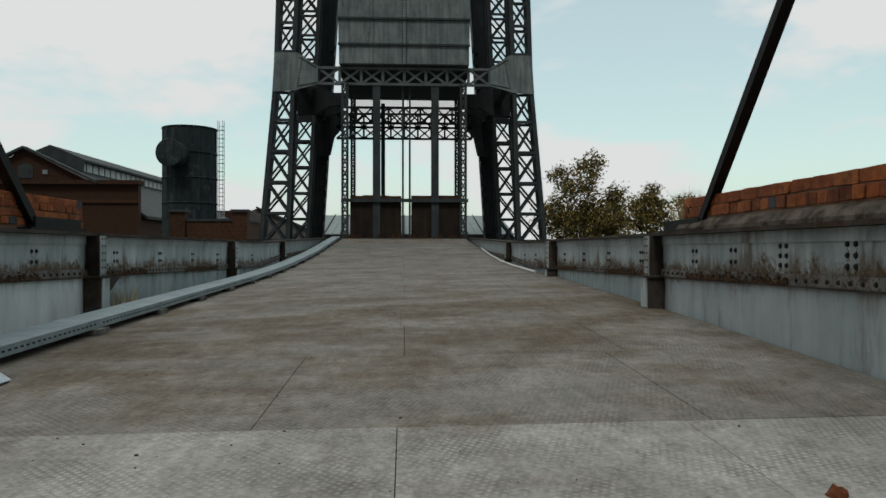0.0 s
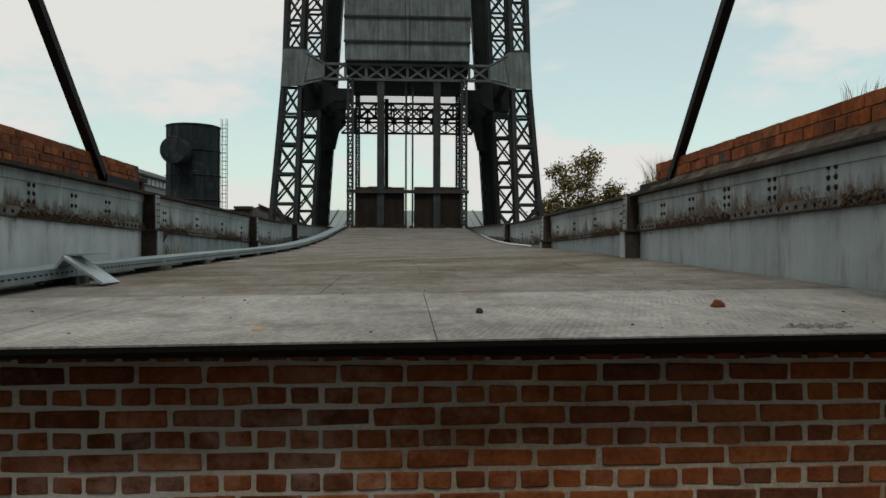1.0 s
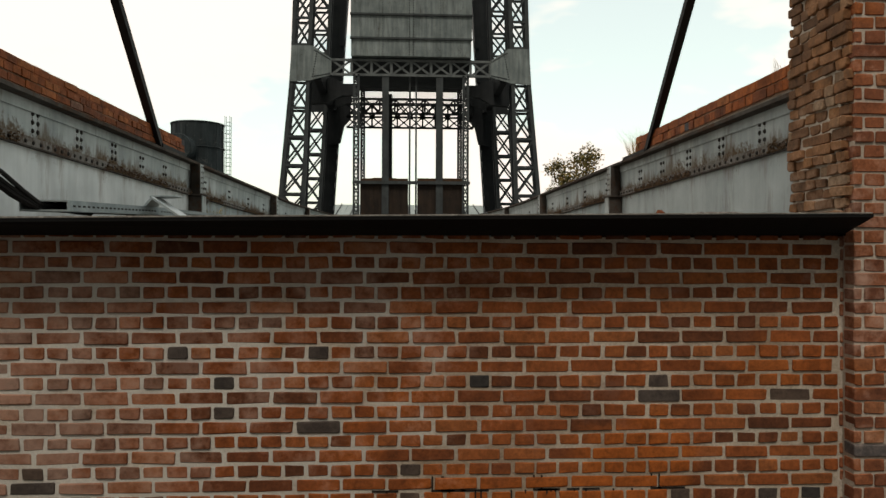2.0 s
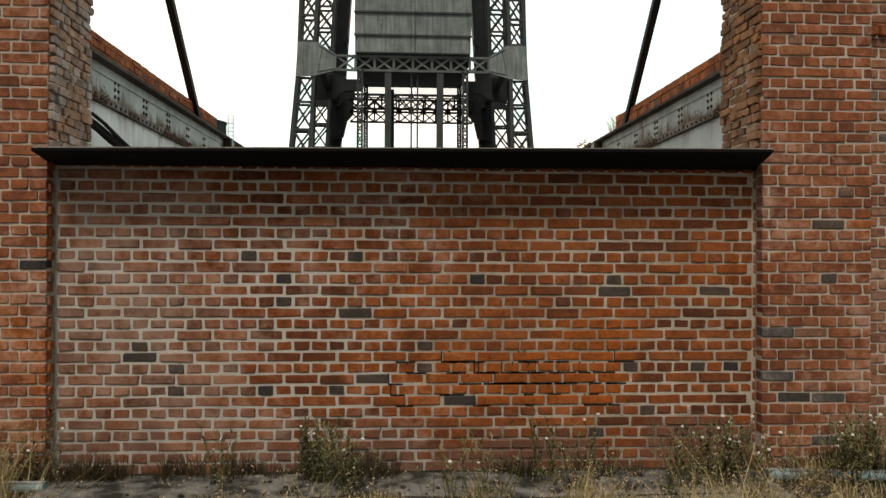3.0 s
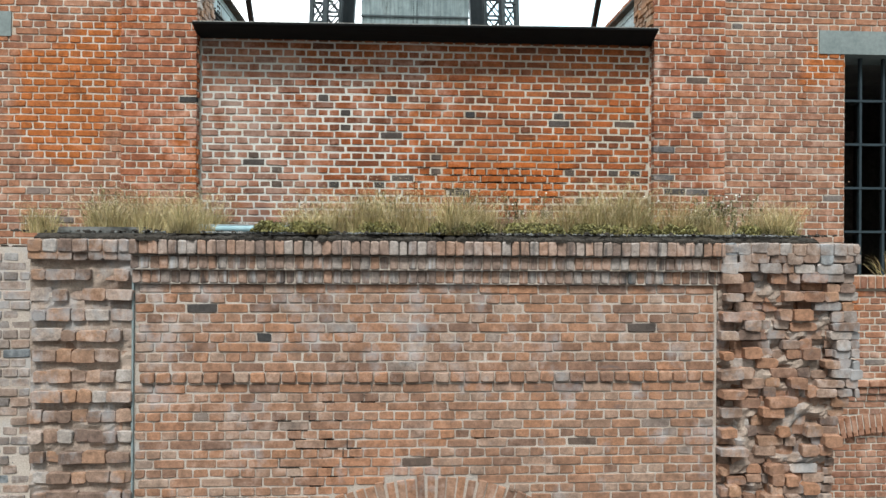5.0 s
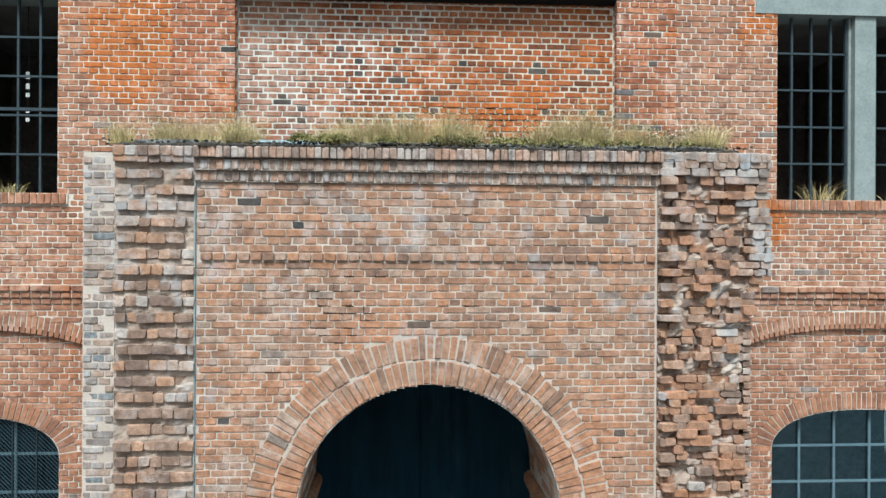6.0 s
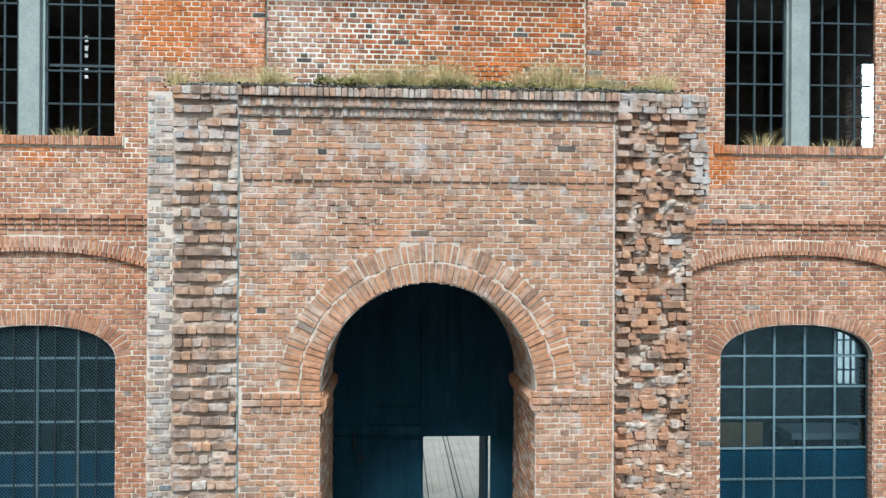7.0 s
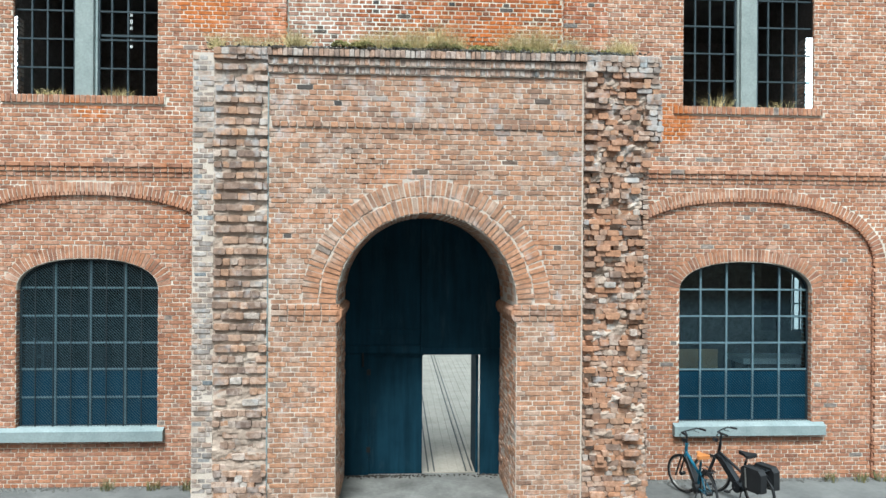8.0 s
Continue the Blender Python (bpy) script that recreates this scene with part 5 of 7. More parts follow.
# brick parapet along the girder
for x0, x1, y1, zb, s in ((-3.62, -3.24, 7.6, 10.60, 1), (2.69, 3.07, 6.95, 10.69, -1)):
    pz = tagged(part("wall_parapet", Build().box(x0, x1, 2.20, y1, 9.4, 10.85), M_MORTAR_BROWN), "low orange brick parapet above the girder", "parapet", kind="structure")
    lo, hi = (2.20, y1) if s > 0 else (-y1, -2.20)
    brickwork(lay(lo, hi, zb, 10.88, start=1), facing_right(x1) if s > 0 else facing_left(x0), M_BRICK, pz, near=lambda u, w: True, proud=0.010, wobble=0.006, jitter=0.005, seed=91, joint=0.009, soft=0.12)
    top = []
    y = 2.22
    while y < y1 - 0.1:
        top.append((y, y + 0.121))
        y += 0.125
    cap = Build()
    for q in top:
        cap.box(x0 - 0.006, x1 + 0.006, q[0], q[1], 10.80, 10.872 + random.uniform(-0.005, 0.007))
    tagged(part("capping_bricks", cap, M_BRICK, pz), kind="stuff")
    if s < 0:
        n = 30
        fil = Build()
        vs, fs = [], []
        for i in range(n + 1):
            yy = 2.2 + (y1 - 2.2) * i / n
            j = random.uniform(-0.008, 0.008)
            vs += [(x0, yy, 10.555), (x0 - 0.085 + j, yy, 10.555), (x0 - 0.08 + j, yy, 10.60), (x0 - 0.04 + j, yy, 10.65 + j), (x0 + 0.01, yy, 10.685)]
        fs = [(5 * i + k, 5 * i + 5 + k, 5 * i + 5 + (k + 1) % 5, 5 * i + (k + 1) % 5) for i in range(n) for k in range(5)] + [(0, 1, 2, 3, 4)]
        fil.add(vs, fs)
        part("cement_fillet", fil, M_FILLET, pz)

# raking braces
for x in (-3.22, 2.70):
    br = thing("brace", (x, 6.5, 10.56), "black raking steel brace standing on the girder flange", "brace", "raking braces")
    part("bar", Build().beam((x, 6.60, 10.58), (x - (0.12 if x > 0 else 0.0), 2.13, 14.95), 0.086, 0.086), M_BLACK, br)
    part("base_plate", Build().box(x - 0.10, x + 0.10, 6.35, 7.45, 10.558, 10.585).box(x - 0.06, x + 0.06, 6.5, 7.40, 10.585, 10.68), M_BLACK, br)

# cable tray along the deck
tray = thing("cable_tray", (-2.4, 2.0, 9.6), "galvanised perforated cable tray on concrete blocks along the deck", "cable tray")
TRAY = [2.45, 4.2, 6.1, 7.6, 9.1, 10.6, 12.1, 13.6, 15.1, 16.6, 18.1, 19.6, 21.1, 22.6, 24.1, 25.6, 27.1, 28.6]
for a, c in zip(TRAY, TRAY[1:]):
    za, zc = deck_z(a) + 0.062, deck_z(c) + 0.062
    xa, xc = -2.62, -2.62
    b = Build()
    b.beam((xa, a + 0.006, za), (xc, c - 0.006, zc), 0.30, 0.012)
    b.beam((xa, a + 0.006, za + 0.062), (xc, c - 0.006, zc + 0.062), 0.31, 0.008)
    for o in (-0.15, 0.15):
        b.beam((xa + o, a + 0.006, za + 0.03), (xc + o, c - 0.006, zc + 0.03), 0.006, 0.06)
    part("tray_length", b, M_TRAY, tray)
    holes = Build()
    y = a + 0.08
    while y < c - 0.05 and a < 12:
        z = deck_z(y) + 0.092
        holes.box(-2.4665, -2.464, y, y + 0.035, z - 0.006, z + 0.006)
        y += 0.075
    if holes.f:
        tagged(part("slots", holes, M_BLACK, tray), kind="stuff")
    part("block", Build().box(-2.70, -2.42, c - 0.12, c + 0.10, deck_z(c), deck_z(c) + 0.055), M_SLAB, tray, "concrete block")


# ---- headframe ----
TY, BY = 30.0, 35.8
hf = thing("headframe", (0, 33, 0), "tall grey riveted lattice-steel mine headframe", "headframe")


def lattice(p0, p1, q0, q1, n, w, name, mat=M_TOWER, depth=0.12, cross=True, chord=None, rung=True):
    """An X-braced panel strip between the chords p0-p1 and q0-q1."""
    b = Build()
    p0, p1, q0, q1 = map(Vector, (p0, p1, q0, q1))
    face = (p1 - p0).cross(q0 - p0).normalized()
    ch = chord or w * 1.9
    b.beam(p0, p1, ch, depth, face)
    b.beam(q0, q1, ch, depth, face)
    for i in range(n):
        a0, a1 = p0.lerp(p1, i / n), p0.lerp(p1, (i + 1) / n)
        c0, c1 = q0.lerp(q1, i / n), q0.lerp(q1, (i + 1) / n)
        if rung:
            b.beam(a1, c1, w * 1.3, depth * 0.7, face)
        if cross:
            b.beam(a0, c1, w, depth * 0.35, face)
            b.beam(a1, c0, w, depth * 0.30, face)
    return part(name, b, mat, hf)


for s in (-1, 1):
    for y, out, ins, lo_lean, hi_lean in ((TY, 5.76, 4.70, 0.091, 0.033), (BY, 5.62, 4.68, 0.063, 0.053)):
        def at(z, b, k):
            return (s * (b - k * (z - 10.8)), y, z)
        # the lattice set back takes the shaded copy of the grey
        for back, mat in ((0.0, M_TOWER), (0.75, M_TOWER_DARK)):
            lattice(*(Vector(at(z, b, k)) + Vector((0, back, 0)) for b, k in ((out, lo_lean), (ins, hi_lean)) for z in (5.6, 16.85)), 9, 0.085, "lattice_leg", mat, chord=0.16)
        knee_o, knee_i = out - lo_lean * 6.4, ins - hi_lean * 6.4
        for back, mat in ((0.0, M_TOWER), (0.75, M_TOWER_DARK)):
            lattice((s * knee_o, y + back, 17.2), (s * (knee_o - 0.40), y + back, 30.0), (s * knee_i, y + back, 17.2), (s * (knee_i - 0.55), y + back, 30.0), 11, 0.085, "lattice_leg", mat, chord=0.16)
    part("gusset_plate", Build().prism([(s * 5.30, 16.72), (s * 5.20, 18.30), (s * 4.28, 18.30), (s * 3.48, 17.75), (s * 3.48, 17.05), (s * 4.42, 16.78)], "y", TY - 0.10, TY - 0.03), M_CLAD, hf)
    gr = Build()
    for j in range(12):
        gr.dome((s * (4.30 - 0.02 * j), TY - 0.10, 16.95 + j * 0.11), (0, -1, 0), 0.035)
        gr.dome((s * (3.55 + 0.06 * j), TY - 0.10, 17.72 + 0.035 * j), (0, -1, 0), 0.035)
        gr.dome((s * (3.55 + 0.06 * j), TY - 0.10, 17.10 - 0.012 * j), (0, -1, 0), 0.035)
    tagged(part("rivets", gr, M_TOWER, hf), kind="stuff")
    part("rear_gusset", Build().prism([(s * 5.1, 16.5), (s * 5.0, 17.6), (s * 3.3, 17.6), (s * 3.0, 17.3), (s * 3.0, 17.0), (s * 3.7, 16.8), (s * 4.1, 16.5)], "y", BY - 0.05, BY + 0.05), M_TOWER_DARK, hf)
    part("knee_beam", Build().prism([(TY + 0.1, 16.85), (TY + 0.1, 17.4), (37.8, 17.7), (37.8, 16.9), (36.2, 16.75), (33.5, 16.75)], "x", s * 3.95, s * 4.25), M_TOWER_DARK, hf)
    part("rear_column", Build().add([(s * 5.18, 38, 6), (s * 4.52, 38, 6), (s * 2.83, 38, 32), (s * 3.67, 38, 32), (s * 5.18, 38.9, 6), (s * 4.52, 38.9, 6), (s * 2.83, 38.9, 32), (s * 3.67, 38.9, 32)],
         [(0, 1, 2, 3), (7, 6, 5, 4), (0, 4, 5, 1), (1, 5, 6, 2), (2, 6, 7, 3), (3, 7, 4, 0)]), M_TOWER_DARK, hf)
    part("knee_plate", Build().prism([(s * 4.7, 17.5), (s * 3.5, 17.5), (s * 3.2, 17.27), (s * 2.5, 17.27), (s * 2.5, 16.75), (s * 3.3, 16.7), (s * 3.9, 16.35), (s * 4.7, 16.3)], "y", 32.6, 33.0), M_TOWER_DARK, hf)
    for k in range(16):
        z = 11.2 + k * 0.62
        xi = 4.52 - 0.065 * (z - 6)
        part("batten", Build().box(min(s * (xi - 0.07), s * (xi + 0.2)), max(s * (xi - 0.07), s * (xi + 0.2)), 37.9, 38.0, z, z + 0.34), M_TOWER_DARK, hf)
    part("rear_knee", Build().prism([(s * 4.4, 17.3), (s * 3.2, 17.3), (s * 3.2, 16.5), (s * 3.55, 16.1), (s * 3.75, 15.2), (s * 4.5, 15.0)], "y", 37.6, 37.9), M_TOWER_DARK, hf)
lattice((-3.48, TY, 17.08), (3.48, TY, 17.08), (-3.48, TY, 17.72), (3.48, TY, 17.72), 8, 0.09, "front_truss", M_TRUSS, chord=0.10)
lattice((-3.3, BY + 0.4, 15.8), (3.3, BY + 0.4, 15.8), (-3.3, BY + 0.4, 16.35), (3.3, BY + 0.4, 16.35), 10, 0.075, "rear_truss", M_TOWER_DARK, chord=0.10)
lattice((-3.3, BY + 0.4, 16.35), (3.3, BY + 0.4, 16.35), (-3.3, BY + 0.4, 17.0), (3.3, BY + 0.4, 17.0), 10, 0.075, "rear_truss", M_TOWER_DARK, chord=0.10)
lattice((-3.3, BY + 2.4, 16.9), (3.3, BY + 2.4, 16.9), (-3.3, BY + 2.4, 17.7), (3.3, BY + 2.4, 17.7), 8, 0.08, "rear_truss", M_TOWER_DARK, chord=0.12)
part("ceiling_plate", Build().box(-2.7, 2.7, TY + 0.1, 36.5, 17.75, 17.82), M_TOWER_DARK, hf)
# clad shaft housing over the truss
for k, (z0, z1) in enumerate(((17.84, 18.62), (18.62, 19.66), (19.66, 20.75), (20.75, 21.8), (21.8, 30.0))):
    taper = 2.50 if k == 0 else 2.64
    for x0, x1 in ((-taper, -0.01), (0.01, taper)):
        part("cladding_panel", Build().box(x0, x1, TY - 0.30, TY - 0.26, z0 + 0.01, z1 - 0.01), M_CLAD, hf)
    part("cladding_rail", Build().box(-2.66, 2.66, TY - 0.38, TY - 0.26, z1 - 0.05, z1 + 0.03), M_TOWER, hf)
    rv = Build()
    zz = z0 + 0.08
    while zz < min(z1, 21.9):
        for x in (-1.25, -0.09, 0.09, 1.25):
            rv.dome((x, TY - 0.30, zz), (0, -1, 0), 0.03)
        zz += 0.11
    tagged(part("rivets", rv, M_TOWER_DARK, hf), kind="stuff")
part("housing", Build().box(-2.62, 2.62, TY - 0.26, 36.0, 17.84, 30.0), M_CLAD, hf)
for x in (-1.25, 0.0, 1.25):
    part("seam_strip", Build().box(x - 0.05, x + 0.05, TY - 0.318, TY - 0.30, 17.86, 29.9), M_CLAD, hf)

# guide frame and gates under the housing
lattice((-2.50, TY, 10.8), (-2.50, TY, 17.1), (-2.30, TY, 10.8), (-2.30, TY, 17.1), 13, 0.05, "guide_post", M_TOWER, chord=0.09)
lattice((2.50, TY, 10.8), (2.50, TY, 17.1), (2.30, TY, 10.8), (2.30, TY, 17.1), 13, 0.05, "guide_post", M_TOWER, chord=0.09)
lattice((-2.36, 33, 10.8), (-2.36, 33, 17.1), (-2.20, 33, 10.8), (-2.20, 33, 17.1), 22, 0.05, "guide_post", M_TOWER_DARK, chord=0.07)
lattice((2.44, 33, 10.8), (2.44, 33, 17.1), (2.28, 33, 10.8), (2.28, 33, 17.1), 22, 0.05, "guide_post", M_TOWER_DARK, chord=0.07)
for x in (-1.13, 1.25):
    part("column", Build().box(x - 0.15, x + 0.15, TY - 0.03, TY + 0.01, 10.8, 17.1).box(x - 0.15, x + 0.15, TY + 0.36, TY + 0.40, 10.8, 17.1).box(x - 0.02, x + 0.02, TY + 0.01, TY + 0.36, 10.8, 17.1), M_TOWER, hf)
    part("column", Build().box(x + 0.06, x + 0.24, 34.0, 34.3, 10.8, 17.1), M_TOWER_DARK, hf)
for x in (-0.06, 0.22):
    part("guide_rail", Build().box(x - 0.04, x + 0.04, TY + 0.15, TY + 0.25, 10.8, 17.2), M_TOWER, hf)
part("cross_bar", Build().box(-2.55, 2.60, TY - 0.12, TY + 0.02, 12.30, 12.44), M_TOWER, hf, "grey cross bar")
for x0, x1, h in ((-2.20, -0.12, 12.60), (0.28, 2.30, 12.60)):
    part("gate_back", Build().box(x0, x1, TY + 0.083, TY + 0.10, 10.86, h - 0.04), M_RUST_PANEL, hf, "rust-brown gate sheet")
    for k in range(4):
        a, c = x0 + (x1 - x0) * k / 4, x0 + (x1 - x0) * (k + 1) / 4
        part("gate_board", Build().box(a + 0.003, c - 0.003, TY + 0.05, TY + 0.08, 10.86, 12.28), M_RUST_PANEL, hf, "rust-brown gate board")
        part("gate_board", Build().box(a + 0.003, c - 0.003, TY + 0.05, TY + 0.08, 12.29, h + random.uniform(-0.06, 0.02)), M_RUST_BOARD, hf, "rust-brown gate board")
rail_bars = Build()
for k in range(34):
    x = -2.2 + k * 0.066
    rail_bars.box(x, x + 0.018, TY + 0.5, TY + 0.52, 15.95, 16.65)
    rail_bars.box(-x + 0.1, -x + 0.118, TY + 0.5, TY + 0.52, 15.95, 16.65)
rail_bars.box(-2.3, 2.35, TY + 0.48, TY + 0.54, 16.63, 16.68).box(-2.3, 2.35, TY + 0.48, TY + 0.54, 15.92, 15.97)
part("cage_rail", rail_bars, M_TOWER_DARK, hf)
scrap_rng = random.Random(6)
for _ in range(46):
    x, h = scrap_rng.uniform(-2.4, 2.4), scrap_rng.uniform(0.05, 0.22)
    part("gate_fitting", Build().beam((x, TY - 0.2, 10.79 + h / 2), (x + scrap_rng.uniform(0.04, 0.14), TY - 0.2 + scrap_rng.uniform(-0.05, 0.05), 10.79 + h / 2), scrap_rng.uniform(0.03, 0.08), h), M_RUST_BOARD, hf, "rusty latch along the gate foot")
part("platform", Build().box(-6.2, 6.2, 29.3, 40, 10.5, 10.78), M_TOWER_DARK, hf)
for sx in (-5.5, 5.5):
    for py in (31.0, 38.0):
        part("platform_post", Build().box(sx - 0.3, sx + 0.3, py, py + 0.6, GROUND, 10.5), M_TOWER_DARK, hf)


# ---- windows and doors of the facade ----
def upper_window(name, x0, x1, m0, m1, label):
    """A tall opening with a concrete mullion and bare steel bars."""
    w = thing(name, (x0, Y_WALL, 6.90), label, "window", kind="structure")
    part("mullion", Build().box(m0, m1, Y_WALL + 0.02, Y_WALL + 0.30, 6.895, 9.47), M_MULLION, w, "pale concrete mullion")
    part("lintel", Build().box(x0 - 0.31, x1 + 0.29, Y_WALL - 0.018, 2.11, 9.47, 9.74), M_MULLION, w, "pale concrete lintel")
    for p in (m0 - 0.045, m1 + 0.006):
        part("jamb_post", Build().box(p, p + 0.039, Y_WALL + 0.10, Y_WALL + 0.20, 6.895, 9.465), M_CONC if p > m1 else M_MULLION, w)
        part("glazing_bar", Build().box(p + (0.044 if p > m1 else -0.033), p + (0.072 if p > m1 else -0.005), Y_WALL + 0.125, Y_WALL + 0.175, 6.895, 9.465), M_BAR, w)
    for a, c in ((x0, m0), (m1, x1)):
        for k in range(1, 4):
            x = a + (c - a) * k / 4
            part("glazing_bar", Build().box(x - 0.014, x + 0.014, Y_WALL + 0.13, Y_WALL + 0.17, 6.905, 9.465), M_BAR, w)
        for k in range(1, 5):
            z = 6.90 + 0.515 * k
            part("glazing_bar", Build().box(a + 0.002, c - 0.002, Y_WALL + 0.125, Y_WALL + 0.175, z - 0.013, z + 0.013), M_BAR, w)
    course_band(x0 - 0.19, x1 + 0.15, Y_WALL, 6.745, 6.900, 0.050, M_BRICK_WALL, w, 0.092, 77)
    part("sill_core", Build().box(x0 - 0.18, x1 + 0.14, Y_WALL - 0.03, 2.09, 6.75, 6.892), M_MORTAR, w)
    return w


upper_window("window_1", *WIN_UP_L, -6.64, -6.335, "tall unglazed window with steel bars and concrete mullion")
upper_window("window_2", *WIN_UP_R, 5.61, 5.91, "tall unglazed window with steel bars and concrete mullion")
wu = bpy.data.objects["window_1"]
part("opening_rail", Build().box(-6.23, -5.20, Y_WALL + 0.12, Y_WALL + 0.18, 7.99, 8.03), M_BAR, wu)


def arched_pane(x0, x1, z0, head, y, t):
    """A pane cut to the window's head."""
    pts = [(x0, z0), (x1, z0)]
    n = 8
    for i in range(n + 1):
        x = x1 + (x0 - x1) * i / n
        pts.append((x, head(x)))
    return Build().prism(pts, "y", y, y + t)


def lower_window(name, x0, x1, xs, zs, blind_to, guard, label):
    w = thing(name, (x0, Y_BAY, LOW["z0"]), label, "window", kind="structure")
    c, half = (x0 + x1) / 2, (x1 - x0) / 2

    def head(x):
        k = min(1.0, abs(x - c) / half)
        return LOW["spring"] + LOW["rise"] * (1 - k ** 2.3) ** (1 / 2.3) - 0.004

    y = Y_BAY + 0.16
    part("sill", Build().prism([(Y_BAY - 0.13, 0.70), (Y_BAY - 0.13, 0.88), (Y_BAY - 0.01, 0.932), (Y_BAY + 0.20, 0.94), (Y_BAY + 0.20, 0.70)], "x", x0 - 0.33 if x0 < 0 else x0 - 0.12, x1 + 0.13 if x0 < 0 else x1 + 0.22), M_SILL, w, "pale bluish stone sill")
    cols = [x0 + 0.03] + list(xs) + [x1 - 0.03]
    rows = [LOW["z0"] + 0.03] + list(zs)
    for a, b2 in zip(cols, cols[1:]):
        for r, z in enumerate(rows):
            top = rows[r + 1] if r + 1 < len(rows) else None
            hgt = (lambda x, t=top: min(head(x), t)) if top else head
            if min(head(a), head(b2)) < z + 0.02:
                continue
            solid = z < blind_to
            part("pane", arched_pane(a + 0.005, b2 - 0.005, z, hgt, y, 0.006), M_BLIND if solid else M_GLASS_DIM if guard else M_GLASS, w, "blue-black blind pane" if solid else "")
    for x in xs:
        part("glazing_bar", Build().box(x - 0.018, x + 0.018, y - 0.025, y + 0.02, rows[0], head(x)), M_WINDOW_PALE, w)
    for z in zs:
        k = max(0.0, (z - LOW["spring"]) / LOW["rise"])
        hw = half * (1 - k ** 2.3) ** (1 / 2.3)
        part("glazing_bar", Build().box(c - hw + 0.004, c + hw - 0.004, y - 0.022, y + 0.018, z - 0.016, z + 0.016), M_WINDOW_PALE, w)
    fr = Build()
    fr.box(x0 + 0.002, x0 + 0.035, y - 0.03, y + 0.03, rows[0] - 0.03, LOW["spring"] - 0.01).box(x1 - 0.035, x1 - 0.002, y - 0.03, y + 0.03, rows[0] - 0.03, LOW["spring"] - 0.01)
    fr.box(x0 + 0.036, x1 - 0.036, y - 0.03, y + 0.03, rows[0] - 0.03, rows[0])
    pts = [(px, pz) for px, pz in head_curve(x0 + 0.02, x1 - 0.02, LOW["spring"], LOW["rise"] - 0.02, steps=40)]
    for p, q in zip(pts, pts[1:]):
        fr.beam((p[0], y, p[1]), (q[0], y, q[1]), 0.06, 0.035)
    part("window_frame", fr, M_WINDOW, w)
    if guard:
        gb = Build()
        n = 8
        for k in range(1, n):
            x = x0 + (x1 - x0) * k / n
            gb.box(x - 0.008, x + 0.008, Y_BAY + 0.05, Y_BAY + 0.066, LOW["z0"] + 0.004, head(x) - 0.01)
        part("guard_bars", gb, M_WINDOW, w)
    if guard or name == "window_4":
        mesh = Build()
        step, lim = 0.055, (LOW["z0"], head(c) - 0.02) if guard else (LOW["z0"], blind_to)
        k = 0
        u = x0 - (lim[1] - lim[0])
        while u < x1:
            a0, a1 = max(u, x0 + 0.02), min(u + (lim[1] - lim[0]), x1 - 0.02)
            if a1 - a0 > 0.03:
                za, zb = lim[1] - (a0 - u), lim[1] - (a1 - u)
                if guard:
                    while za > head(a0) and a0 < a1 - 0.03:
                        a0 += 0.02
                        za -= 0.02
                mesh.beam((a0, Y_BAY + 0.075, za), (a1, Y_BAY + 0.075, zb), 0.007, 0.004, (0, 1, 0))
            u += step
        tagged(part("wire_mesh", mesh, M_WIRE if guard else M_WIRE_DARK, w, "fine diagonal wire mesh"), kind="stuff")
    return w


M_BLIND = paint_material("blue_black_blind", (0.002, 0.019, 0.038), (0.004, 0.026, 0.048), (0.010, 0.022, 0.034), 0.74, 0.6, 0.3, gloss=0.04)
M_WIRE = plain_material("grey_blue_wire", (0.022, 0.040, 0.050), (0.034, 0.056, 0.068), 0.6)
M_WIRE_DARK = plain_material("blue_black_wire", (0.008, 0.026, 0.040), (0.014, 0.036, 0.050), 0.6)
M_WINDOW_PALE = plain_material("grey_blue_glazing_bar", (0.065, 0.105, 0.125), (0.095, 0.14, 0.16), 0.6)
lower_window("window_3", *WIN_LOW_L, (-7.04, -6.42, -5.80), (1.45, 1.96, 2.44, 2.93, 3.44), 1.90, True, "arched steel window behind a diagonal wire guard")
lower_window("window_4", *WIN_LOW_R, (4.93, 5.44, 5.96, 6.48), (1.40, 1.91, 2.42, 2.93, 3.44), 1.88, False, "arched steel window with blind blue-black lower panes")

# things seen inside the lower window
board = tagged(part("plywood_board", Build().box(4.50, 5.46, 2.28, 2.32, GROUND, 2.24), plain_material("plywood", (0.60, 0.34, 0.17), (0.70, 0.44, 0.24), 0.8)), "brown plywood board standing behind the window", "board")
bench = thing("workbench", (6.6, 2.7, GROUND), "white-topped workbench inside behind the window", "workbench")
part("worktop", Build().box(5.95, 7.4, 2.22, 2.95, 1.95, 2.06), M_WHITE, bench)
for bx in (6.02, 7.30):
    for by in (2.28, 2.85):
        part("leg", Build().box(bx, bx + 0.06, by, by + 0.06, GROUND, 1.95), M_WINDOW, bench)
locker = thing("steel_locker", (-6.55, 2.5, GROUND), "pale grey steel locker behind the guarded window", "locker")
part("body", Build().box(-6.72, -6.40, 2.42, 2.75, GROUND, 2.24), M_CONC, locker)
part("door", Build().box(-6.705, -6.415, 2.40, 2.419, 0.1, 2.22), M_CONC, locker)
rack = thing("storage_rack", (-7.5, 2.5, GROUND), "white-painted storage rack behind the guarded window", "rack")
for rx in (-7.70, -7.55, -7.36):
    part("upright", Build().box(rx, rx + 0.06, 2.40, 2.46, GROUND, 2.46), M_WHITE if rx < -7.4 else M_CONC, rack)
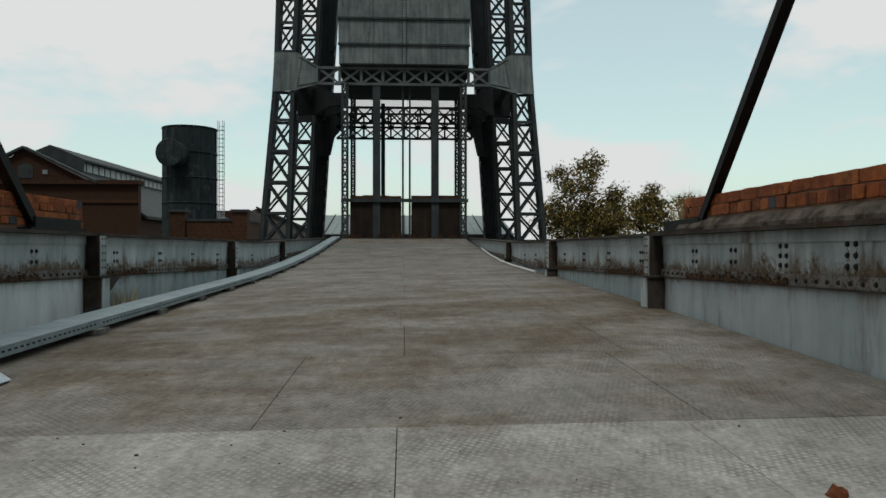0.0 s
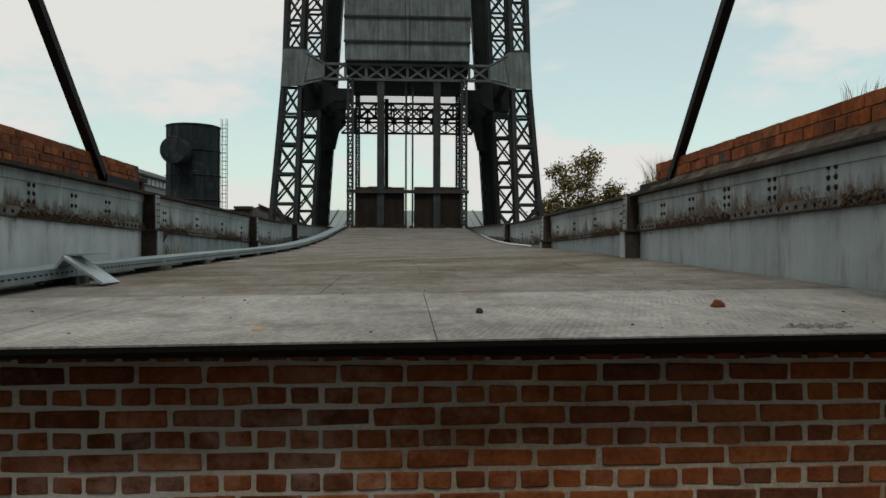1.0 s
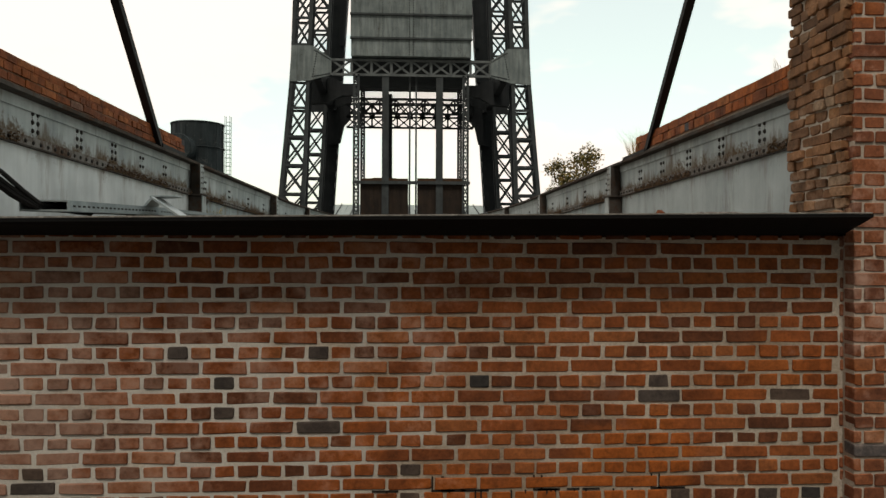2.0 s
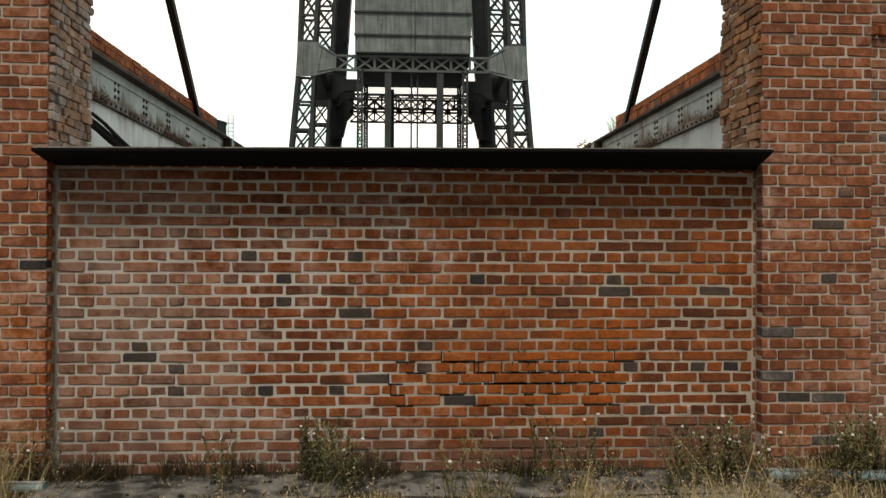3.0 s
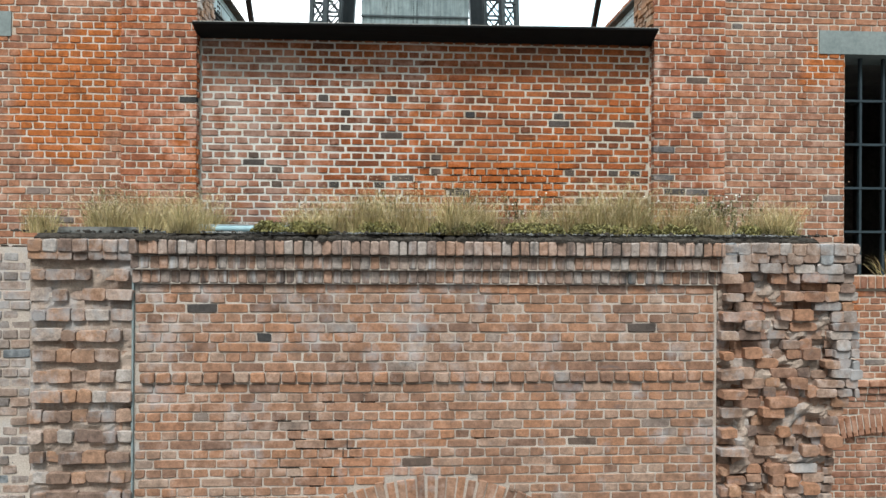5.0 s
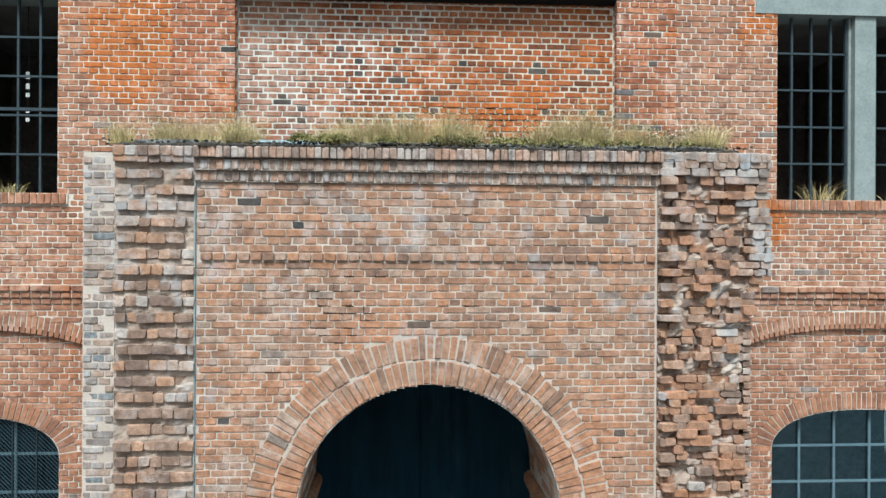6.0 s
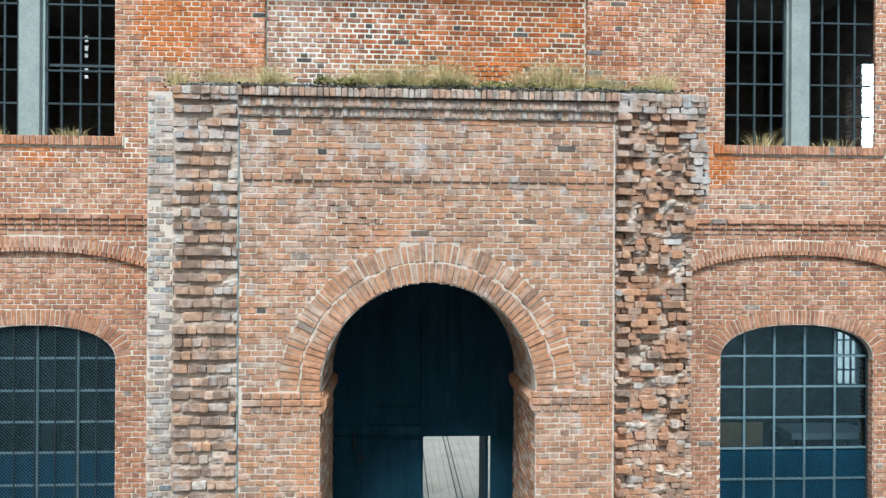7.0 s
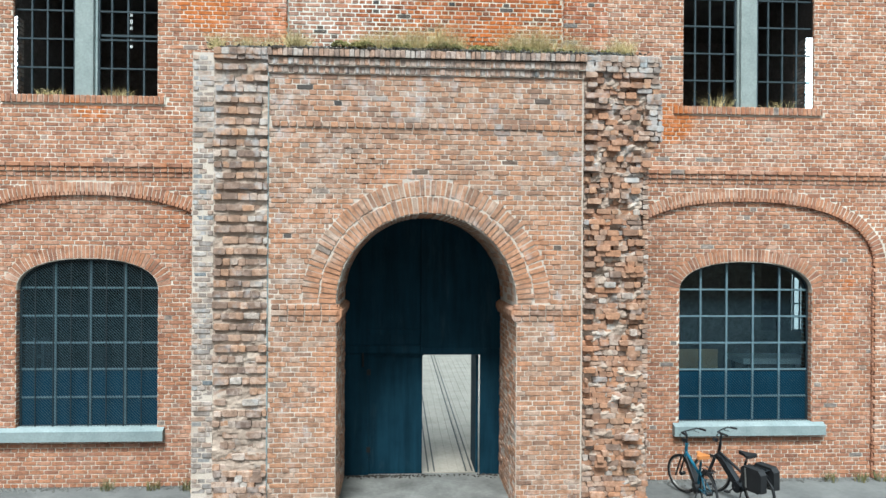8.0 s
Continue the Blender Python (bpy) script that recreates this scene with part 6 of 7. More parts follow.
for rz in (1.2, 2.08, 2.36):
    part("shelf", Build().box(-7.64, -7.551, 2.40, 2.8, rz, rz + 0.06), M_WHITE, rack)
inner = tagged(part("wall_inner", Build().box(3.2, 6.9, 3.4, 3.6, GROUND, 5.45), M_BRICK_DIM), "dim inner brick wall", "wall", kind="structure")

bars = thing("window_5", (8.95, 5.88, 2.2), "bright barred window in the rear wall", "window", kind="structure")
for k in range(4):
    part("glazing_bar", Build().box(8.95 + 0.16 * k, 8.98 + 0.16 * k, 5.84, 5.88, 2.2, 3.9), M_WINDOW_PALE, bars)
for k in range(6):
    part("glazing_bar", Build().box(8.95, 9.6, 5.83, 5.87, 2.2 + 0.33 * k, 2.235 + 0.33 * k), M_WINDOW_PALE, bars)

# gate in the arch
gate = thing("gate", (ARC_C, 1.5, 0.06), "blue-black timber arch gate with its wicket door open", "gate")
GY = 1.46
SEAM, WL, WR, WT = -0.43, -0.39, 0.58, 2.27


def gate_leaf(x0, x1, z0, steps=14):
    pts = [(x0, z0), (x1, z0)]
    for i in range(steps + 1):
        x = x1 + (x0 - x1) * i / steps
        d = x - ARC_C
        pts.append((x, ARC_S + math.sqrt(max((ARC_R + 0.09) ** 2 - d * d, 0.0)) - 0.02))
    return pts


part("left_leaf", Build().prism(gate_leaf(-1.86, SEAM + 0.05, WT - 0.03), "y", GY + 0.03, GY + 0.08), M_DOOR, gate)
part("right_leaf", Build().prism(gate_leaf(SEAM + 0.004, 1.10, WT - 0.002), "y", GY - 0.03, GY + 0.05), M_DOOR, gate)
part("gate_stile", Build().box(-1.86, -1.36, GY, GY + 0.06, 0.08, WT + 0.004), M_DOOR, gate)
part("left_wicket", Build().box(-1.40, WL - 0.004, GY + 0.066, GY + 0.10, 0.09, WT + 0.02), M_DOOR, gate, "closed wicket leaf with a scuffed foot")
part("gate_stile", Build().box(0.66, 1.10, GY, GY + 0.06, 0.08, WT + 0.004), M_DOOR, gate)
part("open_wicket", Build().box(0.585, 0.63, GY + 0.05, GY + 0.95, 0.10, WT - 0.02), M_DOOR, gate, "wicket door swung inwards")
part("gate_rail", Build().box(-1.86, SEAM - 0.006, GY - 0.01, GY + 0.028, WT + 0.02, WT + 0.16), M_DOOR, gate)
part("gate_rail", Build().box(-1.40, SEAM - 0.006, GY + 0.006, GY + 0.028, 2.62, 2.72), M_DOOR, gate)
part("gate_rail", Build().box(SEAM + 0.01, 1.02, GY - 0.045, GY - 0.031, WT + 0.02, WT + 0.12), M_DOOR, gate)
for k in range(5):
    x = -1.36 + k * 0.19
    part("plank_strip", Build().box(x, x + 0.012, GY + 0.022, GY + 0.03, 2.73, 4.2), M_DOOR, gate)
for z in (0.5, 1.9):
    part("hinge", Build().box(-1.40, -1.33, GY - 0.012, GY, z, z + 0.10), M_BLACK, gate)
part("bolt", Build().tube((-1.47, GY - 0.02, 2.05), (-1.47, GY - 0.02, 2.3), 0.018), M_BLACK, gate)
# floor boards beyond the gate and apron under the arch
fl = bpy.data.objects["floor"]
for k in range(30):
    x = -2.6 + k * 0.17
    part("floor_board", Build().box(x + 0.004, x + 0.166, 1.62, 22.0, 0.0605, 0.068 + random.uniform(0, 0.002)), M_FLOOR, fl)
tagged(part("apron", Build().prism([(-1.9, GROUND + 0.001), (1.55, GROUND + 0.001), (1.55, 0.085), (-0.3, 0.075), (-1.9, GROUND + 0.02)], "x", -1.79, 1.0), M_APRON), "scuffed concrete apron under the arch", "ramp", kind="structure")

drift, gf = Build(), random.Random(12)
for _ in range(520):
    x, y = gf.uniform(-1.78, 0.98), 1.455 - abs(gf.gauss(0, 0.07))
    if x < -0.42 or x > 0.62 or gf.random() < 0.25:
        drift.dome((x, y, 0.078), (gf.uniform(-0.4, 0.4), gf.uniform(-0.6, 0.2), 1), gf.uniform(0.006, 0.03), 5)
tagged(part("gate_dirt", drift, M_SOIL), "dark dirt gathered along the gate foot", "dirt", kind="stuff")

# hanging cord with white tags behind the bars
cord = thing("hanging_cord", (-5.88, 2.3, 7.95), "thin hanging cord with white tags behind the window", "cord")
part("string", Build().tube((-5.88, 2.3, 7.9), (-5.88, 2.3, 9.75), 0.006, 5), M_BLACK, cord)
for z, h in ((7.93, 0.05), (8.05, 0.04), (8.27, 0.06), (8.38, 0.08), (8.52, 0.10)):
    part("tag", Build().box(-5.91, -5.86, 2.295, 2.305, z, z + h), M_WHITE, cord)

# ---- terrace ----
sr = random.Random(4)
slab = tagged(part("terrace_slab", Build().prism([(-2.78, 1.50), (-2.80, 1.02)] + [(-2.6 + 0.2 * k, 0.78 + sr.uniform(-0.12, 0.10)) for k in range(24)] + [(2.10, 0.9), (2.10, 1.50)], "z", SOIL - 0.01, SOIL + 0.03), M_SLAB), "pale lichened concrete strip along the wall", "slab", kind="structure")
part("crack_line", Build().path([(-2.5, 0.85, SOIL + 0.031), (-1.7, 0.9, SOIL + 0.031), (-0.8, 1.02, SOIL + 0.031), (0.3, 0.93, SOIL + 0.031), (1.7, 0.98, SOIL + 0.031)], 0.008, 4), M_SOIL, slab)


part("loose_slab", Build().prism([(-3.75, 0.70), (-3.0, 0.68), (-2.82, 0.52), (-2.88, 0.1), (-2.86, -0.16), (-3.15, -0.20), (-3.75, -0.12)], "z", SOIL - 0.01, SOIL + 0.045), M_SLAB, slab)
dirt = Build()
for _ in range(900):
    x, y = sr.uniform(-3.9, 3.1), sr.choice((sr.uniform(-0.45, 0.2), sr.uniform(-0.4, 1.4)))
    r = sr.uniform(0.006, 0.03) * sr.random() + 0.005
    dirt.dome((x, y, SOIL + (0.03 if y > 0.85 and -2.7 < x < 2.0 else 0.0)), (sr.uniform(-0.5, 0.5), sr.uniform(-0.5, 0.5), 1), r, 6)
tagged(part("dirt_crumbs", dirt, M_SOIL, slab), kind="stuff")
chips = Build()
for _ in range(2600):
    x = sr.choice((sr.gauss(-2.1, 0.35), sr.gauss(0.9, 0.9), sr.gauss(2.2, 0.4), sr.gauss(-0.7, 0.3)))
    y = sr.gauss(-0.28, 0.12)
    if -3.6 < x < 2.9 and -0.44 < y < 0.1:
        chips.dome((x, y, SOIL - 0.004), (sr.uniform(-0.6, 0.6), sr.uniform(-0.6, 0.6), 1), sr.uniform(0.005, 0.018), 5)
tagged(part("mortar_chips", chips, M_SLAB, slab), kind="stuff")
for k in range(46):
    x, y, r = sr.uniform(-3.8, 3.0) if k % 2 else sr.uniform(0.8, 2.7), sr.uniform(-0.30, -0.05), sr.uniform(0.03, 0.10)
    poly = [(x + r * sr.uniform(0.7, 1.2) * math.cos(k * 0.9), y + 0.5 * r * sr.uniform(0.7, 1.2) * math.sin(k * 0.9)) for k in range(7)]
    part("mortar_flake", Build().prism(poly, "z", SOIL - 0.005, SOIL + sr.uniform(0.006, 0.02)), M_SLAB, slab)


def pipe(p, q, label):
    t = thing("drain_pipe", p, label, "pipe", "loose pipes on the terrace")
    p, q = Vector(p), Vector(q)
    part("tube", Build().tube(p, q, 0.034, 14), M_BLUEPIPE, t, smooth=False)
    d = (q - p).normalized()
    part("collar", Build().tube(p - d * 0.02, p + d * 0.09, 0.041, 14), M_BLUEPIPE, t)
    part("strip", Build().beam(p + Vector((0, 0, 0.037)), q + Vector((0, 0, 0.037)), 0.035, 0.008), M_GALV, t)


pipe((-2.46, 0.03, SOIL + 0.038), (-1.55, 0.03, SOIL + 0.038), "blue-green drain pipe lying among terrace weeds")
pipe((-3.95, 1.28, SOIL + 0.038), (-2.75, 1.24, SOIL + 0.038), "blue-green drain pipe lying along the pier foot")
pipe((2.14, 1.33, SOIL + 0.038), (3.15, 1.24, SOIL + 0.038), "blue-green drain pipe lying along the wall foot")
pipe((0.55, 0.30, SOIL + 0.038), (1.72, 0.10, SOIL + 0.038), "blue-green drain pipe half hidden in grass")
stub = tagged(part("pipe_stub", Build().tube((-0.98, 1.45, SOIL + 0.02), (-0.98, 1.45, SOIL + 0.14), 0.07, 14), M_GALV), "short upright galvanised pipe stub on the slab", "pipe")


# ---- plants ----
def leaf_material(name, *tones):
    m, n, l, p = shader(name, 0.75)
    col = ramp(n, l, piece_random(n, l), *tones)
    l.new(mix(n, l, 0.75, col, ramp(n, l, tex(n, l, 4.0, 4), (0.36, 0.5), (0.64, 1.5)), "MULTIPLY"), p.inputs["Base Color"])
    p.inputs["Subsurface Weight"].default_value = 0.0
    return m


M_STRAW = leaf_material("dry_grass", (0.0, (0.4067, 0.3074, 0.1473)), (0.2, (0.3028, 0.2134, 0.09492)), (0.4, (0.1754, 0.1537, 0.05875)), (0.65, (0.3037, 0.2468, 0.1084)), (0.85, (0.47, 0.3796, 0.2079)))
M_SEDUM = leaf_material("yellow_green_sedum", (0.0, (0.1215, 0.1089, 0.03305)), (0.5, (0.1847, 0.1604, 0.05638)), (0.9, (0.07294, 0.06804, 0.02722)))
M_WEED = leaf_material("dull_green_weed", (0.0, (0.06, 0.07, 0.03)), (0.5, (0.11, 0.11, 0.045)), (0.9, (0.16, 0.13, 0.06)))
M_FLOWER = plain_material("white_seed_heads", (0.55, 0.53, 0.46), (0.75, 0.72, 0.64), 0.9)


HEADS = Build()


def blades(b, rng, x, y, z, n, spread, height, width=0.006, droop=0.35):
    """Grass blades of one tuft, each a bent strip."""
    for _ in range(n):
        a, r = rng.uniform(0, 2 * math.pi), spread * math.sqrt(rng.random())
        bx, by = x + r * math.cos(a), y + r * math.sin(a)
        h = height * rng.uniform(0.45, 1.1)
        lean, la = h * rng.uniform(0.05, droop), a + rng.uniform(-0.8, 0.8)
        dx, dy = math.cos(la) * lean, math.sin(la) * lean
        wa = rng.uniform(0, math.pi)
        wx, wy = math.cos(wa) * width / 2, math.sin(wa) * width / 2
        m = (bx + dx * 0.35, by + dy * 0.35, z + h * 0.6)
        b.add([(bx - wx, by - wy, z - 0.01), (bx + wx, by + wy, z - 0.01), (m[0] + wx * 0.8, m[1] + wy * 0.8, m[2]), (m[0] - wx * 0.8, m[1] - wy * 0.8, m[2]),
               (bx + dx, by + dy, z + h * 0.97)], [(0, 1, 2, 3), (3, 2, 4)])
        if height > 0.22 and rng.random() < 0.5:
            for k in range(5):
                c = Vector((bx + dx * (1 + 0.06 * k), by + dy * (1 + 0.06 * k), z + h * (0.86 + 0.05 * k)))
                d = Vector((rng.uniform(-1, 1), rng.uniform(-1, 1), rng.uniform(0, 1))) * 0.013
                e = Vector((rng.uniform(-1, 1), rng.uniform(-1, 1), 0)) * 0.006
                HEADS.add([c - e, c + d * 0.5 + e, c + d], [(0, 1, 2)])


def raw(name, b, mat, label, category):
    """A joined mass of small leaves."""
    me = bpy.data.meshes.new(name)
    me.from_pydata(b.v, [], b.f)
    me.materials.append(mat)
    me.update()
    return tagged(new(name, me), label, category, kind="stuff")


rg = random.Random(77)
grass = Build()
for _ in range(46):
    x, y = rg.uniform(-3.9, 3.1), rg.choice((rg.uniform(-0.3, 0.4), rg.uniform(0.2, 1.1)))
    blades(grass, rg, x, y, SOIL, rg.randint(30, 90), rg.uniform(0.05, 0.14), rg.uniform(0.06, 0.16), 0.0036, 1.1)
TUFTS = ((-3.60, 0.90, 0.4, 0.22), (-3.32, 1.05, 0.52, 0.24), (-3.03, 1.02, 0.46, 0.2), (-2.52, 0.23, 0.4, 0.17), (-2.39, 0.40, 0.42, 0.16), (-2.46, -0.22, 0.3, 0.14), (-2.47, -0.55, 0.17, 0.1), (-2.30, -0.52, 0.16, 0.09),
         (-1.57, 0.23, 0.36, 0.16), (-1.36, -0.24, 0.26, 0.12), (-1.26, 0.06, 0.46, 0.2), (-1.03, 0.03, 0.5, 0.22), (-0.90, 0.10, 0.44, 0.16), (-0.69, -0.10, 0.38, 0.17), (-0.48, -0.07, 0.4, 0.18), (-0.23, -0.20, 0.42, 0.18), (-0.02, 0.08, 0.44, 0.18), (0.13, 0.11, 0.38, 0.12),
         (0.61, 0.56, 0.3, 0.12), (0.78, 0.52, 0.34, 0.12), (0.82, 0.12, 0.42, 0.18), (1.05, 0.08, 0.44, 0.2), (1.30, 0.10, 0.5, 0.22), (1.51, 0.12, 0.48, 0.18), (1.85, 0.18, 0.46, 0.13), (1.98, 0.12, 0.34, 0.12), (2.19, 0.14, 0.24, 0.18), (2.67, 0.20, 0.38, 0.2), (2.86, 0.38, 0.36, 0.16),
         (-3.70, -0.02, 0.26, 0.16), (2.41, 1.25, 0.34, 0.14), (2.72, -0.02, 0.40, 0.15), (2.88, 0.10, 0.38, 0.12), (-3.30, 0.30, 0.42, 0.17), (-2.98, 0.36, 0.42, 0.17), (-3.5, 0.75, 0.44, 0.18), (-0.12, -0.47, 0.16, 0.1))
for x, y, h, r in TUFTS:
    y = max(y - 0.17, -0.36) if y < 0.5 else y
    lush = rg.uniform(0.75, 1.1)
    for _ in range(int(r * 195)):
        a, q = rg.uniform(0, 6.28), r * 0.74 * math.sqrt(rg.random())
        blades(grass, rg, x + q * math.cos(a), y + q * math.sin(a) * 0.7, SOIL, 14, 0.05, h * lush * (0.95 if x > 2.3 else 1.2) * (1.0 - 0.55 * (q / r) ** 2) * rg.uniform(0.35, 1.15), 0.0036, 0.95)
raw("grass", grass, M_STRAW, "dry straw-coloured grass tufts on the terrace", "grass")
raw("grass_heads", HEADS, plain_material("tan_seed_head", (0.34, 0.25, 0.15), (0.46, 0.36, 0.24), 0.9), "tan seed heads over the terrace grass", "grass")

sedum = Build()
for _ in range(80):
    lo, hi, y = rg.choice(((-1.9, -1.3, -0.34), (-0.95, -0.6, -0.28), (-0.35, 0.1, -0.34), (0.15, 0.72, -0.24), (0.9, 1.3, -0.2), (1.5, 2.0, -0.14), (2.4, 2.8, -0.12)))
    x, y = rg.uniform(lo, hi), y + rg.uniform(-0.1, 0.08)
    r0 = rg.uniform(0.06, 0.16)
    for _ in range(220):
        a, r = rg.uniform(0, 6.28), r0 * math.sqrt(rg.random())
        h = 0.085 * (1 - (r / r0) ** 2) * rg.uniform(0.6, 1.1) + 0.01
        c = Vector((x + r * math.cos(a), y + r * math.sin(a) * 0.7, SOIL + h))
        s = rg.uniform(0.007, 0.013)
        u = Vector((rg.uniform(-1, 1), rg.uniform(-1, 1), rg.uniform(-0.3, 1))).normalized()
        v = u.orthogonal().normalized()
        w = u.cross(v)
        sedum.add([c + v * s, c + w * s, c - v * s, c - w * s], [(0, 1, 2, 3)])
raw("sedum", sedum, M_SEDUM, "low yellow-green sedum cushions on the terrace edge", "plant")


def weeds(name, spots, label, height=0.5):
    """Leafy stalks with pale seed heads."""
    stalk, heads = Build(), Build()
    for x, y, n in spots:
        for _ in range(n):
            a = rg.uniform(0, 6.28)
            r = rg.uniform(0, 0.2)
            p = Vector((x + r * math.cos(a), y + 0.6 * r * math.sin(a), SOIL))
            h = height * rg.uniform(0.5, 1.0)
            q = p + Vector((rg.uniform(-0.12, 0.12), rg.uniform(-0.1, 0.06), h))
            stalk.tube(p, q, 0.003, 3, 0.002, False)
            for k in range(14):
                t = rg.uniform(0.15, 1.0)
                c = p.lerp(q, t)
                d = Vector((rg.uniform(-1, 1), rg.uniform(-1, 1), rg.uniform(0.0, 0.9))).normalized() * rg.uniform(0.03, 0.075)
                s = d.cross(Vector((0, 0, 1))).normalized() * 0.007
                stalk.add([c, c + d * 0.5 + s, c + d, c + d * 0.5 - s], [(0, 1, 2, 3)])
            if rg.random() < 0.15:
                heads.dome(q, (0, -0.3, 1), rg.uniform(0.008, 0.015))
    raw(name, stalk, M_WEED, label, "plant")
    raw("seed_heads", heads, M_FLOWER, "small white seed heads on the terrace weeds", "flower")


weeds("weeds", [(2.6, 1.1, 20), (-1.0, 1.35, 44), (-0.8, 1.1, 24), (-3.5, 1.15, 20), (-3.75, 1.2, 20), (2.75, 1.35, 44), (2.85, 0.7, 16), (1.5, 1.1, 18), (1.72, 1.25, 26), (-0.1, 0.7, 14), (0.55, 1.25, 16), (0.85, 1.3, 12), (1.85, 1.3, 24), (2.0, 1.05, 12), (-2.85, 1.35, 10), (-3.6, 1.2, 12), (2.9, 1.3, 26), (0.1, 0.9, 8), (1.3, 0.95, 10), (-1.6, 1.3, 8)], "dull green weeds along the terrace wall foot")
moss = Build()
for _ in range(110):
    a, c = rg.choice(((-2.8, -2.3), (-2.1, -0.9), (-0.9, -0.5), (0.1, 1.35), (1.6, 2.1), (2.4, 3.1), (-3.9, -2.9), (-3.9, -3.0)))
    blades(moss, rg, rg.uniform(a, c), rg.uniform(1.40, 1.58), SOIL, 44, 0.06, rg.uniform(0.06, 0.24) + (0.16 if a < -3.5 else 0.0), 0.006, 0.8)
raw("wall_foot_weeds", moss, leaf_material("dark_dead_weed", (0.0, (0.03, 0.024, 0.014)), (0.5, (0.055, 0.045, 0.022)), (0.9, (0.10, 0.07, 0.035))), "dark dead weeds and moss along the wall foot", "plant")

sill_grass = Build()
for x, n, h in ((-7.15, 60, 0.16), (-7.0, 40, 0.2), (-5.95, 70, 0.18), (-5.8, 50, 0.22), (5.1, 50, 0.40), (5.3, 40, 0.30), (6.5, 30, 0.26), (6.25, 20, 0.2)):
    blades(sill_grass, rg, x, Y_WALL + 0.05, 6.89, n, 0.16, h * 0.8, 0.006, 1.9)
raw("sill_grass", sill_grass, M_STRAW, "straw-dry grass growing on the window sills", "grass")
parapet_weed = Build()
for x, y, z, n, h in ((2.78, 7.1, 10.56, 160, 0.45), (2.80, 6.9, 10.60, 120, 0.40), (2.85, 3.5, 10.885, 30, 0.16), (-2.95, 8.0, 9.80, 60, 0.25), (-2.98, 7.8, 9.79, 40, 0.2)):
    blades(parapet_weed, rg, x, y, z, n, 0.13, h, 0.005, 0.6)
raw("girder_weeds", parapet_weed, M_STRAW, "dry brown weeds rooted on the girder and deck edge", "grass")
foot_weed = Build()
for x, y in ((-4.6, 1.5), (-4.4, 1.45), (-6.0, 1.55), (7.9, 1.5), (7.3, 1.52), (8.3, 1.5), (-5.2, 1.55)):
    blades(foot_weed, rg, x, y, GROUND, 60, 0.12, 0.22, 0.01, 0.7)
foot_grit = Build()
for _ in range(1400):
    x = rg.uniform(-9.4, 9.6)
    if -4.1 < x < 3.3:
        continue
    foot_grit.dome((x, 1.70 - abs(rg.gauss(0, 0.10)), GROUND), (rg.uniform(-0.4, 0.4), rg.uniform(-0.4, 0.4), 1), rg.uniform(0.008, 0.035), 5)
raw("wall_foot_grit", foot_grit, M_APRON, "dusty grit gathered along the wall foot", "gravel")
raw("ground_weeds", foot_weed, M_WEED, "small green weeds at the wall foot", "plant")


# ---- loose things on the deck ----
bent = thing("bent_tray_piece", (-2.65, 4.2, 9.67), "folded galvanised tray piece standing on the deck", "metal piece")
part("flap", Build().prism([(-2.595, 9.672), (-2.580, 9.672), (-2.420, 9.854), (-2.435, 9.864)], "y", 3.92, 4.20), M_GALV, bent)
part("flap", Build().prism([(-2.434, 9.856), (-2.420, 9.868), (-2.150, 9.684), (-2.164, 9.674)], "y", 3.88, 4.16), M_GALV, bent)
part("cap", Build().prism([(-2.460, 9.868), (-2.460, 9.878), (-2.250, 9.886), (-2.250, 9.876)], "y", 3.96, 4.22), M_GALV, bent)


def deck_top(x, y):
    return deck_z(y) + cant(x, y) + 0.003


def chunk(name, x, y, r, mat, label, squash=0.6, seed=1):
    rng = random.Random(seed)
    b = Build()
    vs = []
    for i in range(3):
        for j in range(7):
            a = 2 * math.pi * j / 7
            k = r * (1.0, 0.95, 0.5)[i] * rng.uniform(0.75, 1.15)
            vs.append((x + k * math.cos(a), y + k * math.sin(a), deck_top(x, y) + r * squash * (0, 0.7, 1.3)[i] * rng.uniform(0.8, 1.1)))
    fs = [(i * 7 + j, i * 7 + (j + 1) % 7, i * 7 + 7 + (j + 1) % 7, i * 7 + 7 + j) for i in range(2) for j in range(7)] + [tuple(range(14, 21))]
    b.add(vs, fs)
    return tagged(part(name, b, mat), label, "debris")


M_TAN_LEAF = plain_material("orange_leaf", (0.36, 0.15, 0.03), (0.48, 0.24, 0.06), 0.8)
chunk("brick_fragment", 1.31, 2.17, 0.034, M_BRICK_INFILL, "broken orange brick fragment lying on the deck", 0.7, 2)
chunk("stone", 0.19, 2.06, 0.018, M_TOWER_DARK, "small dark stone lying on the deck", 0.9, 3)
chunk("fallen_leaf", -0.69, 1.62, 0.026, M_TAN_LEAF, "small orange fallen leaf on the deck", 0.15, 6)
pile = Build()
for _ in range(90):
    x, y = rg.gauss(1.40, 0.045), rg.gauss(1.49, 0.025)
    pile.dome((x, y, deck_top(x, y) - 0.002), (rg.uniform(-0.5, 0.5), rg.uniform(-0.5, 0.5), 1), rg.uniform(0.005, 0.016), 6)
raw("mortar_crumbs", pile, M_LEDGE, "small pile of grey mortar crumbs near the deck lip", "debris")
crumbs = Build()
for _ in range(110):
    x, y = rg.uniform(-2.2, 2.3), 1.5 + 7 * rg.random() ** 2
    s = 0.003 + 0.006 * rg.random() ** 3
    crumbs.dome((x, y, deck_top(x, y)), (0, 0, 1), s, 5)
raw("grit", crumbs, M_TOWER_DARK, "scattered grit and crumbs on the deck", "debris")
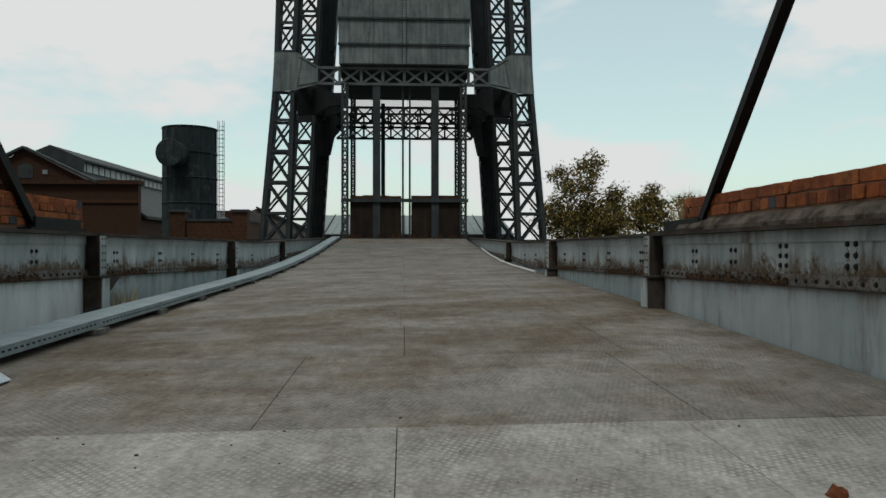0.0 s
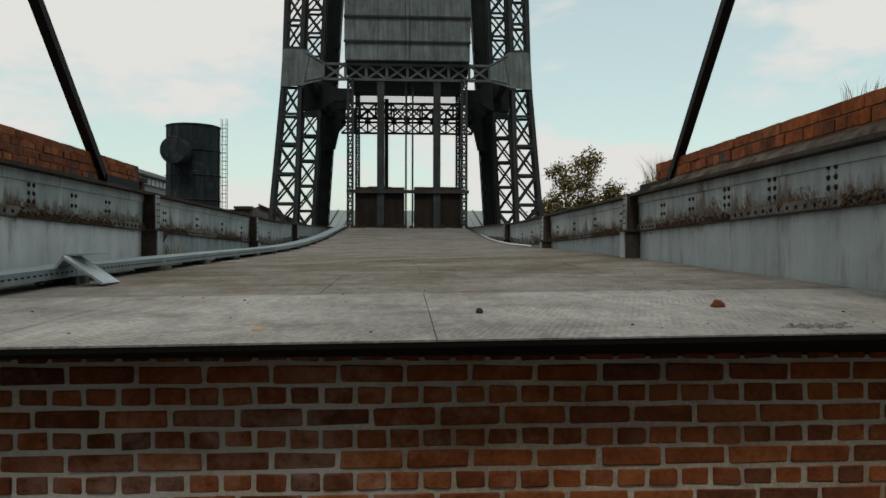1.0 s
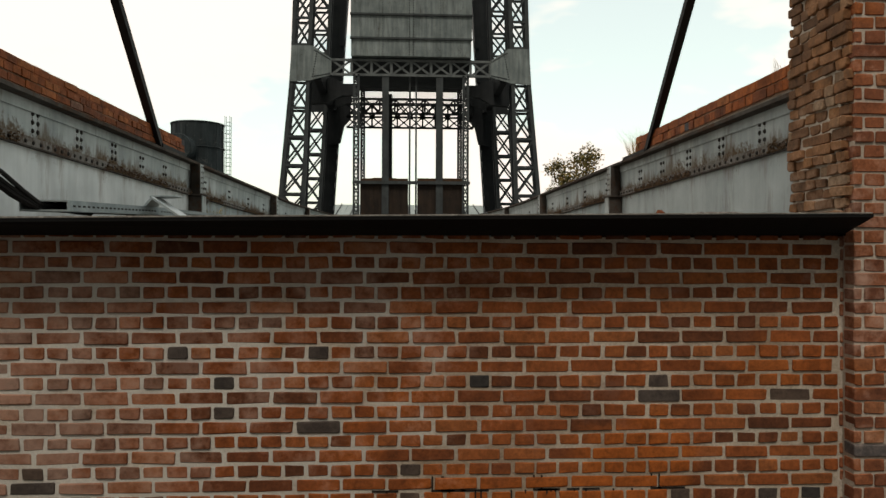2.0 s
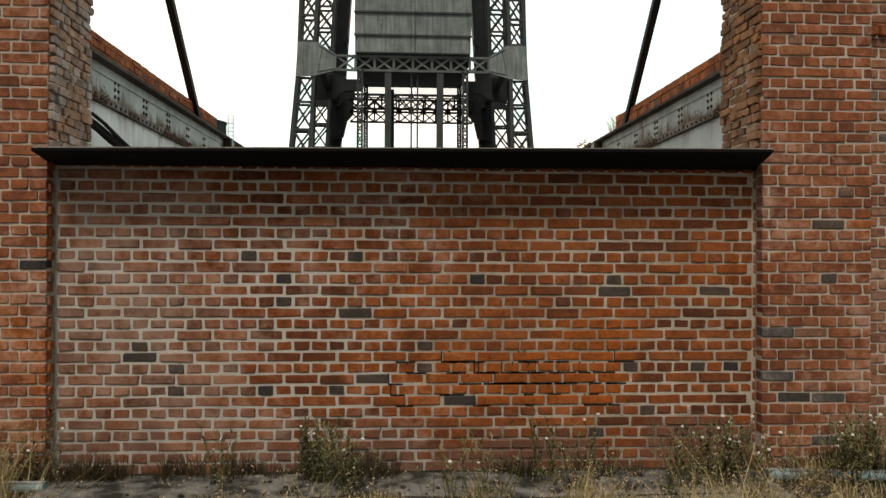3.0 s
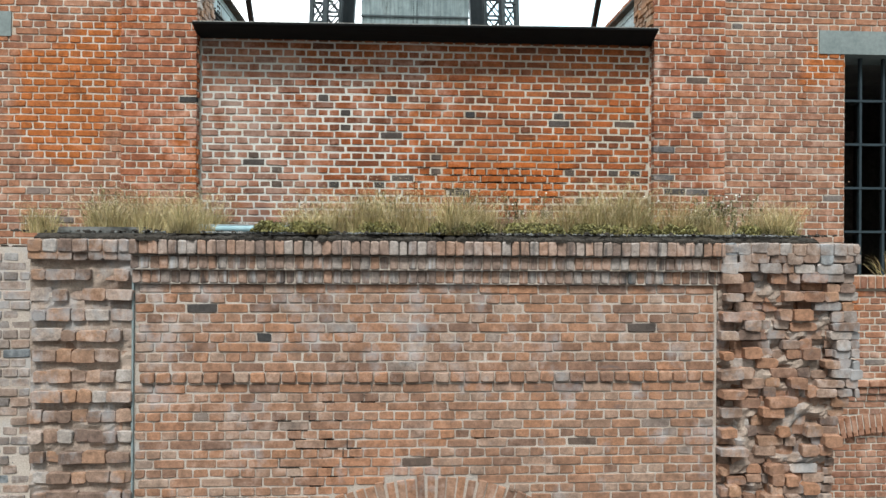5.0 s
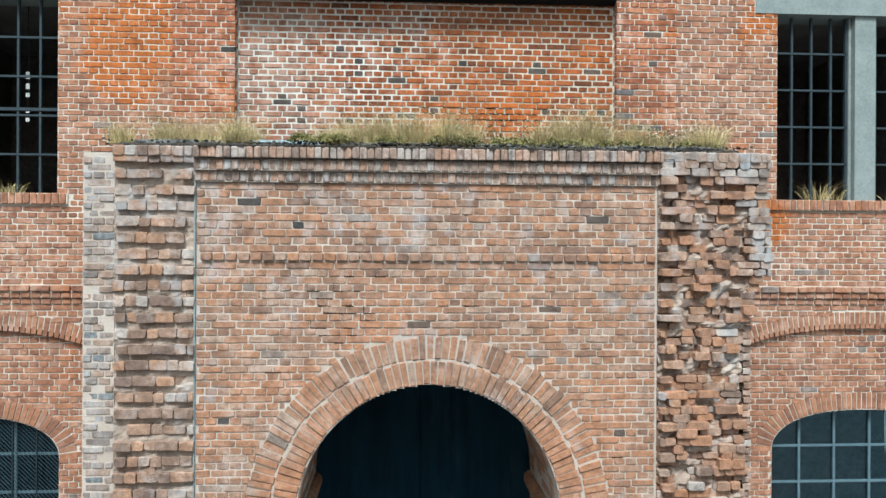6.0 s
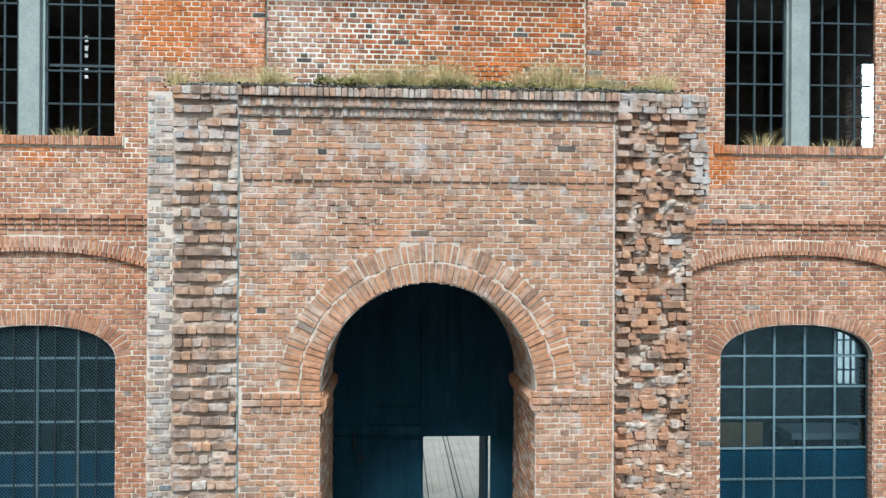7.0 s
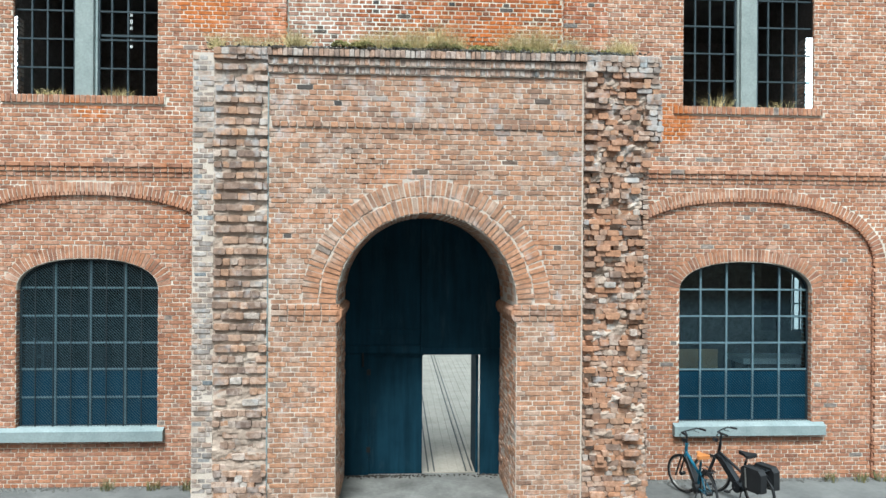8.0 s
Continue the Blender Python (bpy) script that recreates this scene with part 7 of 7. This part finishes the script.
white_pipe = thing("conduit", (2.2, 13, 10.0), "thin pale conduit lying bent on the deck", "conduit")
part("tube", Build().path([(x, y, deck_top(x, y) + 0.024) for x, y in ((2.35, 13.2), (2.33, 15.5), (2.31, 17.6), (2.38, 20.4), (2.46, 23.6))], 0.022), M_WHITE, white_pipe)
part("deck_strip", Build().beam((-2.95, 24.0, deck_z(24) + 0.014), (2.45, 24.0, deck_z(24) + 0.014), 0.10, 0.02), M_GALV, deck_ob)
cable = thing("black_cables", (-2.9, 2.4, 9.62), "bundle of black cables running from the pier into the tray", "cable")
for k in range(9):
    o, q = rg.uniform(-0.05, 0.05), rg.uniform(-0.04, 0.06)
    part("cable", Build().path([(-2.90 + o, 2.23, 9.92 + q), (-2.84 + o, 2.30, 9.86 + q), (-2.76 + o, 2.38, 9.77 + q * 0.7), (-2.68 + o * 0.8, 2.46, 9.70 + q * 0.4), (-2.62 + o, 2.62, 9.69 + q * 0.25), (-2.62 + o, 3.1, 9.685 + q * 0.2)], 0.014, 6), M_BLACK, cable)

# ---- bicycles ----
M_TEAL = plain_material("teal_bicycle_paint", (0.009, 0.070, 0.115), (0.018, 0.105, 0.155), 0.35, 5.0, 0.0, 0.05)
M_RUBBER = plain_material("black_rubber", (0.006, 0.006, 0.007), (0.012, 0.012, 0.013), 0.7, 9.0)
M_GUNMETAL = plain_material("graphite_bicycle_paint", (0.007, 0.008, 0.010), (0.014, 0.015, 0.017), 0.45, 5.0, 0.0, 0.05)
M_TAN = plain_material("tan_leather", (0.30, 0.11, 0.03), (0.38, 0.15, 0.045), 0.6)
M_RIM = plain_material("dull_rim", (0.17, 0.165, 0.155), (0.24, 0.235, 0.22), 0.4, 5.0, 0.5)


def bicycle(at, heading, paint, saddle_mat, bags, label):
    """An electric bicycle; heading in degrees from +x, front hub over `at`."""
    k = thing("bicycle", (0, 0, 0), label, "bicycle", "bicycles at the wall")
    R, base = 0.345, 1.12

    def wheel(x, steer=0.0):
        ax = Vector((math.sin(steer), -math.cos(steer), 0))
        t = part("wheel", Build().torus((x, 0, R), ax, R - 0.022, 0.022, 36, 8), M_RUBBER, k, "black tyre")
        part("rim", Build().torus((x, 0, R), ax, R - 0.05, 0.011, 36, 6), M_RIM, t)
        sp = Build()
        f = ax.cross(Vector((0, 0, 1)))
        for i in range(20):
            a = 2 * math.pi * i / 20
            sp.tube(Vector((x, 0, R)) + ax * (0.025 if i % 2 else -0.025), Vector((x, 0, R)) + (f * math.cos(a) + Vector((0, 0, 1)) * math.sin(a)) * (R - 0.05), 0.0015, 3, None, False)
        part("spokes", sp, M_RIM, t)
        part("hub", Build().tube(Vector((x, 0, R)) - ax * 0.05, Vector((x, 0, R)) + ax * 0.05, 0.03, 10), M_GUNMETAL, t)

    STEER = 0.5
    pivot = Vector((-0.22, 0, 0))

    def turned(b):
        """Turns what hangs on the steering head."""
        c, sn = math.cos(STEER), math.sin(STEER)
        b.v = [(pivot.x + (v[0] - pivot.x) * c - v[1] * sn, (v[0] - pivot.x) * sn + v[1] * c, v[2]) for v in b.v]
        return b

    wheel(0.0, STEER)
    wheel(-base)
    head_lo, head_hi = Vector((-0.20, 0, 0.74)), Vector((-0.27, 0, 0.96))
    crank = Vector((-0.66, 0, 0.30))
    seat = Vector((-0.86, 0, 0.80))
    fr = Build().tube(head_lo, head_hi, 0.028).tube(head_lo, crank, 0.040, 12).tube(crank, seat, 0.022).tube((-0.80, 0, 0.62), (-base, 0.05, R), 0.012).tube((-0.80, 0, 0.62), (-base, -0.05, R), 0.012)
    fr.tube(crank, (-base, 0.06, R), 0.014).tube(crank, (-base, -0.06, R), 0.014).tube(head_lo + Vector((-0.02, 0, 0.05)), (-0.79, 0, 0.55), 0.026, 12)
    part("frame", fr, paint, k)
    part("battery", Build().beam((-0.27, 0, 0.70), (-0.62, 0, 0.36), 0.10, 0.12), M_GUNMETAL, k, "black battery on the down tube")
    part("motor", Build().tube(crank + Vector((0, -0.07, 0)), crank + Vector((0, 0.07, 0)), 0.095, 14), M_GUNMETAL, k)
    fk = Build().tube(head_lo, (-0.15, 0, 0.70), 0.03)
    for s in (-1, 1):
        fk.tube((-0.15, s * 0.05, 0.70), (0.0, s * 0.055, R), 0.016)
    part("fork", turned(fk), M_GUNMETAL, k)
    part("stem", Build().tube(head_hi, (-0.30, 0, 1.11), 0.018).tube((-0.30, 0, 1.11), (-0.24, 0, 1.16), 0.02), M_GUNMETAL, k)
    part("handlebar", turned(Build().path([(-0.44, -0.24, 1.17), (-0.32, -0.20, 1.19), (-0.24, -0.07, 1.16), (-0.24, 0.07, 1.16), (-0.32, 0.20, 1.19), (-0.44, 0.24, 1.17)], 0.013)), M_GUNMETAL, k)
    for s in (-1, 1):
        part("grip", turned(Build().tube((-0.36, s * 0.215, 1.187), (-0.47, s * 0.25, 1.165), 0.019)), M_RUBBER, k)
        part("brake_lever", turned(Build().path([(-0.30, s * 0.16, 1.18), (-0.26, s * 0.19, 1.13), (-0.34, s * 0.23, 1.11)], 0.006, 5)), M_GUNMETAL, k)
    part("headlamp", Build().tube((-0.17, 0, 0.98), (-0.10, 0, 0.98), 0.035, 10), M_GUNMETAL, k)
    part("seat_post", Build().tube(seat, (-0.89, 0, 0.885), 0.014), M_RIM, k)
    part("saddle", Build().prism([(-1.02, 0.09), (-0.98, 0.11), (-0.86, 0.05), (-0.72, 0.018), (-0.72, -0.018), (-0.86, -0.05), (-0.98, -0.11), (-1.02, -0.09)], "z", 0.885, 0.94), saddle_mat, k)
    for s in (-1, 1):
        part("crank_arm", Build().tube(crank + Vector((0, s * 0.09, 0)), crank + Vector((s * 0.13, s * 0.10, -s * 0.10)), 0.012), M_GUNMETAL, k)
        c = crank + Vector((s * 0.13, s * 0.14, -s * 0.10))
        part("pedal", Build().box(c.x - 0.045, c.x + 0.045, c.y - 0.035, c.y + 0.035, c.z - 0.012, c.z + 0.012), M_RUBBER, k)
        mg = Build()
        x = -base if s < 0 else 0.0
        n = 14
        for i in range(n):
            a0, a1 = (0.25 + 2.2 * i / n, 0.25 + 2.2 * (i + 1) / n)
            mg.beam((x + math.cos(a0) * (R + 0.02), 0, R + math.sin(a0) * (R + 0.02)), (x + math.cos(a1) * (R + 0.02), 0, R + math.sin(a1) * (R + 0.02)), 0.055, 0.004, (0, 1, 0)) if s < 0 else None
        if mg.f:
            part("mudguard", mg, M_GUNMETAL, k)
    part("rack", Build().path([(-0.86, 0.05, 0.74), (-1.30, 0.06, 0.75), (-1.30, -0.06, 0.75), (-0.86, -0.05, 0.74)], 0.008, 6).tube((-1.2, 0.06, 0.75), (-base, 0.06, R), 0.006, 6).tube((-1.2, -0.06, 0.75), (-base, -0.06, R), 0.006, 6), M_GUNMETAL, k)
    part("kickstand", Build().tube((-0.78, 0.06, 0.27), (-0.86, 0.24, 0.005), 0.011), M_GUNMETAL, k)
    if bags:
        for s in (-1, 1):
            bag = Build().prism([(-1.36, 0.42), (-0.98, 0.42), (-0.94, 0.52), (-0.94, 0.74), (-0.99, 0.79), (-1.32, 0.79), (-1.38, 0.72)], "y", s * 0.075, s * 0.20)
            bg = part("pannier", bag, M_RUBBER, k, "black fabric pannier bag")
            part("strap", Build().box(-1.06, -1.03, min(s * 0.202, s * 0.207), max(s * 0.202, s * 0.207), 0.44, 0.77), M_RIM, bg)
    h = radians(heading)
    k.matrix_basis = Matrix.Translation((at[0], at[1], GROUND + 0.002)) @ Matrix.Rotation(h, 4, "Z") @ Matrix.Rotation(radians(-4), 4, "X")
    return k


bicycle((4.29, 1.00), 90, M_TEAL, M_TAN, False, "teal electric bicycle with a tan saddle parked by the window")
bicycle((4.81, 1.00), 108, M_GUNMETAL, M_RUBBER, True, "dark electric bicycle with black panniers parked by the window")

# ---- distance ----
tank = thing("cooling_tank", (-26, 91, GROUND), "dark riveted steel tank tower with a round side duct", "tank")
part("shell", Build().tube((-26, 91, GROUND), (-26, 91, 25.0), 3.15, 40), M_TANK, tank, smooth=False)
for z in (15.9, 18.9, 21.9, 24.9):
    part("hoop", Build().torus((-26, 91, z), (0, 0, 1), 3.18, 0.09, 40, 6), M_TANK, tank)
for k in range(8):
    a = -math.pi / 2 + (k - 3.5) * 0.42
    part("seam_strip", Build().box(-26 + 3.16 * math.cos(a) - 0.07, -26 + 3.16 * math.cos(a) + 0.07, 91 + 3.16 * math.sin(a) - 0.06, 91 + 3.16 * math.sin(a) + 0.06, 14.0, 24.9), M_TANK, tank)
duct = part("duct", Build().tube((-26.5, 89.5, 21.5), (-26.95, 86.0, 21.5), 1.50, 32), M_TANK, tank, "round blanked duct stub")
part("flange", Build().torus((-26.95, 86.05, 21.5), (-0.12, -1, 0), 1.53, 0.08, 32, 6), M_TANK, duct)
part("flange", Build().torus((-26.72, 87.8, 21.5), (-0.12, -1, 0), 1.53, 0.07, 32, 6), M_TANK, duct)
lad = Build()
for x in (-22.45, -21.85):
    lad.box(x, x + 0.07, 90.6, 90.7, 13.5, 25.9)
    lad.box(x, x + 0.05, 89.9, 89.95, 14.5, 25.9)
for k in range(24):
    z = 13.7 + k * 0.5
    lad.box(-22.45, -21.80, 90.6, 90.66, z, z + 0.06)
    if k % 2 == 0 and k > 1:
        lad.box(-22.45, -21.80, 89.9, 89.95, z, z + 0.05).box(-22.45, -22.40, 89.9, 90.7, z, z + 0.05).box(-21.85, -21.80, 89.9, 90.7, z, z + 0.05)
part("cage_ladder", lad, M_GALV, tank, "pale caged ladder")


def resize(ob, k, pivot=Vector((0, 0, 10.4))):
    """Enlarges a far building about a point and lets its walls down to the ground."""
    base = ob.location.copy()
    moved = pivot + (base - pivot) * k
    moved.z = GROUND
    for c in ob.children_recursive:
        for v in c.data.vertices:
            w = pivot + (base + v.co - pivot) * k
            w.z = max(w.z, GROUND)
            v.co = w - moved
        c.data.update()
    ob.location = moved


def hall():
    h = thing("brick_hall", (-22.5, 46, GROUND), "sooty red brick hall with a gable and glazed roof monitor", "building")
    part("front_wall", Build().prism([(-28.5, GROUND), (-15.9, GROUND), (-15.9, 14.2), (-18.3, 14.2), (-22.46, 16.3), (-26.6, 14.2), (-28.5, 14.2)], "y", 45.0, 45.5), M_BRICK_DARK, h)
    part("cornice", Build().box(-28.6, -15.75, 44.7, 45.6, 14.25, 14.50), M_BRICK_DARK, h)
    part("ledge", Build().box(-28.55, -15.82, 44.88, 45.0, 13.15, 13.35), M_BRICK_DARK, h)
    part("side_wall", Build().box(-16.3, -15.9, 45.5, 74, GROUND, 12.2), M_BRICK_DARK, h)
    part("rear_wall", Build().box(-28.5, -15.9, 74, 74.4, GROUND, 14.2), M_BRICK_DARK, h)
    for s in (1, -1):
        part("gable_coping", Build().beam((-22.46, 44.9, 16.42), (-22.46 + s * 4.3, 44.9, 14.35), 0.5, 0.14, (0, 0, 1)), M_ROOF, h)
        part("roof", Build().prism([(-22.46 + s * 1.7, 15.25), (-22.46 + s * 1.7, 15.40), (-22.46 + s * 6.9, 12.40), (-22.46 + s * 6.9, 12.22)], "y", 45.6, 74), M_ROOF, h)
        part("monitor_roof", Build().prism([(-22.46, 16.85), (-22.46, 17.02), (-22.46 + s * 2.1, 16.12), (-22.46 + s * 2.1, 15.98)], "y", 48, 74), M_ROOF, h)
        part("monitor_sill", Build().box(min(-22.46 + s * 1.7, -22.46 + s * 1.8), max(-22.46 + s * 1.7, -22.46 + s * 1.8), 48, 74, 15.2, 15.42), M_ROOF, h)
    part("monitor_end", Build().prism([(-24.5, 15.3), (-20.4, 15.3), (-20.4, 16.0), (-22.46, 16.85), (-24.5, 16.0)], "y", 48.0, 48.2), M_ROOF, h)
    for k in range(26):
        y = 48.4 + k * 0.98
        part("monitor_pane", Build().box(-20.78, -20.72, y, y + 0.78, 15.42, 16.0), M_PANE, h)
    for k in range(10):
        y = 56 + k * 1.1
        part("skylight", Build().prism([(-17.3, 13.02 + 0.03), (-16.1, 12.33 + 0.03), (-16.1, 12.40 + 0.05), (-17.3, 13.09 + 0.05)], "y", y, y + 0.75), M_PANE, h)
    niche = part("niche", Build().prism([(-22.9, 14.6), (-22.0, 14.6), (-22.0, 15.3), (-22.46, 15.55), (-22.9, 15.3)], "y", 44.96, 45.0), M_ROOF, h)
    for x in (-23.5, -21.45):
        part("stone_block", Build().box(x, x + 0.3, 44.93, 45.0, 14.85, 15.1), M_CONC, h)


M_PANE = plain_material("pale_dusty_glazing", (0.308, 0.35, 0.364), (0.462, 0.504, 0.504), 0.4, 2.0)
hall()
resize(bpy.data.objects["brick_hall"], 2.4)
low = thing("brick_annex", (-14, 55, GROUND), "low sooty brick annex with a capped corner pier", "building")
part("wall", Build().box(-17.0, -11.7, 55, 62, GROUND, 12.45), M_BRICK_DARK, low)
part("coping", Build().box(-17.1, -11.6, 54.9, 62.1, 12.45, 12.62), M_ROOF, low)
for x in (-17.1, -12.6):
    part("pier", Build().box(x, x + 1.1, 54.75, 55.6, GROUND, 13.10), M_BRICK_DARK, low)
    part("pier_cap", Build().box(x - 0.1, x + 1.2, 54.6, 55.7, 13.10, 13.30), M_ROOF, low)
resize(low, 1.5)
far_shed = thing("far_shed", (-14, 80, GROUND), "pale gabled shed behind the tank", "building")
part("wall", Build().prism([(-21.5, GROUND), (-13.0, GROUND), (-13.0, 13.0), (-19.5, 15.8), (-21.5, 15.0)], "y", 99, 110), M_PLASTER, far_shed)
part("roof", Build().beam((-19.6, 98.9, 15.95), (-12.6, 98.9, 12.95), 0.6, 0.2, (0, 0, 1)), M_ROOF, far_shed)
shed = thing("tin_shed", (0, 50, GROUND), "long low shed with a pale standing-seam roof", "shed")
part("wall", Build().box(-6, 7, 47, 55, GROUND, 11.4), M_PLASTER, shed)
for k in range(26):
    x = -6 + k * 0.5
    part("roof_sheet", Build().add([(x + 0.01, 46.5, 11.35), (x + 0.49, 46.5, 11.35), (x + 0.49, 54, 12.85), (x + 0.01, 54, 12.85), (x + 0.01, 46.5, 11.30), (x + 0.49, 46.5, 11.30), (x + 0.49, 54, 12.80), (x + 0.01, 54, 12.80)],
         [(0, 1, 2, 3), (7, 6, 5, 4), (0, 4, 5, 1), (1, 5, 6, 2), (2, 6, 7, 3), (3, 7, 4, 0)]).box(x - 0.02, x + 0.02, 46.5, 46.6, 11.3, 11.42), M_CONC, shed)
    if k % 2 == 0:
        part("roof_seam", Build().beam((x, 46.5, 11.40), (x, 54, 12.90), 0.05, 0.08), M_TOWER_DARK, shed)

M_LEAF = leaf_material("autumn_leaf", (0.0, (0.039, 0.0468, 0.0169)), (0.4, (0.0754, 0.0741, 0.026)), (0.75, (0.221, 0.1612, 0.0403)), (0.95, (0.39, 0.2535, 0.0676)))
M_BARK = plain_material("grey_brown_bark", (0.065, 0.052, 0.0416), (0.117, 0.0975, 0.078), 0.9, 2.0)


def tree(x, y, top, lobes, seed, label):
    rng = random.Random(seed)
    t = thing("tree", (x, y, GROUND), label, "tree", "trees beyond the girder")
    trunk = Build().tube((x, y, GROUND), (x + 0.2, y, 9.5), 0.28, 9, 0.18)
    leaves = Build()
    for lx, lz, r, n in lobes:
        root = Vector((x + 0.2, y, 9.3))
        c = Vector((lx, y + rng.uniform(-1, 1), lz))
        trunk.tube(root, root.lerp(c, 0.6), 0.14, 7, 0.07).tube(root.lerp(c, 0.6), c + Vector((0, 0, r * 0.7)), 0.07, 6, 0.02)
        for _ in range(int(n)):
            d = Vector((rng.gauss(0, 1), rng.gauss(0, 1), rng.gauss(0, 1))).normalized()
            tip = c + Vector((d.x * r, d.y * r, d.z * r * 1.05)) * rng.uniform(0.5, 1.08)
            if rng.random() < 0.3:
                trunk.tube(c.lerp(tip, 0.1), tip, 0.03, 4, 0.008, False)
            m = rng.randint(30, 50)
            sp = rng.uniform(0.22, 0.42)
            for _ in range(m):
                q = tip + Vector((rng.gauss(0, sp), rng.gauss(0, sp), rng.gauss(0, sp * 0.8)))
                s = rng.uniform(0.08, 0.15)
                u = Vector((rng.uniform(-1, 1), rng.uniform(-1, 1), rng.uniform(-1, 1))).normalized()
                v = u.orthogonal().normalized()
                w = u.cross(v)
                leaves.add([q + v * s, q + w * s * 0.6, q - v * s, q - w * s * 0.6], [(0, 1, 2, 3)])
    part("trunk", trunk, M_BARK, t)
    me = bpy.data.meshes.new("crown")
    base = Vector((x, y, GROUND))
    me.from_pydata([tuple(Vector(v) - base) for v in leaves.v], [], leaves.f)
    me.materials.append(M_LEAF)
    me.update()
    cr = new("crown", me)
    cr.parent = t
    return t


tree(15.0, 63, 18.7, [(14.2, 13.4, 2.1, 80), (15.0, 16.2, 1.5, 46), (16.2, 17.6, 0.9, 18), (12.9, 13.2, 1.5, 40), (16.2, 13.2, 1.8, 60), (13.7, 16.6, 1.0, 20), (14.6, 11.6, 2.2, 70)], 5, "tall olive-leaved tree beyond the bridge")
tree(18.2, 64, 16.2, [(18.1, 13.4, 1.6, 60), (18.6, 14.9, 0.9, 24), (17.4, 12.8, 1.5, 40), (18.3, 11.6, 1.8, 50)], 6, "round bushy tree turning yellow-brown")
tree(22.0, 66, 16.2, [(21.8, 14.2, 1.3, 44), (22.3, 15.4, 0.8, 16), (23.4, 13.4, 1.3, 36), (21.0, 13.2, 1.3, 34), (22.2, 11.8, 2.0, 60)], 7, "yellowing tree beyond the girder")
tree(26.5, 68, 15.6, [(26.2, 14.4, 1.0, 26), (27.4, 13.8, 1.2, 26)], 8, "smaller yellowing tree beyond the girder")
